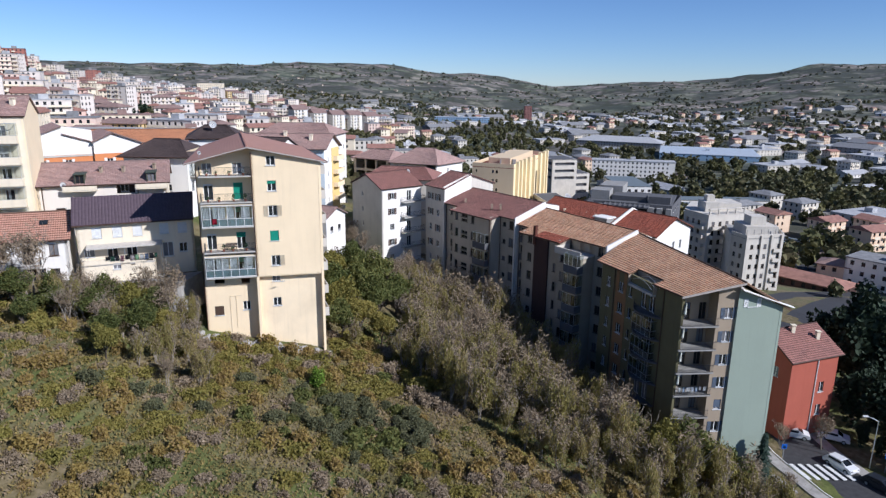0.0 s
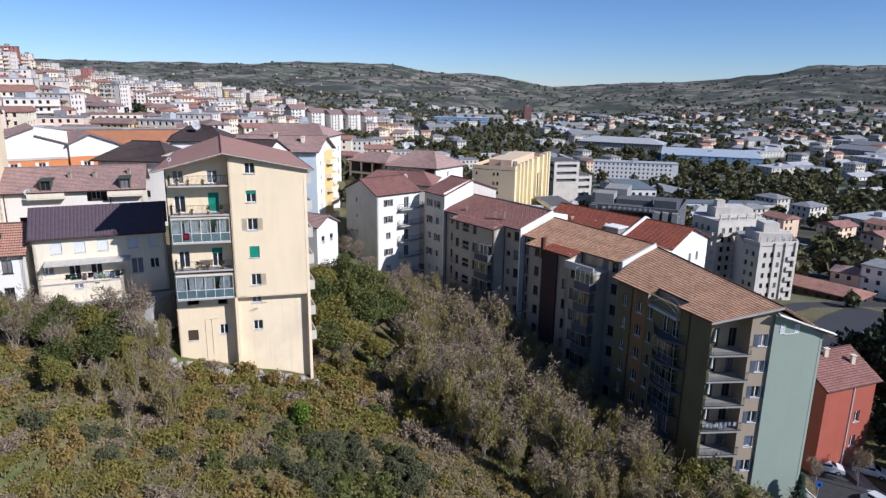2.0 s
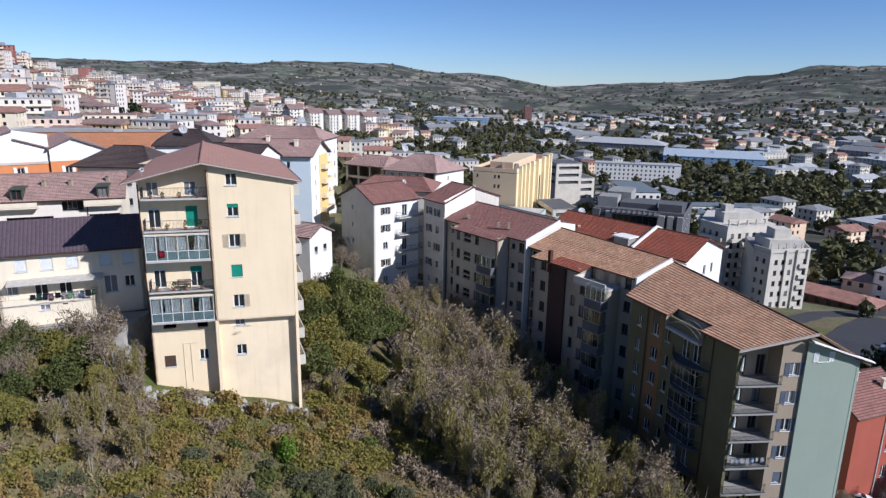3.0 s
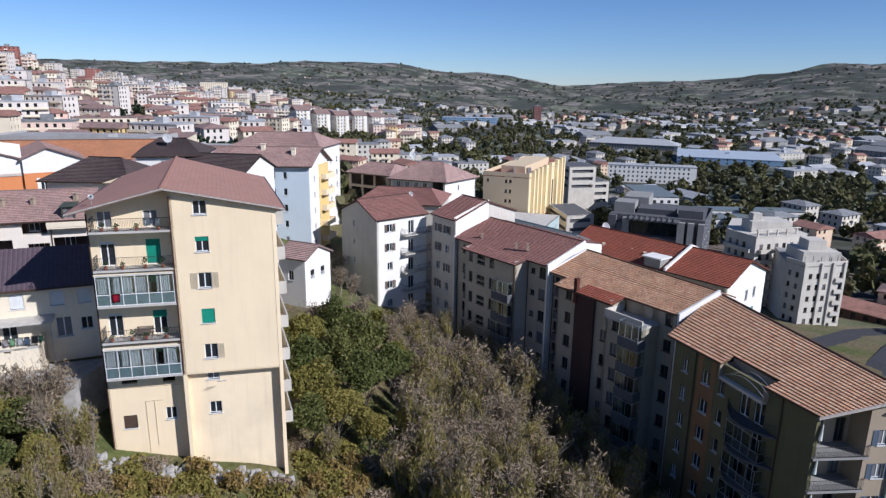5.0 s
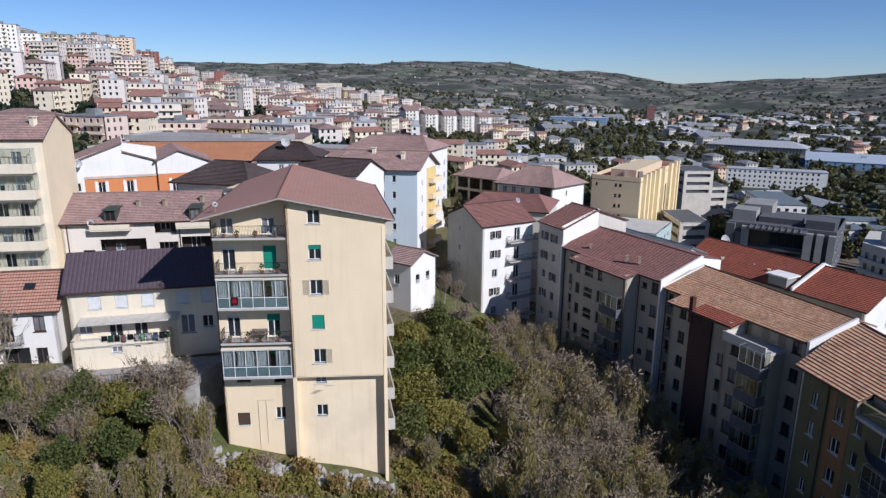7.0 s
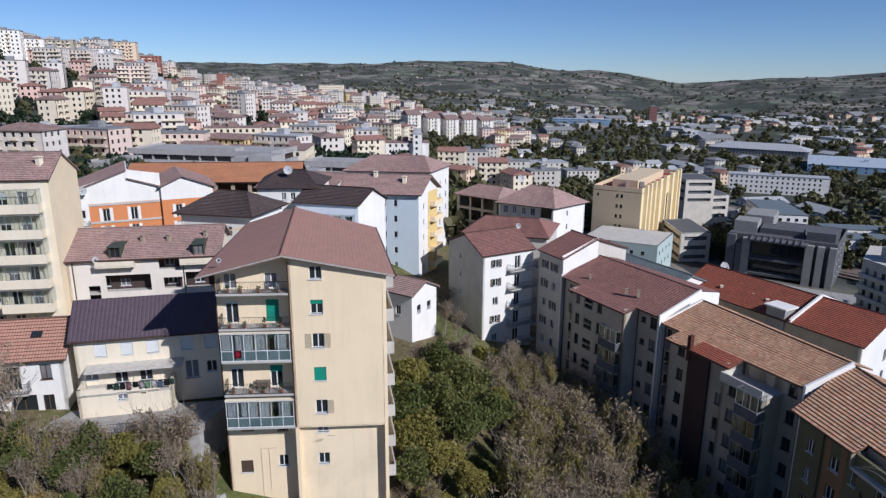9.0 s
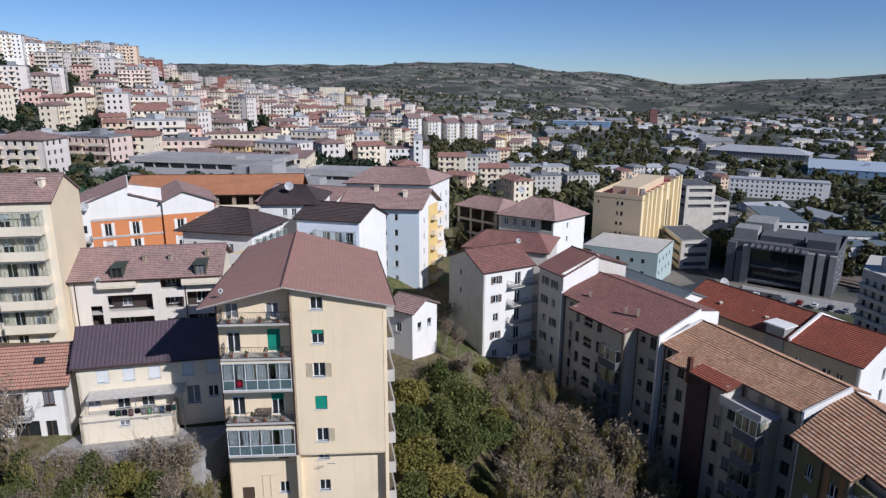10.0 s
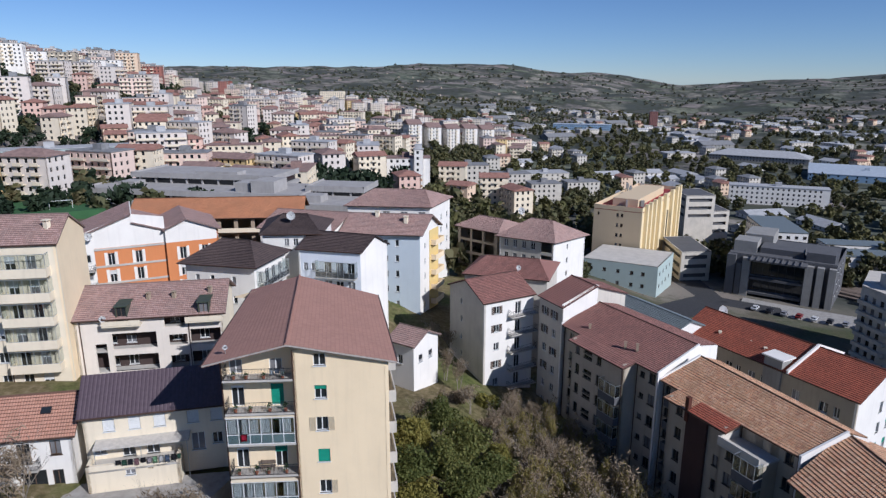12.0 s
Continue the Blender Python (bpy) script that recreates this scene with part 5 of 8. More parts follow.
    slab(bm, [low.p(0, 0, 11.5), low.p(8.3, 0, 11.5), low.p(8.3, -2.2, 11.5), low.p(0, -2.2, 11.5)], 0.2)
    part("terrace_floor", bm, CONC, t)
    bm = bmesh.new()
    slab(bm, [fs.p(1.0, 1.5, 13.4), fs.p(9.6, 1.5, 13.4), fs.p(9.6, 0, 13.6), fs.p(1.0, 0, 13.6)], 0.16)
    part("awning", bm, plain("grey_white_awning", (0.56, 0.52, 0.46), 0.8), t, "grey-white awning over the terrace")
    for s in (1.1, 5.2, 9.4):
        bm = bmesh.new()
        tube(bm, fs.p(s, 1.45, 8.5 if s > 9 else 11.5), fs.p(s, 1.45, 13.4), 0.04, n=5)
        part("awning_post", bm, ALU, t)
    laundry(fs.p(3.0, 2.35, 12.5), fs.u, 6.0, [(0.03, 0.03, 0.035), (0.05, 0.12, 0.08), (0.03, 0.03, 0.04), (0.35, 0.2, 0.22), (0.02, 0.02, 0.025), (0.5, 0.45, 0.45), (0.3, 0.5, 0.3), (0.7, 0.7, 0.7), (0.15, 0.2, 0.3)], 11, "dark and coloured laundry hanging from a terrace line")
    # red roofed house at the edge
    A, B = (-62, 67.4), (-44.9, 74.3)
    fs = Side(A, B)
    v = Vector((-fs.u.y, fs.u.x))
    C, D = Vector(B) + v * 6.4, Vector(A) + v * 6.4
    L = fs.len
    t, s = house("red_roof_house", "white house with orange-red tiled roof and a small iron balcony", "house", A, B, C, D, 8.5, 15.0, 17.5, WHITE, T_TERRA,
        front=[(L - 2.0, 12.6, 1.0, 1.5, "plain"), (L - 4.9, 11.7, 1.2, 2.3, "plain"), (L - 7.4, 12.6, 1.0, 1.5, "plain"), (L - 10.4, 12.4, 1.1, 1.6, "plain"), (L - 4.8, 8.9, 2.2, 2.2, "plain"), (L - 2.1, 9.3, 1.0, 1.7, "plain"), (L - 8.2, 8.9, 1.2, 2.2, "plain")], frame_mat=W_BROWN)
    balcony(t, s[0], L - 6.0, L - 2.9, 11.6, 0.9, "bars")
    bm = bmesh.new()
    p = s[0].p(L - 2.9, -1.4, 16.25)
    box(bm, 0, 0.9, 0, 0.7, 0, 0.12, Matrix.Translation(p) @ Matrix.Rotation(s[0].rz, 4, "Z") @ Matrix.Rotation(0.6, 4, "X"))
    part("skylight", bm, GLASS, t)


left_houses()

# ---------------------------------------------------------------- houses in the middle distance


def middle_houses():
    # orange and white house with stepped gables
    A, B = (-81.9, 120.4), (-70.6, 129.0)
    t = thing("orange_house", (-72, 130, 5), "orange and white apartment house with double gable and white window surrounds", "apartment house")
    s1 = Side(A, B)
    zs = [9.7, 12.8, 15.9]
    opened(t, s1, 4, 18.9, ORANGE, grid([4.6, 9.0], [z - 0.2 for z in zs], 1.1, 2.2, ("roller0.35", "plain"), W_WHITE), s0=2.6)
    opened(t, s1, 4, 18.9, WHITE, grid([0.7], [z + 0.6 for z in zs], 1.3, 1.4), s0=0, s1=2.6)
    wall(t, s1, 18.9, 20.6, WHITE, (), gable=[(0, 21.3), (8.9, 24.5), (s1.len, 23.6)])
    # white surrounds beside the window columns
    for sd, cols in ((s1, (4.6, 9.0)), (Side((-70.2, 128.4), (-63.0, 133.9)), (2.2, 6.0))):
        for c in cols:
            for a, b in ((c - 0.5, c - 0.02), (c + 1.12, c + 1.6)):
                for z in zs:
                    bm = bmesh.new()
                    box(bm, a, b, -0.06, 0.0, z - 0.3, z + 2.15, sd.m(0, 0, 0))
                    part("window_surround", bm, WHITE, t)
    for z in (18.5, 15.4, 12.3):
        bm = bmesh.new()
        box(bm, 2.6, s1.len, -0.12, 0, z, z + 0.35, s1.m(0, 0, 0))
        part("band", bm, CONC, t)
    for z in (15.2, 12.1):
        balcony(t, s1, -0.3, 2.6, z, 1.1, "bars")
    s2 = Side((-70.2, 128.4), (-63.0, 133.9))
    opened(t, s2, 4, 18.9, ORANGE, grid([2.2, 6.0], [z - 0.2 for z in zs], 1.1, 2.2, ("roller0.35", "plain"), W_WHITE))
    wall(t, s2, 18.9, 20.4, WHITE, (), gable=[(0, 21.2), (3.6, 22.9), (s2.len, 20.8)])
    wall(t, Side(s2.B, s2.p(s2.len, -14)), 4, 20.6, ORANGE)
    wall(t, Side(s1.p(0, -14), s1.A), 4, 21.2, WHITE)
    up = Vector((0, 0, 0.12))
    slope(t, s1.p(-0.6, 0.4, 20.95), s1.p(8.9, 0.4, 24.55), s1.p(8.9, -14, 24.55), s1.p(-0.6, -14, 20.95), T_BROWN, tiles=False)
    slope(t, s1.p(8.9, 0.4, 23.1), s1.p(14.6, 0.4, 21.2), s1.p(14.6, -14, 21.2), s1.p(8.9, -14, 23.1), T_BROWN, tiles=False)
    slope(t, s2.p(-0.4, 0.5, 21.3), s2.p(3.6, 0.5, 23.1), s2.p(3.6, -14, 23.1), s2.p(-0.4, -14, 21.3), T_BROWN, tiles=False)
    slope(t, s2.p(3.6, 0.5, 23.1), s2.p(s2.len + 0.6, 0.5, 20.7), s2.p(s2.len + 0.6, -14, 20.7), s2.p(3.6, -14, 23.1), T_BROWN, tiles=False)
    bm = bmesh.new()
    box(bm, 8.8, 9.1, -0.1, 14, 22.8, 24.5, s1.m(0, 0, 0))
    part("party_wall", bm, WHITE, t)
    dish(*s1.p(2.0, 0.6, 20.6), 0.7)

    # white houses with dark hipped roofs
    t, s = house("dark_roof_house", "white rendered apartment house with dark brown hipped roof and white cornice", "apartment house", (-56.6, 113.1), (-45.2, 112.9), (-44.6, 122.5), (-56.0, 123.5), 4, 20.7, 23.0, WHITE, T_DARK,
        front=grid([1.5, 4.0, 7.6], [17.3, 14.2, 11.1], 0.7, 1.2) , right=grid([1.2, 3.2, 5.2, 7.2], [17.0, 13.9], 1.2, 2.0), hip=4.0, over=0.9)
    b = balcony(t, s[1], 0.6, 8.6, 16.8, 1.2, "bars")
    veranda(b, s[1], 0.6, 8.6, 16.8, 1.15, 2.6)
    bm = bmesh.new()
    for a, c in ((s[0].p(-0.5, 0.45, 20.25), s[0].p(s[0].len + 0.3, 0.45, 20.25)), (s[1].p(-0.3, 0.45, 20.25), s[1].p(s[1].len, 0.45, 20.25))):
        tube(bm, a, c, 0.22, n=4)
    part("cornice", bm, GREYCON, t)
    t, s = house("dark_roof_house", "white rendered apartment house with dark brown roof and long glazed balcony", "apartment house", (-42.3, 122.6), (-31.6, 122.2), (-29.0, 128.6), (-40.5, 131.0), 3, 20.9, 22.9, PALEBLUE, T_DARK,
        front=grid([0.8, 2.2], [17.2, 14.1, 11.0], 0.8, 1.3) + grid([4.4, 6.4, 8.4], [16.7, 13.6], 1.3, 2.1), mats=(PALEBLUE, WHITE, WHITE, WHITE), over=0.35, right=[])
    b = balcony(t, s[0], 3.4, 10.2, 16.6, 1.3, "bars")
    veranda(b, s[0], 3.4, 10.2, 16.6, 1.25, 2.7)
    balcony(t, s[0], 3.4, 10.2, 13.5, 1.3, "bars")
    house("dark_roof_house", "white rendered apartment house with a high dark brown roof", "apartment house", (-49, 123.8), (-40, 126), (-42, 137), (-53, 135), 3, 22.8, 24.8, WHITE, T_DARK, front=grid([3.5, 5.0], [20.6], 0.8, 1.2), hip=3.5, over=0.6)
    dish(-45.6, 127.6, 24.4, 0.75)

    # blue-grey house
    t, s = house("blue_house", "blue-grey and white rendered apartment house with faded pink-brown roof", "apartment house", (-41.5, 142.0), (-26.8, 143.4), (-25.2, 152.5), (-40.5, 151.5), -2, 19.4, 22.0, BLUEGREY, T_BROWN,
        front=grid([7.9, 10.0], [16.6 - 3.05 * k for k in range(6)], 0.7, 1.3) + grid([1.5, 4.0], [16.6, 13.5], 1.0, 1.3), mats=(BLUEGREY, WHITE, WHITE, WHITE), right=grid([2.2], [15.8 - 3.05 * k for k in range(5)], 0.6, 1.1), over=0.8)
    bm = bmesh.new()
    box(bm, 4.6, s[1].len, -0.12, 0.0, -2, 18.8, s[1].m(0, 0, 0))
    part("wall_panel", bm, MUSTARD, t, "mustard yellow rendered wall panel")
    for k in range(6):
        balcony(t, s[1], 5.2, s[1].len + 0.5, 16.0 - 3.05 * k, 1.2, "solid", 0.9, CREAM)
    house("roof_house", "white rendered house with faded pink-brown roof behind a party wall", "apartment house", (-58, 140.5), (-43.2, 140.0), (-41, 154), (-56, 155), -2, 19.8, 22.0, WHITE, T_BROWN, over=0.5)
    house("roof_house", "white apartment house with hipped red-brown roof", "apartment house", (-48, 163), (-29.5, 164.5), (-27.5, 178), (-46.5, 177), -6, 20.5, 23.0, WHITE, T_BROWN, right=grid([3, 7, 11], [16, 13, 10, 7], 1, 1.3), front=grid([8, 12, 16], [17.5], 1.6, 1.6), hip=4, over=0.7)
    chimney(-36, 146.5, 21.4, 0.7, 1.0)
    chimney(-30, 145.5, 20.8, 0.7, 1.0)

    # brown house with hipped roof and loggias
    t, s = house("hip_roof_house", "white rendered apartment house with brown hipped roof and deep shaded loggias", "apartment house", (-14.6, 171.5), (-2.2, 167.0), (4.6, 175.8), (-9.0, 181), -16, 13.4, 16.6, OFFWHITE, T_BROWN,
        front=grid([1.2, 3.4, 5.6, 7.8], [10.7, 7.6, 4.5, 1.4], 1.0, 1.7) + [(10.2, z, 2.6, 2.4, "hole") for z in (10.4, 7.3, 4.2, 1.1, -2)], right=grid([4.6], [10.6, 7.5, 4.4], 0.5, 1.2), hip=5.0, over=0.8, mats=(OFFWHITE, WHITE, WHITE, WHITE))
    t2, s2_ = house("hip_roof_house", "dark loggia house with brown roof", "apartment house", (-25.5, 178.5), (-15.2, 172.4), (-9.5, 181), (-20, 187), -16, 13.6, 15.4, TAN, T_BROWN, front=[(0.8 + 3.6 * i, z, 3.0, 2.5, "hole") for i in range(3) for z in (10.6, 7.5, 4.4, 1.3)], hip=3, over=0.7)
    dish(-10.5, 178.5, 16.8, 0.9)

    # low red-roofed range behind the long row
    A, B = (20.2, 133.2), (32.4, 115.2)
    zw = [3.9, 0.8, -2.3]
    t, s = house("red_range", "low apartment range with brick-red tiles and a white party wall", "apartment house", A, (38.4, 111.5), (47.8, 120.5), (29.0, 142.0), -14, 7.6, 10.1, GREYBEIGE, T_RED,
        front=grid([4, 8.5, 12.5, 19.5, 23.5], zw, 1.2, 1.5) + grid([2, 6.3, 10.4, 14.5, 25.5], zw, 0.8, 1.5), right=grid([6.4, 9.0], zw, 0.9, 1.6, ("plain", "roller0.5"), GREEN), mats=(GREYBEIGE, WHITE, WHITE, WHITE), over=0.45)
    f = s[0]
    bm = bmesh.new()
    for side_ in (1, -1):
        a = f.p(18.6, 0.5, 7.6) if side_ == 1 else f.p(18.6, -6.3, 10.25)
        b = f.p(18.6, -6.3, 10.25) if side_ == 1 else f.p(18.6, -13, 7.6)
        slab(bm, [a + Vector((0, 0, 0.35)), a + f.u.to_3d() * 0.3 + Vector((0, 0, 0.35)), b + f.u.to_3d() * 0.3 + Vector((0, 0, 0.35)), b + Vector((0, 0, 0.35))], 0.5)
    part("party_wall", bm, WHITE, t, "white coping of a party wall over the roof")
    bm = bmesh.new()
    box(bm, 15.0, 17.8, -0.3, 2.0, 4.0, 8.9, f.m(0, 0, 0))
    part("stair_tower", bm, GREYCON, t)
    bm = bmesh.new()
    box(bm, 14.7, 18.1, -0.6, 2.3, 8.9, 9.1, f.m(0, 0, 0))
    part("stair_tower_roof", bm, WHITE, t, "flat white slab roof")
    dish(26.6, 136.8, 9.2, 1.0, "large white satellite dish standing on a red tiled roof")
    for sx, d in ((5.5, -2.0), (10.5, -3.0), (13.2, -2.4)):
        p = f.p(sx, d, 8.2)
        chimney(p.x, p.y, p.z, 0.35, 0.3)
    # grey sheet roof shed between
    house("shed_house", "white shed with grey corrugated roof", "house", (7.5, 141), (17.5, 128.5), (24, 133.5), (14, 146), -10, 8.3, 9.9, WHITE, GREYROOF, right=grid([1.5, 3.6], [5.6], 0.8, 0.6), over=0.3, axis="AB", tiles=True)

    # small white house behind the yellow one
    t, s = house("small_house", "small white rendered house with a brown tiled roof", "house", (-24.8, 114.2), (-20.6, 112.4), (-18.1, 117.8), (-22.3, 119.6), -2, 9.9, 11.3, WHITE, T_BROWN, right=grid([1.2, 3.6], [6.6], 0.9, 1.3, ("roller0.6",), IRON), front=[(1.6, 6.4, 0.9, 1.4)], over=0.4)
    # grey tower block in the valley's edge
    t = thing("tower_block", (92, 190, -32), "grey-white concrete tower block with rows of small dark windows", "apartment block")
    zt = [-12.6 - 3.0 * k for k in range(8)]
    pts = [(86.0, 189.5), (88.0, 183.8), (100.2, 186.6), (104, 200), (90, 204)]
    s = [Side(pts[i], pts[(i + 1) % 5]) for i in range(5)]
    opened(t, s[0], -40, -9.4, OFFWHITE, grid([1.2, 3.6], zt, 1.0, 1.3), name="wall", frame_mat=W_BROWN)
    opened(t, s[1], -40, -9.4, OFFWHITE, grid([1.6, 3.8, 6.0, 10.6], zt, 1.0, 1.3), name="wall", frame_mat=W_BROWN)
    for k in (2, 3, 4):
        opened(t, s[k], -40, -9.4, OFFWHITE, grid([2, 6, 10], zt, 1.2, 1.4) if k == 2 else [], name="wall", frame_mat=W_BROWN)
    bm = bmesh.new()
    prism(bm, pts, -9.6, -9.3)
    part("roof", bm, GREYCON, t)
    bm = bmesh.new()
    box(bm, 89.5, 99, 188, 197, -9.3, -6.6)
    box(bm, 91.5, 96, 190, 195, -6.6, -4.0)
    part("roof_cabin", bm, OFFWHITE, t)
    # stepped parapets, terrace posts and pilasters between the window columns
    bm = bmesh.new()
    for k in (0, 1, 2):
        box(bm, 0.0, s[k].len, 0.0, 0.25, -9.3, -8.3, s[k].m(0, 0, 0))
    part("roof_parapet", bm, OFFWHITE, t)
    for q in (0.1, 5.0, 8.4, s[1].len - 0.8):
        bm = bmesh.new()
        box(bm, q - 0.35, q + 0.35, -0.45, 0.0, -40, -8.6, s[1].m(0, 0, 0))
        part("pilaster", bm, OFFWHITE, t)
    for z in zt:
        balcony(t, s[1], 8.9, s[1].len - 0.9, z - 0.9, 0.9, "solid", 0.9, OFFWHITE)
    for q in range(5):
        bm = bmesh.new()
        tube(bm, s[1].p(0.8 + 2.4 * q, -1.2, -9.3), s[1].p(0.8 + 2.4 * q, -1.2, -7.0), 0.1, n=5)
        part("terrace_post", bm, GREYCON, t)
    t = thing("tower_block", (92, 215, -32), "grey concrete slab block with stacked balconies", "apartment block")
    pts = [(80, 214), (84, 203), (101, 209), (98, 228), (88, 230)]
    s = [Side(pts[i], pts[(i + 1) % 5]) for i in range(5)]
    for k in range(5):
        opened(t, s[k], -40, -6.5, OFFWHITE, grid([1.4 + 2.7 * q for q in range(int((s[k].len - 1.5) / 2.7))], [z + 2.5 for z in zt], 1.2, 1.5), frame_mat=W_BROWN)
    for z in zt:
        balcony(t, s[0], 0.5, s[0].len - 1, z + 1.7, 1.2, "solid", 0.9, OFFWHITE)
        balcony(t, s[1], 1.0, 6.0, z + 1.7, 1.2, "solid", 0.9, OFFWHITE)
    bm = bmesh.new()
    prism(bm, pts, -6.6, -6.3)
    box(bm, 85, 90, 209, 216, -6.3, -3.2)
    box(bm, 86, 88.5, 211, 214, -3.2, -1.2)
    box(bm, 91, 98, 212, 221, -6.3, -3.9)
    for q in range(5):
        box(bm, 0.5 + 3.4 * q, 0.9 + 3.4 * q, 0.2, 0.6, -6.3, -4.6, s[1].m(0, 0, 0))
    box(bm, 0.2, 15.5, 0.1, 0.7, -4.6, -4.35, s[1].m(0, 0, 0))
    part("roof", bm, OFFWHITE, t)

    # yellow hotel-like block with teal base
    t = thing("ochre_block", (32, 320, -34), "tall ochre yellow block with bright ribs and a red roof terrace", "block")
    A, B, C, D = (10.8, 295), (29.2, 288), (51.6, 348), (33.2, 355)
    s = [Side(A, B), Side(B, C), Side(C, D), Side(D, A)]
    zk = [-5.5 - 4.1 * k for k in range(5)]
    opened(t, s[0], -40, -1.2, HOTEL, grid([9.4, 11.2], zk, 1.0, 1.3) + grid([1.6], zk[:1], 0.8, 1.2), frame_mat=W_BROWN)
    opened(t, s[1], -40, -1.2, HOTEL2, grid([10, 36, 46], zk[:3], 1.3, 1.6) + [(28, -24, 4, 15, "hole"), (40, -24, 5, 15, "hole")], frame_mat=W_BROWN)
    wall(t, s[2], -40, -1.2, HOTEL)
    wall(t, s[3], -40, -1.2, HOTEL)
    bm = bmesh.new()
    for q in (3, 9, 16, 24, 34, 46, 56, 62):
        box(bm, q, q + 2.0, -1.4, 0, -40, -0.2, s[1].m(0, 0, 0))
    part("rib", bm, HOTEL2, t)
    bm = bmesh.new()
    prism(bm, [A, B, C, D], -3.2, -2.9)
    part("roof_terrace", bm, plain("red_roof_coating", (0.34, 0.06, 0.06), 0.7), t, "red-coated roof terrace")
    r = random.Random(4)
    for i in range(16):
        bm = bmesh.new()
        x, y = 22 + r.uniform(0, 16), 300 + r.uniform(-4, 46)
        box(bm, x, x + r.uniform(0.4, 1.6), y, y + r.uniform(0.4, 1.6), -2.9, -2.9 + r.uniform(0.8, 4.0))
        part("roof_plant", bm, GREYCON, t)
    bm = bmesh.new()
    box(bm, 4.5, 15, 10, 52, -2.9, 0.3, s[0].m(0, 0, 0))
    part("penthouse", bm, HOTEL, t, "ochre rendered rooms on the roof terrace")
    t = thing("teal_base", (24, 275, -34), "low pale teal rendered wing with small windows and a flat roof", "block")
    P = [(6.5, 268), (33.0, 260), (41.5, 283), (15, 291)]
    for k in range(4):
        sd = Side(P[k], P[(k + 1) % 4])
        opened(t, sd, -45, -17, TEAL, grid([3, 8, 13, 18, 22][: 5 if sd.len > 26 else 4], [-21, -25.5], 1.2, 1.3), frame_mat=W_BROWN)
    bm = bmesh.new()
    prism(bm, P, -17.2, -17)
    part("roof", bm, OFFWHITE, t)
    t = thing("white_annex", (58, 310, -34), "white concrete annex with ribbon windows", "block")
    for (x0, x1, y0, y1, z1) in ((46, 58, 292, 318, -19), (56, 70, 352, 372, -6), (68, 78, 356, 376, -14)):
        pp = [(x0, y0), (x1, y0 + 4), (x1 - 4, y1 + 4), (x0 - 4, y1)]
        for k in range(4):
            sd = Side(pp[k], pp[(k + 1) % 4])
            opened(t, sd, -45, z1, OFFWHITE, [(1.5, z1 - 3.2 - 3.8 * q, sd.len - 3, 1.6, "hole") for q in range(3)])
        bm = bmesh.new()
        prism(bm, pp, z1 - 0.3, z1 - 0.05)
        prism(bm, [(x + (1 if i in (0, 3) else -1), y + (1 if i < 2 else -1)) for i, (x, y) in enumerate(pp)], -44, z1 - 0.35)
        part("core", bm, DARKCON, t)

    # dark grey modern hall with white piers; dark concrete paints in the front's shadow
    HALL = plaster("hall_shadow_dark_concrete", (0.125, 0.125, 0.13), 0.7, 0.5)
    t = thing("modern_hall", (84, 285, -36), "dark grey modern hall with pale concrete piers and shaded glass front", "hall")
    A, B, C, D = (61, 281), (94, 267.6), (108, 297.5), (74, 312)
    fs = Side(A, B)
    L = fs.len
    opened(t, fs, -45, -15.5, DARKCON, [(8, z, L - 18, h, "hole") for z, h in ((-34, 3.9), (-28.6, 4.2), (-22.6, 6.2))])
    for k, (p, q) in enumerate(((B, C), (C, D), (D, A))):
        opened(t, Side(p, q), -45, -15.5, HALL, grid([5, 12, 20], [-19, -23.5, -28], 2, 1.6))
    # all but the two left piers are paler, sunlight put into their colour
    for s0, w, z1 in ((0, 3.0, -15.5), (3.4, 1.8, -18.5), (5.4, 2.6, -16.2), (L - 9.6, 2.6, -16.4), (L - 5.9, 2.2, -16.4), (L - 2.2, 2.2, -16.4)):
        bm = bmesh.new()
        box(bm, s0, s0 + w, -2.4, 0, -45, z1, fs.m(0, 0, 0))
        part("pier", bm, GREYCON if s0 > 4 else HALL, t)
    for z in (-34.6, -29.9, -24.2):
        bm = bmesh.new()
        box(bm, 8, L - 10, -1.6, 0.5, z, z + 0.9, fs.m(0, 0, 0))
        part("ledge", bm, HALL, t)
    bm = bmesh.new()
    box(bm, 7.5, L - 9, -5.5, 0.6, -16.4, -15.8, fs.m(0, 0, 0))
    part("canopy", bm, DARKCON, t, "deep dark canopy over the glass front")
    for i in range(9):
        bm = bmesh.new()
        box(bm, 8.2 + i * (L - 18) / 8.6, 8.5 + i * (L - 18) / 8.6, -6.6, -0.2, -15.78, -15.3, fs.m(0, 0, 0))
        part("canopy_rib", bm, HALL, t)
    for i in range(6):
        bm = bmesh.new()
        box(bm, 9.5 + i * (L - 20) / 6, 9.65 + i * (L - 20) / 6, 0.32, 0.48, -34, -16.4, fs.m(0, 0, 0))
        part("mullion", bm, IRON, t)
    for x0, x1, y0, y1, z0, z1, mt in ((0.1, L - 0.1, 0.5, 31, -15.7, -15.3, HALL), (1, 9, 4, 14, -15.3, -11.2, GREYCON), (L - 10, L - 1, 2, 10, -15.3, -12.2, HALL), (10, L - 11, 5, 15, -15.3, -13.2, DARKCON), (3, 13, 15, 31, -15.3, -10.5, GREYCON)):
        bm = bmesh.new()
        box(bm, x0, x1, y0, y1, z0, z1, fs.m(0, 0, 0))
        part("roof" if z1 < -15 else "roof_block", bm, mt, t)
    bm = bmesh.new()
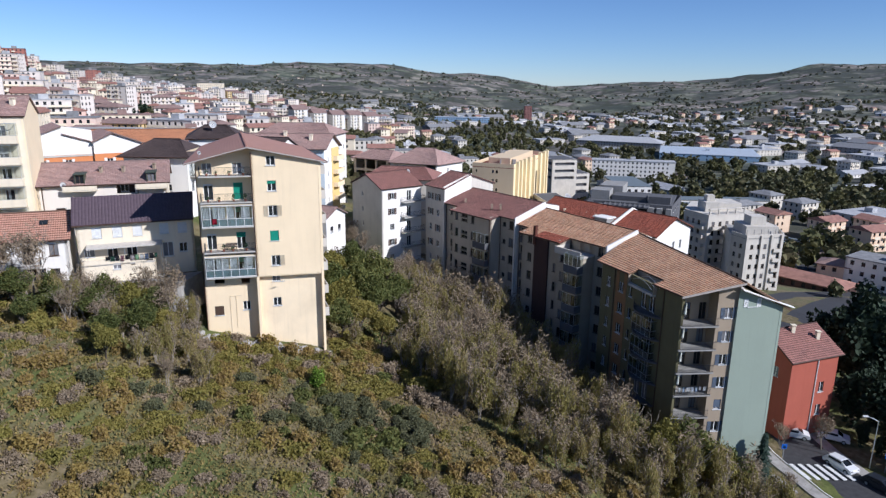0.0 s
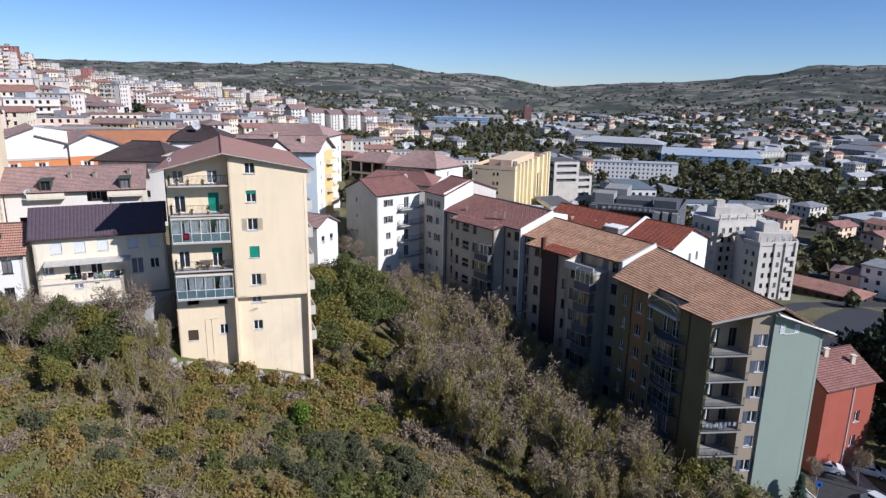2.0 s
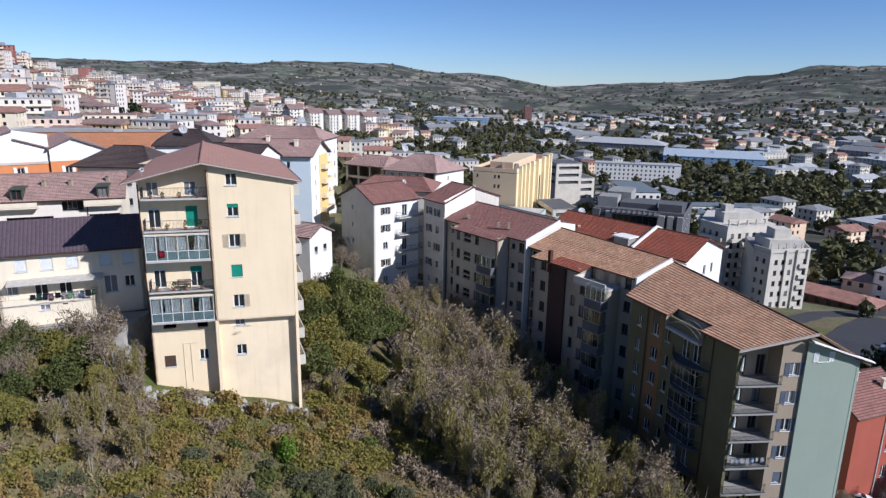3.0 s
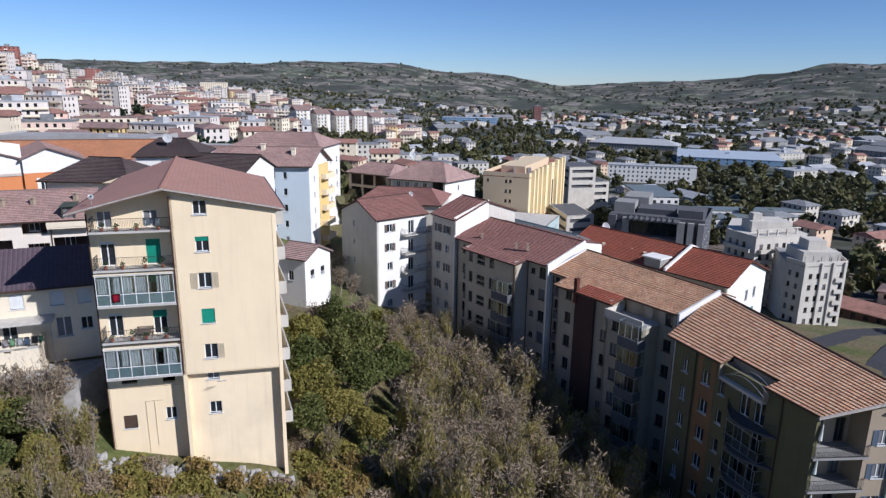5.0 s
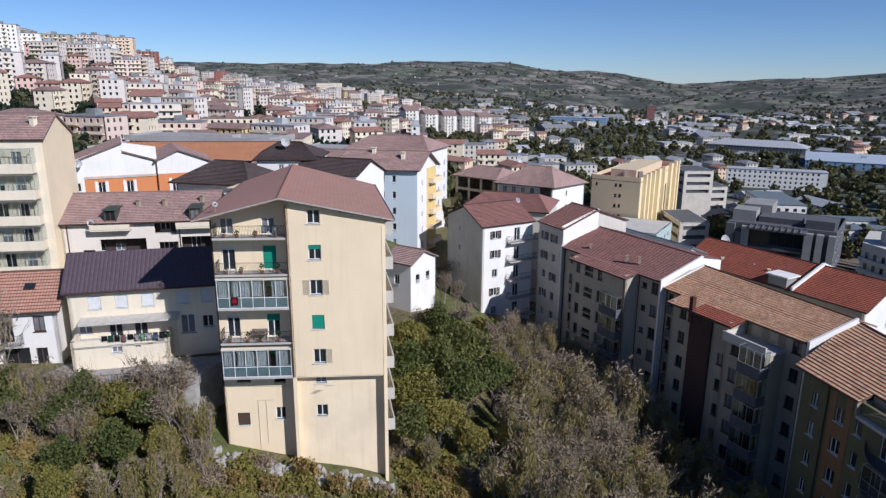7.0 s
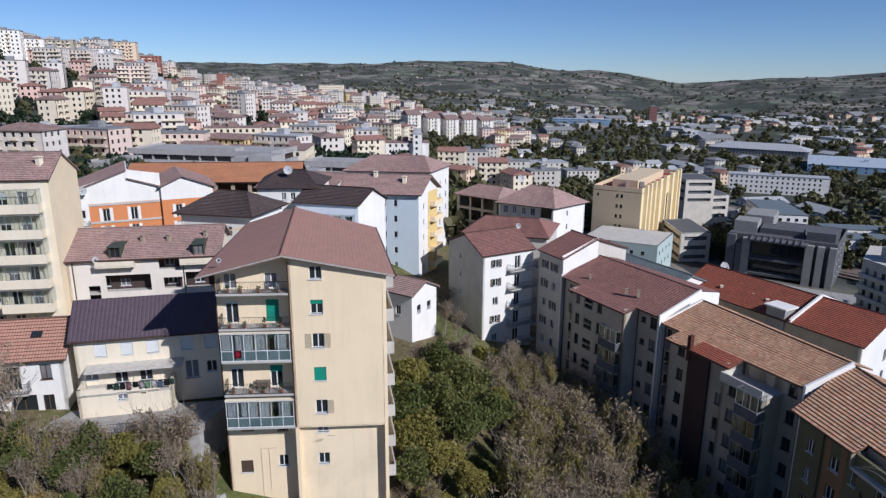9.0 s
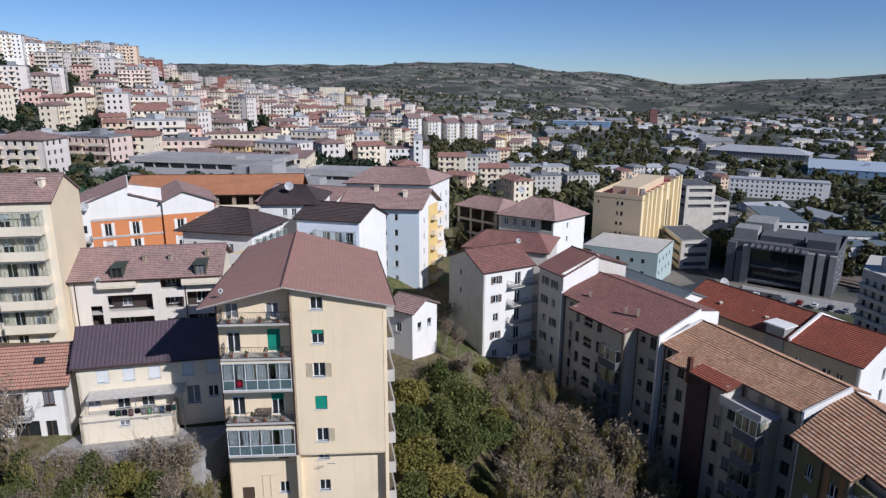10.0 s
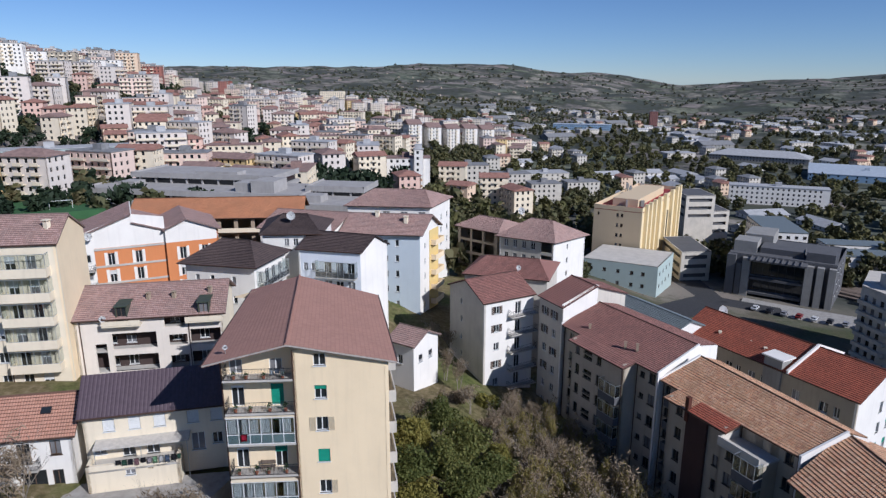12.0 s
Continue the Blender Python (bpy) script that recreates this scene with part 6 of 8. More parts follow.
    box(bm, 8, L - 10, 0.5, 0.9, -36, -16.4, fs.m(0, 0, 0))
    part("glass_front", bm, GLASS, t)
    t = thing("white_hall", (96, 330, -36), "white building with flat grey roof in the valley", "block")
    for x0, x1, y0, y1, z1 in ((84, 100, 316, 352, -14.5), (108, 150, 330, 345, -27), (120, 176, 352, 364, -27), (128, 148, 300, 318, -31)):
        pp = [(x0, y0), (x1, y0), (x1, y1), (x0, y1)]
        for k in range(4):
            sd = Side(pp[k], pp[(k + 1) % 4])
            nn = int(sd.len / 3.2)
            opened(t, sd, -45, z1, WHITE, grid([1.0 + 3.2 * i for i in range(nn)], [z1 - 2.6, z1 - 5.8], 1.4, 1.2), frame_mat=W_BROWN)
        bm = bmesh.new()
        prism(bm, pp, z1 - 0.3, z1 + 0.15)
        part("roof", bm, GREYROOF, t)

    # long brown-orange range with balconies, and the concrete school behind
    t = thing("orange_roof_range", (-80, 165, 0), "long range with orange tiled roof and shaded balconies beneath", "apartment range")
    A, B = (-92, 148), (-57.5, 158.5)
    fs = Side(A, B)
    v = Vector((-fs.u.y, fs.u.x))
    C, D = Vector(B) + v * 13, Vector(A) + v * 13
    opened(t, fs, -2, 18.4, TAN, [(1 + 3.6 * i, z, 2.8, 2.2, "hole") for i in range(9) for z in (15.6, 12.2, 8.8)])
    for p, q in ((B, C), (C, D), (D, A)):
        wall(t, Side(p, q), -2, 18.4, TAN)
    for z in (15.3, 11.9, 8.5):
        balcony(t, fs, 0.5, fs.len, z, 1.2, "solid", 0.8, PALE)
    roofed(t, A, B, C, D, 18.6, 21.6, T_ORANGE, 0.8, tiles=False)
    t = thing("school", (-90, 230, 0), "long flat-roofed grey concrete school with dark ribbon windows", "school")
    SCHOOLCON = plaster("weathered_grey_concrete", (0.40, 0.38, 0.36), 0.7, 0.6)
    for x0, x1, y0, y1, z1 in ((-160, -82, 214, 240, 12.2), (-134, -88, 205, 216, 9.0), (-90, -60, 206, 226, 11.0), (-152, -98, 230, 252, 15.4), (-84, -64, 224, 240, 13.6)):
        for z in np.arange(z1, -8, -3.4):
            bm = bmesh.new()
            box(bm, x0, x1, y0, y1, z - 1.3, z)
            part("floor_band", bm, SCHOOLCON, t)
        for p, q in (((x0, y0), (x1, y0)), ((x1, y0), (x1, y1)), ((x0, y1), (x0, y0))):
            bm = bmesh.new()
            sd = Side(p, q)
            box(bm, 0.02, sd.len - 0.02, 0.02, 0.4, z1, z1 + 0.55, sd.m(0, 0, 0))
            part("roof_parapet", bm, SCHOOLCON, t)
        bm = bmesh.new()
        box(bm, x0 + 1.2, x1 - 1.2, y0 + 1.2, y1 - 1.2, -8, z1 - 0.3)
        part("ribbon_window", bm, GLASS, t)
        n = int((x1 - x0) / 6)
        for i in range(n):
            bm = bmesh.new()
            box(bm, x0 + 3 + 6 * i, x0 + 3.5 + 6 * i, y0 + 0.5, y0 + 1.2, -8, z1 - 1.3)
            part("concrete_pier", bm, SCHOOLCON, t)
    for x0, x1, y0, y1, z0, z1 in ((-106, -101, 219, 226, 12.2, 15.2), (-128, -112, 232, 238, 15.4, 16.6), (-100, -92, 218, 228, 12.2, 16.0), (-148, -142, 218, 224, 12.2, 14.4), (-80, -74, 212, 218, 11, 13)):
        bm = bmesh.new()
        box(bm, x0, x1, y0, y1, z0, z1)
        part("roof_hut", bm, SCHOOLCON, t)


middle_houses()

# ---------------------------------------------------------------- the town on the slope and the valley


def block_proto(name, label, w, d, floors, mat, roof, flat=False, seed=0, balc=True, gap=3.0, cat="apartment block"):
    """A far house of the town: walls with real openings, panes behind them, roof, balcony slabs."""
    t = thing(name, (0, 0, 0), label, cat, "houses of the town")
    r = random.Random(seed)
    h = floors * 3.1
    A, B, C, D = (-w / 2, -d / 2), (w / 2, -d / 2), (w / 2, d / 2), (-w / 2, d / 2)
    V = []
    zs = [0.9 + 3.1 * k for k in range(floors)]
    sides = [Side(A, B), Side(B, C), Side(C, D), Side(D, A)]
    for k, sd in enumerate(sides):
        n = int((sd.len - 1.5) / gap)
        ws = [(1.0 + gap * i + 0.4, z, 1.2, 1.5) for i in range(n) for z in zs] if k != 2 else []
        wall(t, sd, -14, h, mat, [(q[0], q[0] + q[2], q[1], q[1] + q[3]) for q in ws], thick=0.35)
    bm = bmesh.new()
    box(bm, -w / 2 + 0.3, w / 2 - 0.3, -d / 2 + 0.3, d / 2 - 0.3, -1, h - 0.3)
    part("window_panes", bm, GLASS, t)
    if balc:
        bm = bmesh.new()
        for z in zs[1:]:
            if balc == "long":
                # continuous balconies with a dividing gap at the stairs
                for a, b in ((-w / 2 + 0.4, -1.4), (1.4, w / 2 - 0.4)):
                    box(bm, a, b, -d / 2 - 1.4, -d / 2, z - 1.0, z - 0.8)
                    box(bm, a, b, -d / 2 - 1.4, -d / 2 - 1.28, z - 0.8, z - 0.05)
                continue
            for i in range(0, max(1, int((w - 3) / gap)), 2):
                s = -w / 2 + 1.0 + gap * i
                box(bm, s, s + gap * 0.95, -d / 2 - 1.2, -d / 2, z - 1.0, z - 0.8)
                box(bm, s, s + gap * 0.95, -d / 2 - 1.2, -d / 2 - 1.1, z - 0.8, z + 0.1)
        tagged(part("balcony", bm, PALE, t), kind="stuff")
    if flat:
        bm = bmesh.new()
        box(bm, -w / 2 - 0.3, w / 2 + 0.3, -d / 2 - 0.3, d / 2 + 0.3, h, h + 0.35)
        box(bm, -2, 2, -1.5, 2.5, h + 0.35, h + 2.6)
        part("roof", bm, roof, t)
    else:
        bm = bmesh.new()
        o = 0.6
        hp = min(w, d) * (0.5 if seed % 2 else 0.0)
        zr = h + d * 0.17
        a, b, c, e = (-w / 2 - o, -d / 2 - o, h), (w / 2 + o, -d / 2 - o, h), (w / 2 + o, d / 2 + o, h), (-w / 2 - o, d / 2 + o, h)
        m0, m1 = (-w / 2 - o + hp, 0, zr), (w / 2 + o - hp, 0, zr)
        vs = [bm.verts.new(p) for p in (a, b, c, e, m0, m1)]
        lo = [bm.verts.new((p[0], p[1], h - 0.25)) for p in (a, b, c, e)]
        for f in ((0, 1, 5, 4), (2, 3, 4, 5), (1, 2, 5), (3, 0, 4)):
            bm.faces.new([vs[i] for i in f])
        for i in range(4):
            bm.faces.new((lo[i], lo[(i + 1) % 4], vs[(i + 1) % 4], vs[i]))
        bm.faces.new(lo[::-1])
        part("roof", bm, roof, t)
    return t


FARROOF = [plain("far_red_tiles", (0.36, 0.19, 0.145), 0.9, 0, 0.4, 0.6), plain("far_brown_tiles", (0.31, 0.21, 0.18), 0.9, 0, 0.4, 0.6), plain("far_grey_roof", (0.27, 0.27, 0.27), 0.9, 0, 0.4, 0.6), plain("far_pale_roof", (0.45, 0.45, 0.45), 0.8, 0, 0.3, 0.5)]
PINK = plaster("pink_render", (0.72, 0.50, 0.41), 0.8, 0.35)
YELL = plaster("yellow_render", (0.66, 0.49, 0.24), 0.8, 0.35)
PEACH = plaster("peach_render", (0.74, 0.56, 0.40), 0.8, 0.35)
TOWNWHITE = plaster("warm_white_town_render", (0.70, 0.63, 0.56), 0.78, 0.4)
PROTO = [
    block_proto("town_house", "white rendered apartment block with brown tiled roof", 18, 12, 5, TOWNWHITE, FARROOF[1], seed=1),
    block_proto("town_house", "cream rendered apartment block with red tiled roof", 15, 11, 5, PALE, FARROOF[0], seed=2),
    block_proto("town_house", "pink rendered apartment block with red tiled roof", 14, 11, 4, PINK, FARROOF[0], seed=3),
    block_proto("town_house", "peach rendered house with red tiled roof", 12, 10, 3, PEACH, FARROOF[0], seed=4),
    block_proto("town_house", "tall white apartment block with flat roof", 16, 13, 7, TOWNWHITE, FARROOF[2], True, 5),
    block_proto("town_house", "yellow rendered apartment block with brown roof", 17, 11, 5, YELL, FARROOF[1], seed=6),
    block_proto("town_house", "long cream apartment block with flat brown roof", 26, 11, 5, PALE, FARROOF[1], True, 7),
    block_proto("town_house", "grey concrete apartment block with flat roof", 17, 13, 7, GREYBEIGE, FARROOF[2], True, 8),
    block_proto("town_house", "brick-red apartment tower with flat roof", 13, 12, 8, plaster("dull_red_render", (0.33, 0.14, 0.11), 0.8, 0.3), FARROOF[2], True, 9),
    block_proto("town_house", "cream rendered house with brown tiled roof", 13, 10, 4, PALE, FARROOF[1], seed=10),
    block_proto("valley_shed", "white industrial shed with pale flat roof", 34, 20, 2, OFFWHITE, FARROOF[3], True, 11, False, 4.5, "industrial shed"),
    block_proto("valley_shed", "grey industrial shed with sheet roof", 44, 26, 2, GREYCON, FARROOF[2], False, 12, False, 5, "industrial shed"),
    block_proto("valley_house", "off-white valley house with grey roof", 14, 11, 3, OFFWHITE, FARROOF[2], False, 13, True),
    block_proto("town_house", "white apartment block with long balconies and flat roof", 22, 12, 6, TOWNWHITE, FARROOF[3], True, 14, "long"),
    block_proto("town_house", "pale pink apartment block with long balconies and flat roof", 20, 12, 5, plaster("pale_pink_render", (0.72, 0.56, 0.47), 0.8, 0.35), FARROOF[2], True, 15, "long"),
    block_proto("valley_shed", "low white workshop with a pale sheet roof", 26, 15, 1, WHITE, FARROOF[3], False, 16, False, 4.5, "industrial shed"),
]
TOWN_KINDS = (0, 1, 2, 3, 4, 5, 6, 7, 8, 9, 13, 14)


def polar(az, r):
    return 0.5 + r * math.sin(radians(az)), 26 + r * math.cos(radians(az))


PLACED = []


def free_spot(x, y, rad):
    for px, py, pr in PLACED:
        if abs(px - x) < rad + pr and abs(py - y) < rad + pr and math.hypot(px - x, py - y) < rad + pr:
            return False
    PLACED.append((x, y, rad))
    return True


def near_built(x, y):
    return (-165 < x < -40 and y < 262) or (-60 < x < 125 and y < 385 and not (-60 < x < 0 and y > 215)) or math.hypot(x, y - 26) < 200


def merged(proto):
    """The vertices, faces and materials of a proto's parts, for joined copies."""
    V, F, M = [], [], []
    for o in proto.children_recursive:
        k = len(V)
        V += [tuple(o.location + v.co) for v in o.data.vertices]
        F += [tuple(k + i for i in p.vertices) for p in o.data.polygons]
        M += [o.data.materials[p.material_index] for p in o.data.polygons]
    return np.array(V), F, M


def joined(name, label, cat, spots):
    """One object out of many far copies. spots: (proto, pose)."""
    cache, mats, V, F, MI, n = {}, [], [], [], [], 0
    for pr, m in spots:
        if pr.name not in cache:
            cache[pr.name] = merged(pr)
        v, f, ms = cache[pr.name]
        a = np.array(m)
        V.append(v @ a[:3, :3].T + a[:3, 3])
        F += [tuple(n + i for i in q) for q in f]
        for mm in ms:
            if mm not in mats:
                mats.append(mm)
        MI += [mats.index(mm) for mm in ms]
        n += len(v)
    me = raw_mesh(name, np.vstack(V).tolist(), F, mats)
    me.polygons.foreach_set("material_index", MI)
    return tagged(new(name, me), label, cat, kind="stuff")


def landmark(name, label, cat, w, d, floors, mat, roof, flat, x, y, rot, dz=0.0, seed=1, balc=False, gap=3.2):
    t = block_proto(name, label, w, d, floors, mat, roof, flat, seed, balc, gap, cat)
    t.location, t.rotation_euler = (x, y, ground_z(x, y) + dz), (0, 0, radians(rot))
    del t["group"]
    free_spot(x, y, max(w, d) * 0.55)
    return t


def landmarks():
    blue = plaster("blue_sheet_wall", (0.24, 0.35, 0.48), 0.85, 0.3)
    bluer = plain("pale_blue_sheet_roof", (0.46, 0.51, 0.56), 0.6, 0, 0.25, 0.3)
    landmark("sports_hall", "long white and green sports hall with dark ribbon windows", "sports hall", 62, 14, 2, TEAL, FARROOF[3], True, -218, 268, 42, 3)
    landmark("slab_block", "long cream apartment slab above the town", "apartment block", 44, 14, 8, PALE, FARROOF[2], True, -418, 1145, 18)
    landmark("white_block", "white apartment block with a blank stair tower", "apartment block", 26, 13, 5, WHITE, FARROOF[1], True, -88, 372, 15, 1)
    landmark("stair_tower", "tall blank white rendered stair tower", "tower", 5, 6, 7, WHITE, FARROOF[3], True, -80, 368, 15, 1)
    for i in range(5):
        landmark("gabled_block", "white apartment block with pink-brown saddle roof", "apartment block", 13, 24, 8, WHITE, FARROOF[1], False, -150 + 15 * i, 640 + 18 * i, 28, -4, 2, True)
    landmark("blue_factory", "long low blue and white factory in the valley", "factory", 100, 24, 3, blue, bluer, True, 17, 1222, -5)
    landmark("red_tower", "slim red and white tower in the valley", "tower", 15, 14, 10, plaster("tower_red_render", (0.24, 0.12, 0.105), 0.8, 0.3), FARROOF[2], True, 153, 1361, 0)
    landmark("blue_shed", "huge blue-walled factory shed with a pale ribbed roof", "factory", 92, 84, 2, blue, bluer, True, 262, 672, -18, 0, 1, False, 7)
    landmark("long_hall", "long grey vaulted hall in the valley", "factory", 100, 34, 2, GREYCON, FARROOF[3], False, 205, 800, -24)
    landmark("white_orange_school", "long white school with orange stair panels", "school", 62, 13, 4, WHITE, FARROOF[3], True, 142, 508, -12)
    for x, y, w, fl in ((-16, 446, 20, 4), (-40, 470, 26, 3), (8, 500, 24, 3), (-62, 425, 24, 4)):
        landmark("valley_block", "pale block with grey roof among trees", "block", w, 14, fl, OFFWHITE, FARROOF[2], True, x, y, 20)
    for az, r, w, fl, mt in ((-46.2, 640, 44, 5, PALE), (-43.8, 650, 24, 6, WHITE), (-42.2, 660, 20, 5, WHITE), (-40.6, 660, 26, 6, GREYBEIGE), (-38.8, 680, 30, 4, WHITE), (-37.4, 690, 22, 4, WHITE), (-36.1, 720, 20, 7, PEACH), (-34.4, 740, 18, 6, plaster("dull_red_render", (0.33, 0.14, 0.11)))):
        x, y = polar(az, r)
        landmark("hilltop_block", "large pale apartment block on the hilltop", "apartment block", w, 15, fl, mt, FARROOF[2], True, x, y, -az * 0.8, 2, 2, True)
    landmark("goods_shed", "long railway shed with a dark red tiled roof", "shed", 26, 11, 1, MAROON, FARROOF[0], False, 116, 200, -52)
    landmark("station_house", "small pink house with brown roof beside the railway", "house", 10, 9, 2, PEACH, FARROOF[1], False, 130, 208, -40)
    landmark("office_block", "white office building with grey flat roof beside the railway", "office", 26, 12, 3, WHITE, FARROOF[2], True, 142, 196, -52)
    landmark("depot", "low grey depot hall beside the tracks", "depot", 30, 14, 1, GREYCON, FARROOF[3], False, 186, 236, -52)
    landmark("workshop", "pale workshop with grey sheet roof", "workshop", 18, 12, 2, OFFWHITE, FARROOF[2], False, 150, 172, -52)
    # the football pitch on the left
    bm = bmesh.new()
    p = [(-205, 205), (-150, 178), (-133, 192), (-186, 224)]
    slab(bm, [(x, y, 10.6) for x, y in p], 2.5)
    tagged(part("sports_pitch", bm, plain("pitch_grass", (0.05, 0.13, 0.05), 0.9, 0, 0.3, 0.3), None), "green artificial football pitch", "sports pitch", kind="structure")
    t = thing("football_goal", (-146, 190, 10.6), "white football goal frame on the pitch", "goal")
    bm = bmesh.new()
    for q, w in (((-148, 187.5), 0), ((-143.5, 191.3), 0)):
        tube(bm, (*q, 10.6), (*q, 13.0), 0.08, n=5)
    tube(bm, (-148, 187.5, 13.0), (-143.5, 191.3, 13.0), 0.08, n=5)
    part("goal_frame", bm, W_WHITE, t)


def build_town():
    r = random.Random(11)
    n, far = 0, []
    for k in range(6000):
        az = r.uniform(-56, -4)
        rr = 215 * (1250 / 215) ** r.random()
        lim = np.interp(az, [-56, -45, -35, -25, -15, -4], [1000, 950, 950, 1250, 1150, 800])
        if rr > lim:
            continue
        x, y = polar(az, rr)
        if near_built(x, y):
            continue
        # gardens and woods stay open
        if noise.noise((x * 0.012, y * 0.012, 5)) > 0.11 or (az > -20 and rr > 380 and noise.noise((x * 0.008, y * 0.008, 2)) > 0.0):
            continue
        if (az > -14 and rr < 330) or (-28 < az < -15 and 290 < rr < 345):
            continue
        i = r.choices(TOWN_KINDS, (3.2, 2.5, 3.4, 2.4, 1.6, 0.35, 2.2, 0.4, 0.15, 2, 3.4, 3.6))[0]
        if rr > 600 and az < -36:
            i = r.choice((0, 4, 6, 13, 14, 13) if rr > 720 else (0, 3, 6, 13, 14, 2, 13))
        if i in (4, 7, 8) and rr < 420:
            i = 3
        if not free_spot(x, y, 10.5 if i in (0, 4, 6, 7, 13, 14) else 8.0):
            continue
        z = ground_z(x, y)
        rot = r.choice((20, 35, -10, 10, 110, -60)) + r.uniform(-8, 8)
        far.append((math.hypot(x, y), PROTO[i], pose(x, y, z - 0.5, 0, 0, rot)))
        n += 1
        if n > 450:
            break
    far.sort(key=lambda q: q[0])
    for _, pr, m in far[:205]:
        copy_thing(pr, m)
    joined("far_town", "dense pale apartment houses of the far town slope", "town", [(pr, m) for _, pr, m in far[205:]])


def build_valley():
    r = random.Random(21)
    far = []
    for k in range(3600):
        az = r.uniform(-8, 37)
        rr = 240 * (1900 / 240) ** r.random()
        x, y = polar(az, rr)
        if near_built(x, y) or (az < 4 and rr < 520) or (az > 22 and rr < 290):
            continue
        # the river's belt of trees stays open
        if abs(rr - np.interp(az, [-8, 9, 12, 23, 37], [900, 860, 690, 480, 420])) < 55 or noise.noise((x * 0.007, y * 0.007, 15)) > 0.1:
            continue
        i = r.choice((10, 11, 15, 15)) if r.random() < 0.66 else r.choice((12, 3, 15))
        if not free_spot(x, y, 26 if i == 11 else 20 if i == 10 else 15 if i == 15 else 10):
            continue
        far.append((math.hypot(x, y), PROTO[i], pose(x, y, ground_z(x, y) - 0.3, 0, 0, r.choice((25, -65)) + r.uniform(-6, 6))))
        if len(far) > 260:
            break
    far.sort(key=lambda q: q[0])
    for _, pr, m in far[:100]:
        copy_thing(pr, m)
    joined("far_valley_buildings", "distant white sheds and houses of the valley floor", "buildings", [(pr, m) for _, pr, m in far[100:]])


def far_villages():
    """Scattered farm houses on the hills, too many and small to count."""
    r = random.Random(33)
    V, F, M = [], [], []
    for k in range(1000):
        az, rr = r.uniform(-52, 38), 1250 + 2100 * r.random() ** 1.7
        x, y = polar(az, rr)
        if noise.noise((x * 0.0045, y * 0.0045, 8)) < 0.12 and r.random() < 0.93:
            continue
        z, a = ground_z(x, y) - 1, r.uniform(0, math.pi)
        w, d, h = r.uniform(5, 13), r.uniform(4, 8), r.uniform(3, 6)
        c, s = math.cos(a), math.sin(a)
        k0 = len(V)
        for zz in (0, h):
            for px, py in ((-w / 2, -d / 2), (w / 2, -d / 2), (w / 2, d / 2), (-w / 2, d / 2)):
                V.append((x + px * c - py * s, y + px * s + py * c, z + zz))
        for px in (-w / 2, w / 2):
            V.append((x + px * c, y + px * s, z + h + d * 0.2))
        F += [(k0, k0 + 1, k0 + 5, k0 + 4), (k0 + 1, k0 + 2, k0 + 6, k0 + 9, k0 + 5), (k0 + 2, k0 + 3, k0 + 7, k0 + 6), (k0 + 3, k0, k0 + 4, k0 + 8, k0 + 7), (k0 + 4, k0 + 5, k0 + 9, k0 + 8), (k0 + 6, k0 + 7, k0 + 8, k0 + 9)]
        M += [0, 0, 0, 0, 1, 1]
    me = raw_mesh("farmhouses", V, F, [GREYBEIGE, FARROOF[1]])
    me.polygons.foreach_set("material_index", M)
    tagged(new("farmhouses", me), "scattered pale farmhouses on distant hillsides", "farmhouses", kind="stuff")


landmarks()
build_town()
build_valley()
far_villages()
for p in PROTO:
    for o in (*p.children_recursive, p):
        bpy.data.objects.remove(o)

# ---------------------------------------------------------------- plants
F_GREEN = foliage("green_leaves", [(0.08, 0.10, 0.028), (0.125, 0.14, 0.04), (0.19, 0.185, 0.055)])
F_DARK = foliage("dark_evergreen", [(0.014, 0.025, 0.014), (0.025, 0.04, 0.02), (0.04, 0.058, 0.03)], 0.1)
F_OLIVE = foliage("olive_leaves", [(0.17, 0.16, 0.04), (0.235, 0.21, 0.05), (0.31, 0.25, 0.07)])
F_OCHRE = foliage("ochre_leaves", [(0.25, 0.185, 0.055), (0.33, 0.245, 0.07), (0.30, 0.205, 0.095)])
F_BROWN = foliage("brown_twigs", [(0.17, 0.13, 0.085), (0.24, 0.185, 0.12), (0.31, 0.24, 0.165)], 0.1)
F_BRIGHT = foliage("bright_green_leaves", [(0.12, 0.20, 0.02), (0.20, 0.28, 0.05)])
F_THICKET = foliage("thin_autumn_leaves", [(0.24, 0.215, 0.065), (0.32, 0.28, 0.095), (0.40, 0.32, 0.14)], 0.5)
F_BROOM = foliage("dark_broom_leaves", [(0.085, 0.095, 0.05), (0.115, 0.12, 0.06), (0.15, 0.145, 0.07)], 0.25)
TWIG = plain("grey_twigs", (0.33, 0.285, 0.23), 0.9, 0, 0.4, 5)
P_GREY = foliage("far_grey_green", [(0.06, 0.068, 0.03), (0.10, 0.10, 0.045), (0.14, 0.115, 0.055)], 0.15)


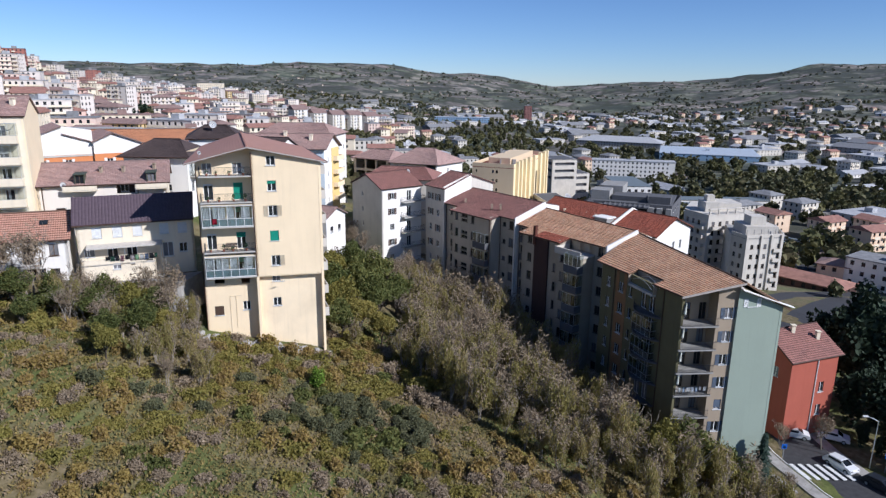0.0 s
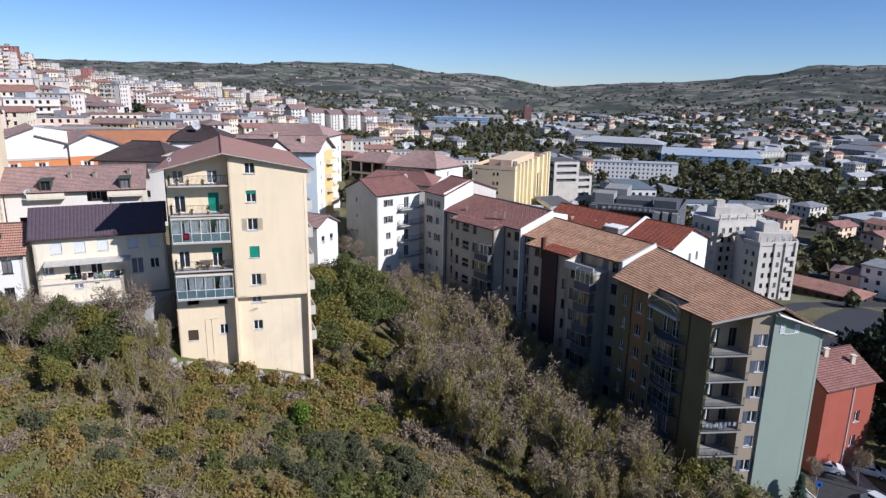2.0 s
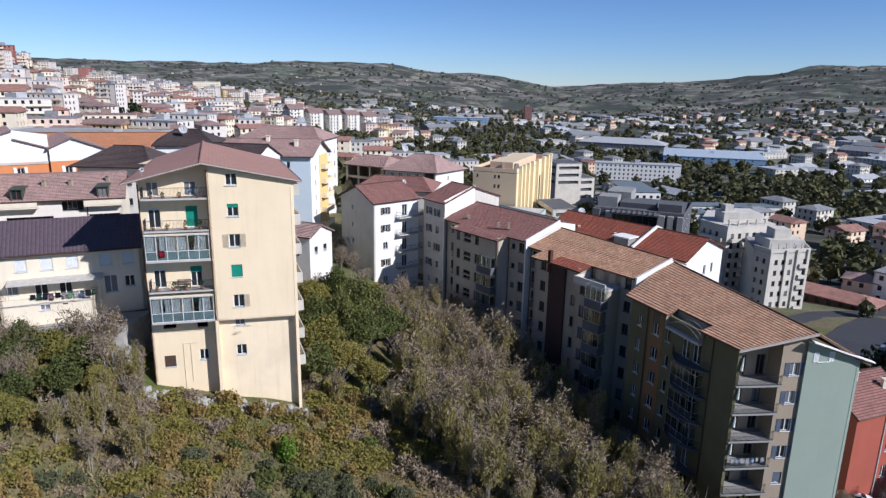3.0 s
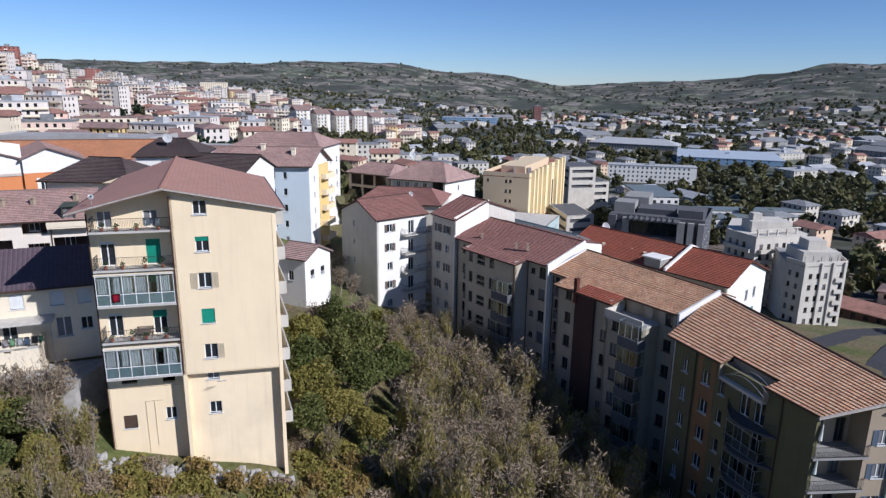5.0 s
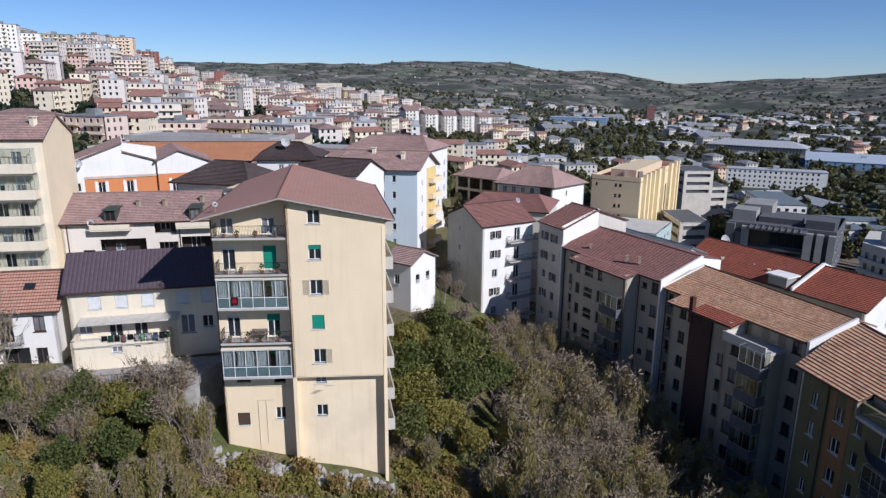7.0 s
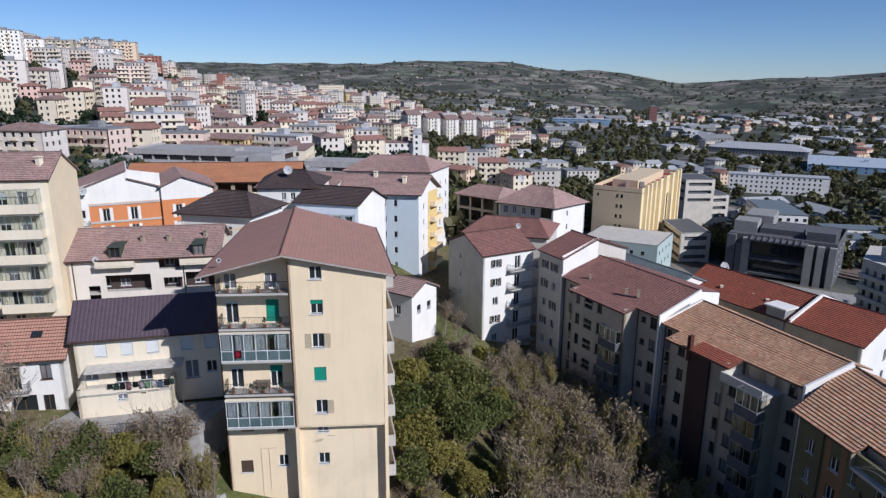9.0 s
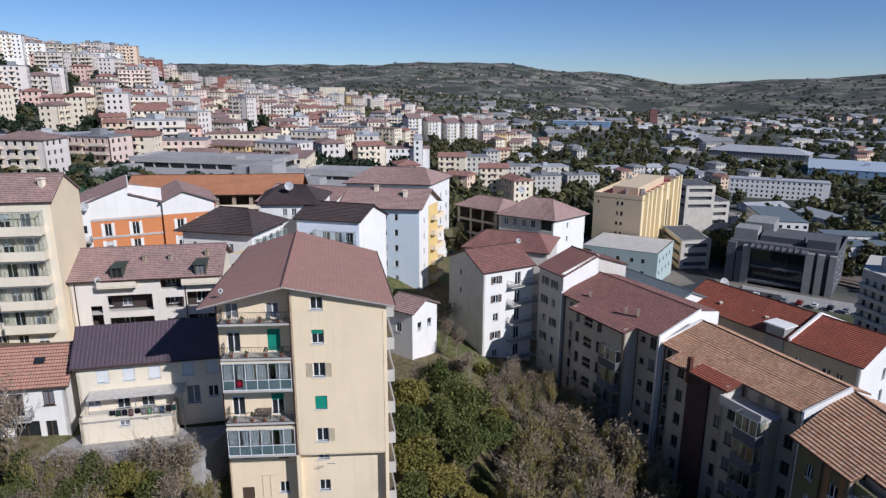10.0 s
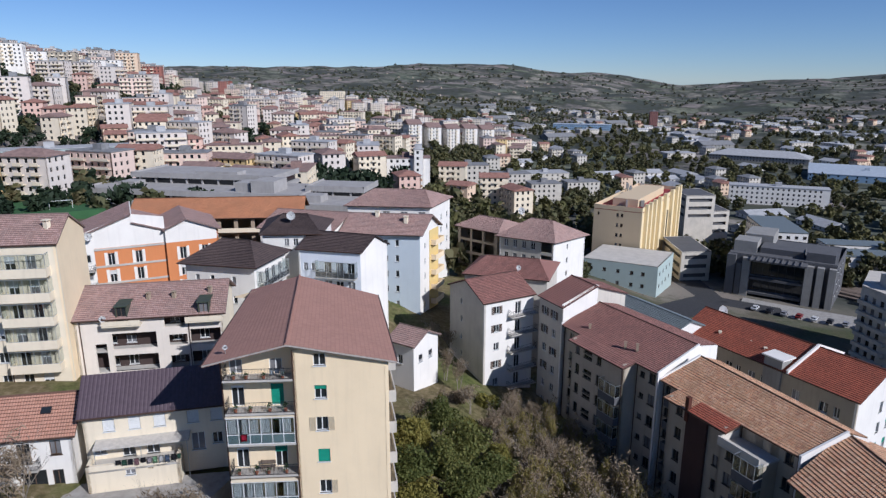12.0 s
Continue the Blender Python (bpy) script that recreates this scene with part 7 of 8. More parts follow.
def carpet_material():
    """Low scrub in patches of straw, ochre, olive and green."""
    m, nt, b = shader("scrub_leaves")
    co = world_pos(nt)
    geo = nt.nodes.new("ShaderNodeNewGeometry")
    n1 = noise_tex(nt, co, 0.11, 5, 0.6)
    f = maths(nt, "ADD", n1, maths(nt, "MULTIPLY", maths(nt, "SUBTRACT", geo.outputs["Random Per Island"], 0.5), 0.22))
    col = ramp(nt, f, [(0.30, (0.11, 0.10, 0.04)), (0.44, (0.18, 0.148, 0.05)), (0.53, (0.23, 0.175, 0.06)), (0.61, (0.22, 0.165, 0.095)), (0.72, (0.26, 0.20, 0.135))])
    link(nt, col, b.inputs["Base Color"])
    b.inputs["Roughness"].default_value = 0.8
    b.inputs["Specular IOR Level"].default_value = 0.15
    return m


def plant(name, label, cat, group, crown=None, trunk=None):
    t = thing(name, (0, 0, 0), label, cat, group)
    if trunk:
        sub("trunk", trunk, t)
    for c in crown or ():
        sub("crown", c, t)
    return t


def protos():
    P = {}
    for i in range(2):
        P["bush_green%d" % i] = plant("bush", "dense green bush on the slope", "bush", "bushes of the slope", [leaf_mesh("crown", 1100, (1.5, 1.5, 0.9), 0.2, F_GREEN, 40 + i, 0.55, shell=0.5)], twig_mesh("trunk", 3 + i, 1.6, 0.8, 5, BARK, 0.03, 2, 0.6))
        P["bush_olive%d" % i] = plant("bush", "olive green bramble bush on the slope", "bush", "bushes of the slope", [leaf_mesh("crown", 1000, (1.7, 1.7, 0.85), 0.19, F_OLIVE, 50 + i, 0.5, shell=0.45)], twig_mesh("trunk", 13 + i, 1.3, 0.9, 6, BARK, 0.025, 2, 0.7))
        P["bush_ochre%d" % i] = plant("bush", "ochre autumn shrub on the slope", "bush", "bushes of the slope", [leaf_mesh("crown", 800, (1.4, 1.4, 1.1), 0.18, F_OCHRE, 60 + i, 0.7, shell=0.35)], twig_mesh("trunk", 23 + i, 1.9, 0.6, 7, TWIG, 0.025, 2, 0.5))
        P["bush_brown%d" % i] = plant("bush", "leafless brown scrub on the slope", "bush", "bushes of the slope", [leaf_mesh("crown", 800, (1.5, 1.5, 0.9), 0.11, F_BROWN, 70 + i, 0.6, aspect=3.6, shell=0.3)], twig_mesh("trunk", 33 + i, 1.9, 0.6, 8, TWIG, 0.02, 2, 0.6))
        # thicket trees: many thin stems with thin crowns
        P["thicket%d" % i] = plant("thicket_tree", "slender half-bare autumn tree with olive-brown leaves", "tree", "thicket trees", [leaf_mesh("crown", 1300, (1.9, 1.9, 3.8), 0.12, F_THICKET, 80 + i, 4.6, -1.6, aspect=2.6, shell=0.15, holes=0.6), leaf_mesh("crown", 420, (1.8, 1.8, 3.8), 0.12, F_BROWN, 84 + i, 4.8, aspect=4.5, shell=0.2)], twig_mesh("trunk", 43 + i, 8.6, 0.3, 5, TWIG, 0.07, 3, 0.2))
        P["bare%d" % i] = plant("bare_tree", "bare grey tree with fine twigs", "tree", "bare trees", [leaf_mesh("crown", 900, (2.2, 2.2, 2.8), 0.09, F_BROWN, 94 + i, 5.0, aspect=6, shell=0.25)], twig_mesh("trunk", 53 + i, 7.5, 0.6, 2, TWIG, 0.11, 4, 0.2))
        P["broad%d" % i] = plant("broadleaf_tree", "broad leafy green tree", "tree", "leafy trees", [leaf_mesh("crown", 4200, (3.2, 3.2, 3.4), 0.23, F_GREEN if i else F_OLIVE, 104 + i, 5.2, shell=0.4)], twig_mesh("trunk", 63 + i, 7, 0.6, 1, BARK, 0.2, 3, 0.1))
        P["dark%d" % i] = plant("evergreen_tree", "dark dense evergreen street tree", "tree", "evergreen trees", [leaf_mesh("crown", 2600, (2.8, 2.8, 4.8), 0.34, F_DARK, 114 + i, 5.4, shell=0.4)], twig_mesh("trunk", 73 + i, 8, 0.4, 1, BARK, 0.2, 2, 0.05))
    for i in range(2):
        P["broom%d" % i] = plant("bush", "round dark grey-green broom bush on the slope", "bush", "bushes of the slope", [leaf_mesh("crown", 1300, (1.25, 1.25, 1.0), 0.1, F_BROOM, 46 + i, 0.7, aspect=3.2, shell=0.35, holes=0.15)], twig_mesh("trunk", 8 + i, 1.3, 0.8, 5, BARK, 0.025, 2, 0.6))
    P["bright"] = plant("bush", "bright green leafy shrub on the slope", "bush", "bushes of the slope", [leaf_mesh("crown", 900, (1.0, 1.0, 1.5), 0.2, F_BRIGHT, 130, 1.1)], twig_mesh("trunk", 83, 2.5, 0.5, 3, BARK, 0.04, 2))
    # fir: tiers of drooping boughs
    V, F = [], []
    r = np.random.default_rng(5)
    for k in range(1700):
        h = r.random() ** 0.8
        a = r.uniform(0, math.tau)
        rad = (1 - h) * 2.6 * (0.75 + 0.25 * math.sin(h * 60)) * r.uniform(0.35, 1.05) + 0.1
        p = np.array([rad * math.cos(a), rad * math.sin(a), 0.8 + 8.6 * h - rad * 0.25])
        o = np.array([math.cos(a), math.sin(a), -0.35]) * 0.35
        s = np.array([-math.sin(a), math.cos(a), r.uniform(-0.5, 0.5)]) * 0.16
        k0 = len(V)
        V += [p - o, p + s, p + o, p - s]
        F.append((k0, k0 + 1, k0 + 2, k0 + 3))
    fir = raw_mesh("crown", V, F, foliage("fir_needles", [(0.03, 0.05, 0.035), (0.055, 0.085, 0.06)], 0.05))
    P["fir"] = plant("fir_tree", "blue-green conical fir tree", "tree", "evergreen trees", [fir], twig_mesh("trunk", 93, 8, 0.1, 1, BARK, 0.18, 0, 0.02))
    # far trees, cheap
    for i, (mt, nm) in enumerate(((F_DARK, "dark"), (P_GREY, "green"), (foliage("far_olive_green", [(0.10, 0.105, 0.04), (0.135, 0.13, 0.05), (0.17, 0.15, 0.065)], 0.2), "olive"))):
        P["far_" + nm] = plant("far_tree", "%s leafy tree among the houses" % nm, "tree", "trees of the town", [leaf_mesh("crown", 130, (4.2, 4.2, 4.4), 1.5, mt, 140 + i, 4.6, shell=0.5)], twig_mesh("trunk", 193 + i, 6, 0.3, 1, BARK, 0.25, 0, 0.02))
    # crowns paler and greyer than nearer trees, distance haze put into the leaf colour
    P["hill_tree"] = plant("far_tree", "dark far tree", "tree", "trees of the hills", [leaf_mesh("crown", 34, (4.2, 4.2, 3.6), 2.6, foliage("hill_haze_grey_green", [(0.10, 0.11, 0.075), (0.14, 0.14, 0.095), (0.17, 0.15, 0.11)], 0.15), 150, 3.2, shell=0.4)])
    return P


P = protos()
rp = random.Random(77)


def spot(x, y, s, sink=0.1):
    sc = Matrix.Diagonal((s * rp.uniform(0.9, 1.1), s * rp.uniform(0.9, 1.1), s * rp.uniform(0.85, 1.15), 1))
    return pose(x, y, ground_z(x, y) - sink, 0, 0, rp.uniform(0, 360)) @ sc


def put(kind, x, y, s=1.0, sink=0.1, z=None):
    m = spot(x, y, s, sink)
    o = copy_thing(P[kind], m)
    o.matrix_basis = m
    return o


def inside(poly, x, y):
    c = False
    for (x0, y0), (x1, y1) in zip(poly, poly[1:] + poly[:1]):
        if (y0 > y) != (y1 > y) and x < (x1 - x0) * (y - y0) / (y1 - y0) + x0:
            c = not c
    return c


KEEP_FREE = ([(-29.5, 71.0), (-12.5, 75), (-18, 93), (-35, 92)], [(-64, 64), (-46, 68.5), (-30, 74.5), (-28, 84), (-64, 84)], [(-66, 84), (-40, 98), (-40, 118), (-66, 110)],
    [(20.5, 90), (27.8, 69.8), (60, 70), (60, 100), (12, 135), (-3, 120)], [(-20, 132), (-11, 120), (0, 128), (0, 150), (-20, 150)], [(-26, 110), (-17, 110), (-16, 121), (-26, 121)], [(44, 55), (62, 55), (62, 70), (44, 70)])


def blocked(x, y):
    return any(inside(q, x, y) for q in KEEP_FREE)


NEAR = []


def room(x, y, rad):
    if any(abs(a - x) < rad + c and abs(b - y) < rad + c and math.hypot(a - x, b - y) < rad + c for a, b, c in NEAR):
        return False
    NEAR.append((x, y, rad))
    return True


def slope_plants():
    for x, y, s in ((-10, 95.5, 1.1), (-12.0, 91, 0.95), (-8.8, 89.5, 0.9), (-6.5, 94.5, 0.9), (-10.8, 84, 0.8), (-7.5, 83, 0.65), (-6.4, 99, 0.8)):
        put("broad1" if s > 0.85 else "broad0", x, y, s)
        NEAR.append((x, y, 1.5))
    # the thicket between the yellow house and the row
    n = 0
    for k in range(4000):
        y = rp.uniform(62, 118)
        x = rp.uniform(np.interp(y, [62, 70, 78, 90, 104, 118], [9, 2, -4, -5, -7, -6]), np.interp(y, [62, 70, 78, 90, 104, 118], [25, 26, 23.5, 17.5, 9, 0]))
        if blocked(x, y) or not room(x, y, 0.95):
            continue
        put(rp.choice(("thicket0", "thicket1", "thicket1", "thicket0", "thicket1", "bare1", "thicket0")), x, y, rp.uniform(0.65, 1.05) * (0.8 if y > 100 else 1) * (0.75 if y < 66 else 1))
        n += 1
        if n > 185:
            break
    for k in range(90):
        x, y = rp.uniform(14, 41), rp.uniform(57, 68.5)
        if not blocked(x, y) and room(x, y, 1.1):
            put(rp.choice(("thicket0", "thicket1", "thicket0", "bush_ochre0", "bush_ochre1")), x, y, rp.uniform(0.6, 0.9))
    for x, y, kd, s in ((24.5, 68.5, "broad1", 0.8), (27, 66.5, "broad0", 0.9), (30, 66.8, "broad1", 0.95), (32.5, 66, "broad0", 0.9), (35, 66.6, "broad1", 0.8), (22, 70.5, "fir", 0.75), (23.5, 73.5, "bare0", 0.9), (29, 64, "thicket0", 1.05), (33, 63.5, "thicket1", 1.05), (37, 65, "thicket0", 0.95), (26, 63, "thicket1", 1.0), (21, 66, "thicket0", 1.1), (38.5, 66.5, "bare1", 0.8)):
        put(kd, x, y, s)
    # bushes
    kinds = ["bush_green0", "bush_green1", "bush_olive0", "bush_olive1", "bush_ochre0", "bush_ochre1", "bush_brown0", "bush_brown1"]
    spots = []
    for k in range(5000):
        x, y = rp.uniform(-58, 40), rp.uniform(33, 82)
        if blocked(x, y) or (x > 20 and y > 70):
            continue
        a = noise.noise((x * 0.09, y * 0.09, 1))
        b = noise.noise((x * 0.05 + 40, y * 0.05, 1)) + 0.25 * math.exp(-(((x + 3) / 9) ** 2) - ((y - 62) / 8) ** 2)
        if a < -0.22 and rp.random() < 0.8:
            continue
        if not room(x, y, 0.62):
            continue
        clump = ((x + 6.5) / 8) ** 2 + ((y - 61) / 5.5) ** 2 < 1
        straw = y < 52 and x > -22 or ((x - 1) / 6) ** 2 + ((y - 69) / 4) ** 2 < 1
        if straw and rp.random() < 0.45:
            continue
        if clump or (-33 < x < -6 and 46 < y < 65 and rp.random() < 0.16):
            spots.append((y, rp.choice(("broom0", "broom1", "broom0", "bush_green1") if clump else ("broom0", "broom1")), x, rp.uniform(0.7, 1.15)))
            continue
        if straw:
            w = (0, 0, 0.6, 0.6, 0.8, 0.8, 5, 5)
        elif x > 8:
            w = (0.6, 0.6, 2, 2, 5, 5, 4, 4)
        elif b > 0.12:
            w = (1.5, 1.5, 5, 5, 2, 2, 0.6, 0.6)
        elif b > -0.12:
            w = (0.6, 0.6, 5, 5, 3, 3, 2, 2)
        else:
            w = (0.4, 0.4, 4, 4, 3, 3, 2.5, 2.5) if y > 60 else (0.2, 0.2, 2.5, 2.5, 3.5, 3.5, 4, 4)
        s = rp.uniform(0.45, 1.0)
        if y > 68:
            s *= 1.25
        spots.append((y, rp.choices(kinds, w)[0], x, s))
        if len(spots) > 900:
            break
    spots.sort()
    for y, kd, x, s in spots[:290]:
        put(kd, x, y, s)
    joined("scrub", "tangled olive, ochre and brown autumn scrub", "scrub", [(P[kd], spot(x, y, s)) for y, kd, x, s in spots[290:]])
    put("bright", -13.2, 66.5, 1.0)
    for i in range(17):
        x = -57 + 1.55 * i
        y = float(np.interp(x, [-62, -47, -31.2], [60.2, 66.2, 72.4])) - rp.uniform(0, 2.5)
        put(rp.choice(("thicket0", "thicket1", "bare0", "bare1", "bare0", "broad0")), x, y, rp.uniform(0.5, 0.72))
    # bare trees and evergreens below the left houses
    for x, y, kd, s in ((-45.5, 68.3, "bare0", 1.2), (-48.5, 66.6, "bare1", 1.25), (-35, 72, "bare0", 0.7), (-33, 72.6, "bare1", 0.75), (-41, 65.5, "thicket1", 0.7), (-45, 64, "broad1", 0.6), (-37.5, 68.5, "thicket0", 0.6), (-34.5, 70, "broad1", 0.5), (-38.5, 65.5, "bare0", 0.7), (-31, 69, "bare1", 0.8), (-29.5, 67, "thicket1", 0.6), (-49, 63, "thicket1", 0.75), (-39, 63, "bare1", 0.6), (-52, 64, "bare0", 0.9), (-43, 66, "thicket1", 0.6), (-39.5, 67.5, "bare1", 0.75), (-36, 66, "thicket0", 0.6), (-32, 65, "broad1", 0.5), (-27.5, 68.5, "bare0", 0.6), (-47, 61, "thicket1", 0.6), (-42, 60.5, "broad1", 0.5)):
        put(kd, x, y, s)
    # the leafy belt below the terrace
    belt = 0
    for k in range(600):
        x = rp.uniform(-60, -23)
        edge = float(np.interp(x, [-62, -47, -31.2, -23], [60.2, 66.2, 72.0, 69.0]))
        y = edge - 13 * rp.random() ** 1.2
        if blocked(x, y) or not room(x, y, 0.75):
            continue
        put(rp.choice(("broad0", "broad1", "broad1", "thicket0", "thicket1", "bare0")), x, y, rp.uniform(0.42, 0.68))
        belt += 1
        if belt > 48:
            break
    for x, y, kd, s in ((-31.5, 71.8, "bare0", 0.95), (-33.5, 70.8, "bare1", 0.9), (-32.2, 69.3, "broad1", 0.6), (-35, 69.3, "broad0", 0.62), (-37.5, 68.2, "broad1", 0.6), (-29.8, 70.4, "thicket1", 0.6), (-39.8, 67.0, "thicket0", 0.66), (-42.2, 66.2, "broad1", 0.6), (-30.6, 67.4, "broad0", 0.55)):
        put(kd, x, y, s)
    # trees close along the yellow house and up the lane behind it
    for x, y, kd, s in ((-13.6, 84.5, "broad0", 0.85), (-12.6, 80.5, "broad1", 0.7), (-15.0, 89.5, "broad1", 0.95), (-16.2, 94.5, "broad0", 0.9), (-14.0, 100, "broad1", 0.8), (-10.5, 78.5, "thicket0", 0.6), (-17.0, 101, "bare0", 0.7), (-11.5, 105, "bush_olive0", 1.4), (-9, 109, "bush_brown0", 1.5), (-12, 110.5, "bare1", 0.7), (-8, 106, "bare0", 0.75), (-5, 112, "bare1", 0.75), (-14, 113, "bush_brown1", 1.5), (-10.5, 115.5, "bush_olive1", 1.4), (-7, 116, "bush_brown0", 1.4), (-15.5, 108, "thicket0", 0.55)):
        put(kd, x, y, s)
    for x, y, s in ((-15.5, 137, 0.95), (-17.8, 139, 0.75)):
        put("fir", x, y, s)
    for x, y in ((-20, 123), (-22, 127), (-17, 119), (-14.5, 116), (-18.5, 129), (-21.5, 131)):
        put("bare1", x, y, 0.75)
    # dark conifers beside the street; some stand out of view, added to shade it
    for x, y, s in ((67.5, 95, 1.85), (72, 93.5, 1.9), (71, 101, 1.9), (65.5, 100, 1.6), (76.5, 90, 1.6), (63.2, 88, 1.25), (65.0, 83.5, 1.35), (66, 78, 1.2), (71, 74, 1.1), (69.5, 69.5, 1.0), (61.2, 82.5, 0.42), (62.2, 80, 0.42), (63.2, 74.5, 0.42), (63.8, 72, 0.42), (73, 85, 1.1), (60.5, 103, 1.1), (76, 102, 1.25), (68, 107, 1.2), (82, 96, 1.2), (58, 110, 1.0), (80, 110, 1.2)):
        put("dark0" if s > 1.15 else "dark1", x, y, s)
    put("bare0", 55.0, 81.0, 0.85)
    put("bare1", 49.0, 80.8, 0.6)
    put("broad0", 62.5, 77, 0.6)
    put("fir", 41.3, 70.8, 0.75)
    put("bare0", 39.8, 70.0, 0.8)
    put("bare1", 44.5, 69.5, 0.5)


def scrub_carpet():
    """Grass and low leaves over the whole slope."""
    r = np.random.default_rng(9)
    n = 230000
    x = r.uniform(-62, 44, n)
    y = 30 + 62 * r.random(n) ** 1.0
    V, keep = [], []
    gz = {}
    step = 1.0
    for i in range(n):
        xx, yy = x[i], y[i]
        if yy > 60 and blocked(xx, yy):
            continue
        if yy > 84 and not (-12 < xx < 18):
            continue
        k = (round(xx / step), round(yy / step))
        if k not in gz:
            gz[k] = ground_z(k[0] * step, k[1] * step), 0.18 + 0.5 * max(0.0, noise.noise((k[0] * 0.17, k[1] * 0.17, 4)) + 0.35)
        keep.append((xx, yy, *gz[k]))
    p = np.array(keep)
    n = len(p)
    h = p[:, 3] * r.random(n) ** 0.7
    c = np.stack([p[:, 0], p[:, 1], p[:, 2] + h + 0.02], 1)
    a = r.normal(size=(n, 3))
    a[:, 2] = np.abs(a[:, 2]) + 0.5
    a /= np.linalg.norm(a, axis=1)[:, None]
    b = np.cross(a, r.normal(size=(n, 3)))
    b /= np.linalg.norm(b, axis=1)[:, None]
    s = r.uniform(0.10, 0.30, n)[:, None]
    q = np.stack([c - a * s * 0.6, c + b * s * 0.3, c + a * s * 0.7, c - b * s * 0.3], 1).reshape(-1, 3)
    me = raw_mesh("slope_grass", q.tolist(), np.arange(n * 4).reshape(-1, 4).tolist(), carpet_material())
    tagged(new("slope_grass", me), "dry straw-coloured grass and low brambles", "grass", kind="stuff")


def hill_woods():
    """Hedges, copses and single trees on the hills beyond the valley, too many to count."""
    r = random.Random(61)
    spots = []
    for k in range(30000):
        az, rr = r.uniform(-52, 38), 1150 * (4300 / 1150) ** r.random()
        x, y = polar(az, rr)
        d = noise.noise((x * 0.004, y * 0.004, 21)) + 0.5 * noise.noise((x * 0.015, y * 0.015, 22))
        hedge = abs(noise.noise((x * 0.006, y * 0.006, 30))) < 0.03
        if d < 0.22 and not hedge and r.random() < 0.95:
            continue
        s = r.uniform(0.6, 1.3) * (1 + rr / 5000)
        spots.append((P["hill_tree"], pose(x, y, ground_z(x, y) - 0.8, 0, 0, r.uniform(0, 360)) @ Matrix.Diagonal((s, s, s * r.uniform(0.7, 1.0), 1))))
        if len(spots) > 3000:
            break
    joined("hill_woods", "dark hedges, copses and single trees on distant hills", "woods", spots)


def far_plants():
    spots = []
    for k in range(26000):
        az = rp.uniform(-55, 37)
        rr = 150 * (2200 / 150) ** rp.random()
        x, y = polar(az, rr)
        belt = abs(rr - np.interp(az, [-8, 9, 12, 23, 37], [900, 860, 690, 480, 420])) < 85 and az > -8
        grove = -28 < az < -15 and 290 < rr < 345
        if (math.hypot(x, y - 26) < 215 and x < 70) and not (-27 < x < -16 and 150 < y < 240):
            continue
        if y < 300 and -20 < x < 112 and y > 120 and not (x < 6 and y > 190):
            continue
        d = noise.noise((x * 0.009, y * 0.009, 5 if az < -4 else 15))
        if not belt and not grove:
            if az < -20 and d < 0.1 and rp.random() < 0.35:
                continue
            if az >= -20 and d < -0.1 and rp.random() < 0.5:
                continue
        if not free_spot(x, y, 2.3 if belt or grove else 2.8):
            continue
        kd = "far_dark" if grove else rp.choice(("far_green", "far_olive", "far_green", "far_green")) if az > -20 else rp.choice(("far_dark", "far_dark", "far_green"))
        spots.append((rr, kd, x, y, rp.uniform(0.7, 1.3) * (1.2 if grove else 1)))
        if len(spots) > 4000:
            break
    for x, y in ((118, 262), (121, 268), (115, 272), (124, 258)):
        spots.append((200, "far_dark", x, y, 1.2))
    spots.sort()
    for rr, kd, x, y, s in spots[:260]:
        put(kd, x, y, s, 0.6)
    joined("far_woods", "dark woods, gardens and river trees in the distance", "woods", [(P[kd], spot(x, y, s, 0.6)) for rr, kd, x, y, s in spots[260:]])


slope_plants()
scrub_carpet()
far_plants()
hill_woods()
for p in P.values():
    for o in (*p.children_recursive, p):
        bpy.data.objects.remove(o)

# ---------------------------------------------------------------- the street at the right and the left terrace


def strip(name, pts, w0, w1, lift, mat, label, cat, kind="structure"):
    """A band along a line that follows the ground."""
    V, F = [], []
    P_ = [Vector(p) for p in pts]
    fine = []
    for a, b in zip(P_, P_[1:]):
        n = max(1, int((b - a).length / 2))
        fine += [a.lerp(b, i / n) for i in range(n)]
    fine.append(P_[-1])
    for i, p in enumerate(fine):
        d = (fine[min(i + 1, len(fine) - 1)] - fine[max(i - 1, 0)]).normalized()
        n = Vector((d.y, -d.x))
        z = ground_z(*(p + n * (w0 + w1) / 2)) + lift
        for w in (w0, w1):
            q = p + n * w
            V += [(q.x, q.y, z), (q.x, q.y, z - 1.2)]
    for i in range(len(fine) - 1):
        k = 4 * i
        F += [(k, k + 4, k + 6, k + 2), (k + 1, k + 5, k + 4, k), (k + 2, k + 6, k + 7, k + 3)]
    return tagged(new(name, raw_mesh(name, V, F, mat)), label, cat, kind=kind)


ROAD = [(62, 52), (57.5, 62), (53, 72), (51.2, 80), (50.6, 90), (52, 112), (70, 150), (100, 176), (125, 186), (170, 200)]


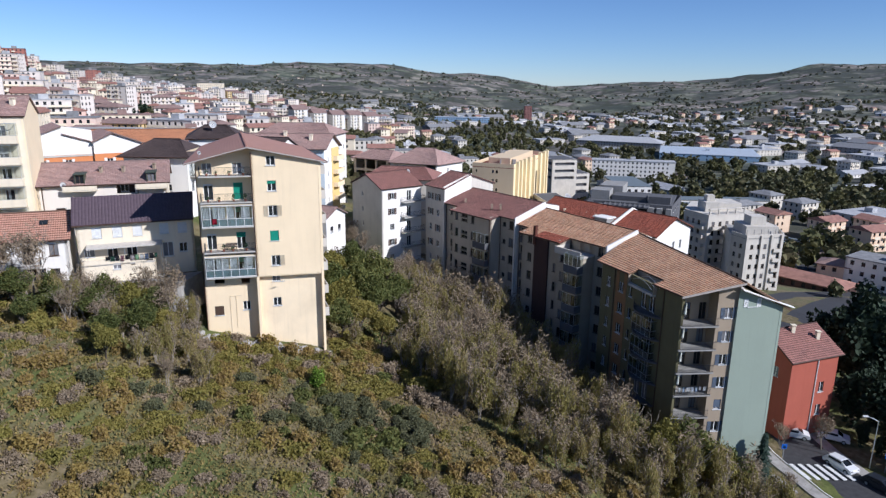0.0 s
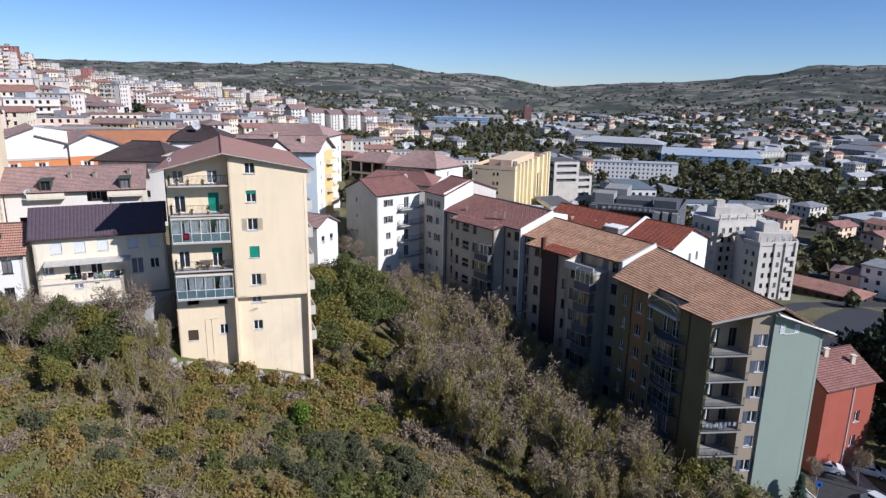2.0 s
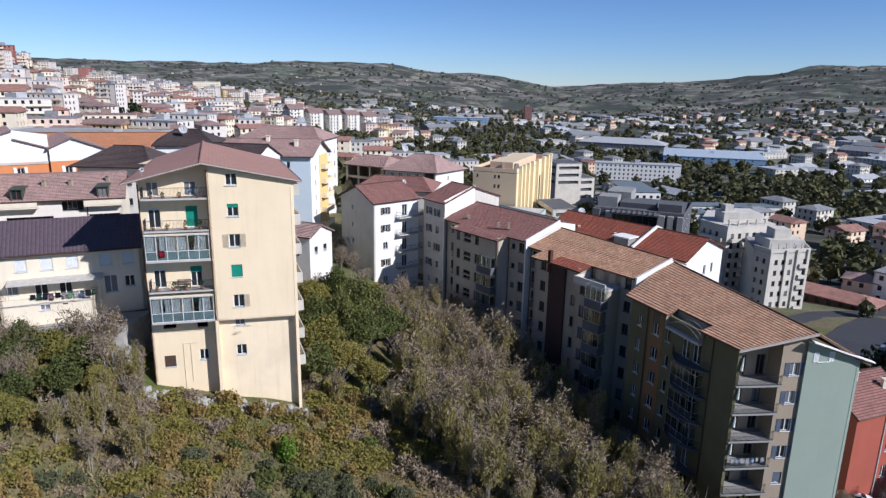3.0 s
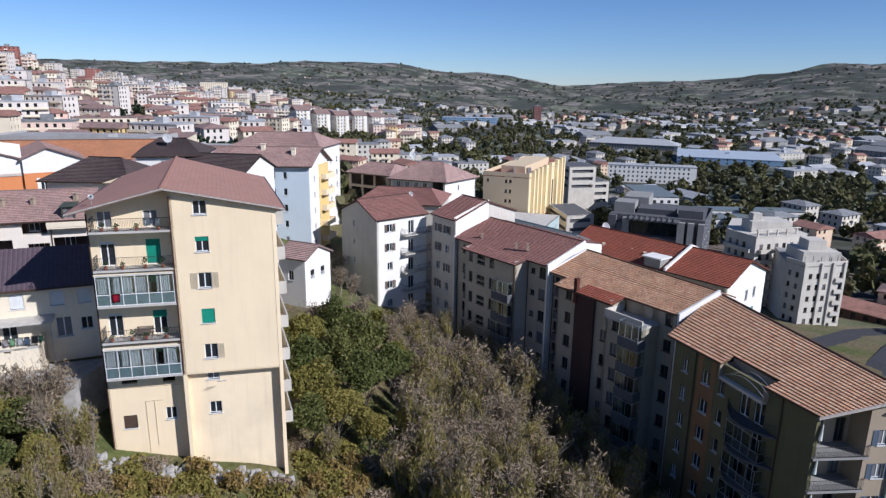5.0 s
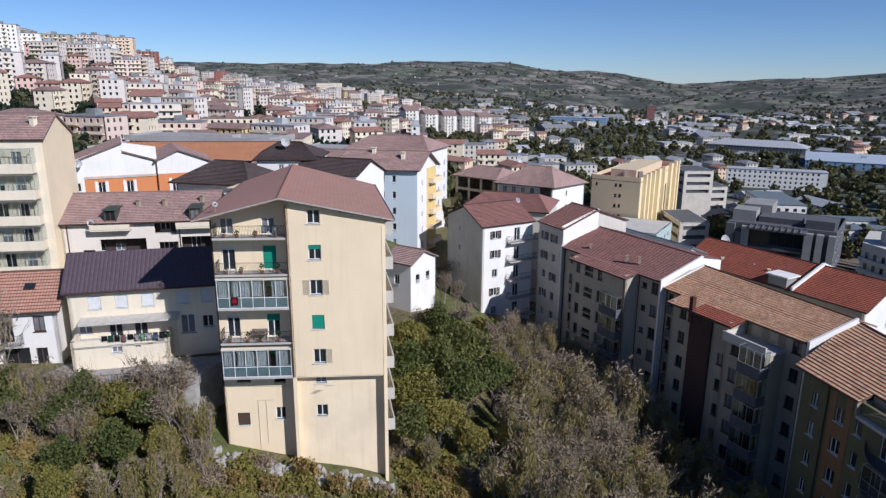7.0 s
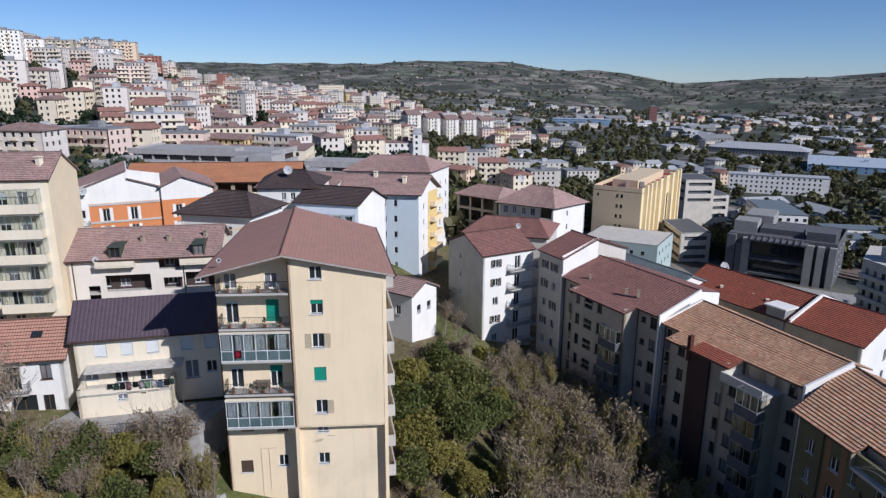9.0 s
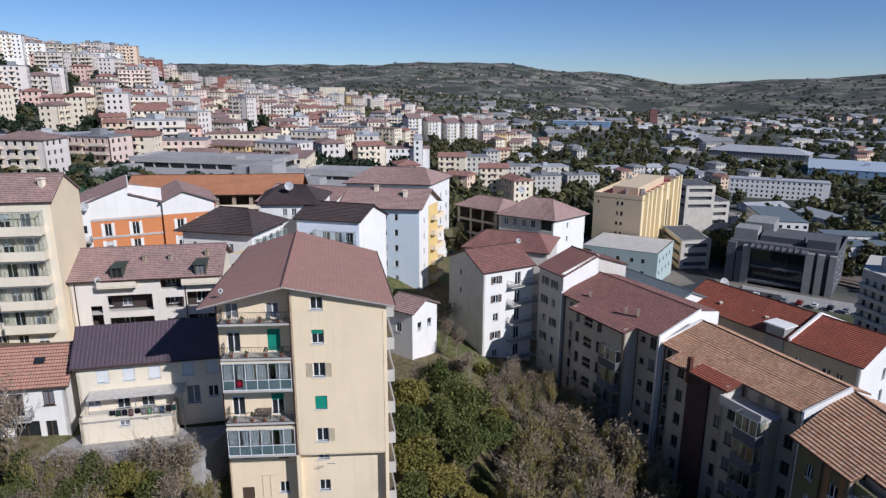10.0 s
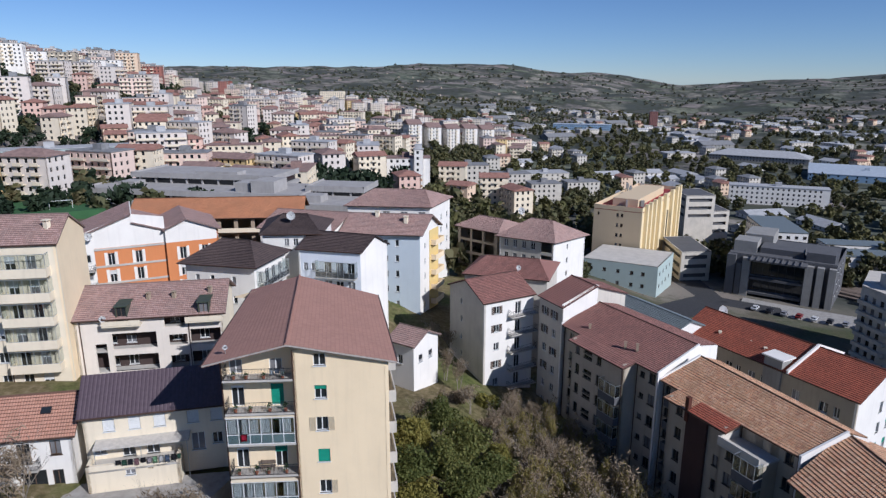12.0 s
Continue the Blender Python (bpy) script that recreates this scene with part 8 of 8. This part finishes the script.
def car(x, y, z, rz, paint, label):
    t = thing("car", (x, y, z), label, "car", "parked cars")
    M = pose(x, y, z, 0, 0, rz)
    prof = [(-2.05, 0.32), (-2.1, 0.75), (-1.95, 0.92), (-1.2, 0.98), (1.15, 0.98), (1.95, 0.82), (2.1, 0.6), (2.05, 0.32)]
    cab = [(-1.85, 0.95), (-1.45, 1.42), (0.35, 1.46), (1.2, 0.97)]
    bm = bmesh.new()
    for pr, hw in ((prof, 0.86), (cab, 0.74)):
        ends = [[bm.verts.new(M @ Vector((a, s * hw * (0.9 if b > 1.2 else 1), b))) for a, b in pr] for s in (-1, 1)]
        for i in range(len(pr)):
            j = (i + 1) % len(pr)
            bm.faces.new((ends[0][i], ends[1][i], ends[1][j], ends[0][j]))
        bm.faces.new(ends[0]), bm.faces.new(ends[1][::-1])
    bmesh.ops.recalc_face_normals(bm, faces=bm.faces[:])
    body = part("body", bm, paint, t)
    for nm, q in (("windscreen", [(0.42, 1.40), (1.14, 1.0)]), ("rear_window", [(-1.78, 1.0), (-1.5, 1.38)])):
        bm = bmesh.new()
        o = 0.02 if nm == "windscreen" else -0.02
        bm.faces.new([bm.verts.new(M @ Vector((a + o, s * 0.62, b + 0.02))) for (a, b), s in ((q[0], -1), (q[1], -1), (q[1], 1), (q[0], 1))])
        bmesh.ops.solidify(bm, geom=bm.faces[:], thickness=0.012)
        part(nm, bm, GLASS, t)
    for s in (-1, 1):
        bm = bmesh.new()
        box(bm, -1.35, 0.5, s * 0.72 - 0.03, s * 0.72 + 0.03, 1.02, 1.34, M)
        part("side_window", bm, GLASS, t)
    for a in (-1.3, 1.3):
        for s in (-1, 1):
            bm = bmesh.new()
            tube(bm, M @ Vector((a, s * 0.66, 0.32)), M @ Vector((a, s * 0.89, 0.32)), 0.32, n=14)
            wheel = part("wheel", bm, plain("tyre_rubber", (0.02, 0.02, 0.02), 0.8), t)
            bm = bmesh.new()
            tube(bm, M @ Vector((a, s * 0.88, 0.32)), M @ Vector((a, s * 0.905, 0.32)), 0.2, n=10)
            part("rim", bm, ALU, wheel)
    for s in (-1, 1):
        bm = bmesh.new()
        box(bm, 1.96, 2.08, s * 0.62 - 0.16, s * 0.62 + 0.16, 0.62, 0.76, M)
        part("headlight", bm, CURTAIN, t)
    return t


def street():
    strip("road", ROAD, -4.2, 4.2, 0.06, ASPHALT, "grey asphalt street running downhill", "road")
    strip("road", [(2, 205), (30, 236), (52, 262), (90, 250), (128, 226), (150, 200)], -7, 7, 0.1, ASPHALT, "wide grey asphalt street below the row", "road")
    strip("road", [(52, 262), (48, 300), (74, 345), (80, 420)], -6, 6, 0.14, ASPHALT, "grey side street beside the ochre block", "road")
    strip("forecourt", [(62, 262), (104, 246)], -9, 9, 0.2, PAVE, "pale paved forecourt with parked cars", "forecourt")
    strip("yard", [(70, 118), (104, 158), (122, 176)], -9, 9, 0.05, ASPHALT, "dark asphalt parking yard below the street", "yard")
    BALLAST = plain("rusty_ballast", (0.20, 0.155, 0.125), 0.95, 0, 0.5, 0.8)
    rails = [(84, 318), (128, 274), (158, 243), (190, 208)]
    strip("railway_bed", rails, -14, 14, 0.3, BALLAST, "brown ballast bed of a railway yard", "railway")
    for k in range(5):
        for g in (-0.72, 0.72):
            strip("rail", rails, -11 + 5 * k + g - 0.06, -11 + 5 * k + g + 0.06, 0.42, IRON, "dark steel rail on brown ballast", "rail")
    for q, k in ((0.1, 1), (0.42, 1), (0.28, 3)):
        a, b = Vector(rails[1]), Vector(rails[2])
        d = (b - a).normalized()
        c = a + (b - a) * q + Vector((d.y, -d.x)) * (-11 + 5 * k)
        z = ground_z(c.x, c.y) + 0.5
        M = pose(c.x, c.y, z, 0, 0, math.degrees(math.atan2(d.y, d.x)))
        t = thing("railway_carriage", (c.x, c.y, z), "pale green and white railway carriage standing in the yard", "railway carriage", "carriages in the yard")
        for nm, h, mt, w in (("bogie", (0.05, 0.9), IRON, 1.2), ("body", (0.9, 2.0), TEAL, 1.42), ("window_band", (2.0, 2.9), GLASS, 1.38), ("upper_body", (2.9, 3.4), WHITE, 1.42), ("roof", (3.4, 3.75), GREYROOF, 1.25)):
            bm = bmesh.new()
            box(bm, -6.5 if nm != "bogie" else -5.5, 6.5 if nm != "bogie" else 5.5, -w, w, *h, M)
            part(nm, bm, mt, t)
    strip("yard", [(30, 165), (62, 135), (80, 112)], -12, 10, 0.12, ASPHALT, "dark asphalt yard behind the row", "yard")
    cols = [(0.7, 0.7, 0.7), (0.03, 0.03, 0.035), (0.3, 0.3, 0.32), (0.25, 0.03, 0.03)]
    for i in range(9):
        x, y = 66 + i * 4.2, 268 - i * 1.65 - 11
        c = cols[i % 4]
        car(x, y, ground_z(x, y) + 0.45, 60, plain("car_paint_%d" % (i % 4), c, 0.3, 0.2, 0.05), "parked car on the pale forecourt")
    for i in range(8):
        x, y = 74 + i * 3.4, 117 + i * 4.0
        car(x, y, ground_z(x, y) + 0.35, 140, plain("car_paint_%d" % (i * 3 % 4), cols[i * 3 % 4], 0.3, 0.2, 0.05), "car parked in the asphalt yard")
    strip("kerb", ROAD[:6], -5.9, -4.2, 0.2, PAVE, "pale concrete pavement with kerb", "pavement")
    strip("kerb", ROAD[:6], 4.2, 6.0, 0.2, PAVE, "pale concrete pavement with kerb", "pavement")
    t = thing("zebra_crossing", (51, 75, ground_z(51, 75)), "white zebra crossing painted on the asphalt", "road marking", kind="structure")
    for i in range(6):
        bm = bmesh.new()
        x0 = 49.0 + i * 1.15
        pts = [(x0, 73.4), (x0 + 0.55, 73.5), (x0 - 0.25, 77.0), (x0 - 0.8, 76.9)]
        slab(bm, [(a, b, ground_z(51, 75) + 0.16) for a, b in pts], 0.08)
        part("stripe", bm, MARK, t)
    strip("edge_line", [(57.5, 62), (53, 72), (51.2, 80), (50.6, 90)], -3.7, -3.55, 0.075, MARK, "white painted edge line", "road marking")
    white, dark = plain("white_car_paint", (0.72, 0.73, 0.74), 0.3, 0.1, 0.05), plain("dark_car_paint", (0.03, 0.035, 0.045), 0.3, 0.2, 0.1)
    gz = lambda x, y: ground_z(x, y) + 0.1
    car(52.6, 84.4, gz(52.6, 84.4), -20, white, "white hatchback parked in tree shade")
    car(55.0, 76.6, gz(55, 76.6), -66, white, "white estate car beside the zebra crossing")
    car(57.6, 72.2, gz(57.6, 72.2), -62, dark, "dark estate car parked at the kerb")
    car(58.2, 84.0, gz(58.2, 84), -30, white, "white car parked under the conifers")
    # street lamp
    x, y = 59.2, 77.0
    z = ground_z(x, y)
    t = thing("street_lamp", (x, y, z), "grey steel street lamp with a curved arm", "street lamp")
    bm = bmesh.new()
    tube(bm, (x, y, z - 0.3), (x, y, z + 7), 0.08, 0.06, 8)
    pr = Vector((x, y, z + 7))
    for i in range(1, 6):
        q = Vector((x - 1.8 * math.sin(i * 0.3), y - 0.3 * i / 5, z + 7 + 0.9 * math.sin(i * 0.31)))
        tube(bm, pr, q, 0.05, n=6)
        pr = q
    part("pole", bm, ALU, t)
    bm = bmesh.new()
    box(bm, pr.x - 0.6, pr.x + 0.05, pr.y - 0.12, pr.y + 0.12, pr.z - 0.08, pr.z + 0.06)
    part("lamp_head", bm, W_WHITE, t)
    for x, y in ((60.6, 76.0), (47.6, 77.5)):
        z = ground_z(x, y)
        t = thing("crossing_sign", (x, y, z), "blue square pedestrian crossing sign on a post", "road sign", "crossing signs")
        bm = bmesh.new()
        tube(bm, (x, y, z - 0.3), (x, y, z + 2.7), 0.035, n=6)
        part("post", bm, ALU, t)
        bm = bmesh.new()
        box(bm, x - 0.35, x + 0.35, y - 0.05, y - 0.03, z + 2.1, z + 2.8)
        part("plate", bm, plain("sign_blue", (0.02, 0.12, 0.5), 0.4), t)
        bm = bmesh.new()
        bm.faces.new([bm.verts.new(q) for q in ((x - 0.25, y - 0.056, z + 2.2), (x + 0.25, y - 0.056, z + 2.2), (x, y - 0.056, z + 2.68))])
        bmesh.ops.solidify(bm, geom=bm.faces[:], thickness=0.004)
        part("triangle", bm, MARK, t)
    # the red house
    t, s = house("red_house", "brick-red rendered house with a dark red tiled roof", "house", (50.2, 83.2), (58.6, 86.6), (55.2, 95.6), (46.8, 92.2), -18, -3.5, -0.8, REDPLASTER, T_MAROON, front=grid([5.9], [-9.4, -13.0], 1.0, 1.6), left=grid([3, 6.5], [-7], 1.0, 1.5), over=0.5)
    downpipe(t, s[0], 5.0, -17, -3.6, 0.08, W_WHITE)
    chimney(56.0, 88.2, -2.4, 0.5, 1.2)
    chimney(52.4, 88.4, -1.4, 0.5, 1.0)
    # low white walls and steps by the corner house
    bm = bmesh.new()
    z = ground_z(45, 72)
    for i in range(7):
        box(bm, 43.6 + i * 0.35, 44.0 + i * 0.35, 70.3, 72.3, z - 1, z + 1.3 - i * 0.19)
    t = thing("steps", (44, 71, z), "pale concrete steps beside the corner house", "steps")
    part("flight", bm, PAVE, t)


def terrace():
    bm = bmesh.new()
    prism(bm, [(-62, 61.5), (-47, 67.5), (-31.2, 74.0), (-30.6, 79.5), (-44.5, 74.4), (-62, 67.2)], 1.5, 9.22)
    tagged(part("terrace", bm, PAVE, None), "pale paved terrace on a retaining wall", "terrace", kind="structure")
    t = thing("garden_fence", (-40, 69, 9.2), "low iron fence along the terrace edge", "fence")
    rail(t, [Vector((-60, 62.5, 9.2)), Vector((-47, 67.7, 9.2)), Vector((-31.6, 74.1, 9.2))], 0.9, None, 0.25)
    # rubble foot of the yellow house
    r = random.Random(8)
    t = thing("rubble", (-22, 73, 1), "pale broken rubble at the house foot", "rubble", kind="stuff")
    bm = bmesh.new()
    for i in range(150):
        f = r.random()
        x, y = -28.5 + 15 * f + r.uniform(-0.6, 0.6), 71.8 + 3.6 * f + r.uniform(-1.6, 0.2)
        z = max(ground_z(x, y), -0.4)
        s = r.uniform(0.15, 0.5)
        ve = bmesh.ops.create_icosphere(bm, subdivisions=1, radius=s, matrix=pose(x, y, z + 0.1, r.uniform(0, 360), r.uniform(0, 360), 0))["verts"]
        for v in ve:
            v.co += Vector((r.uniform(-1, 1), r.uniform(-1, 1), r.uniform(-1, 1))) * s * 0.25
    part("stones", bm, PAVE, t)


street()
terrace()
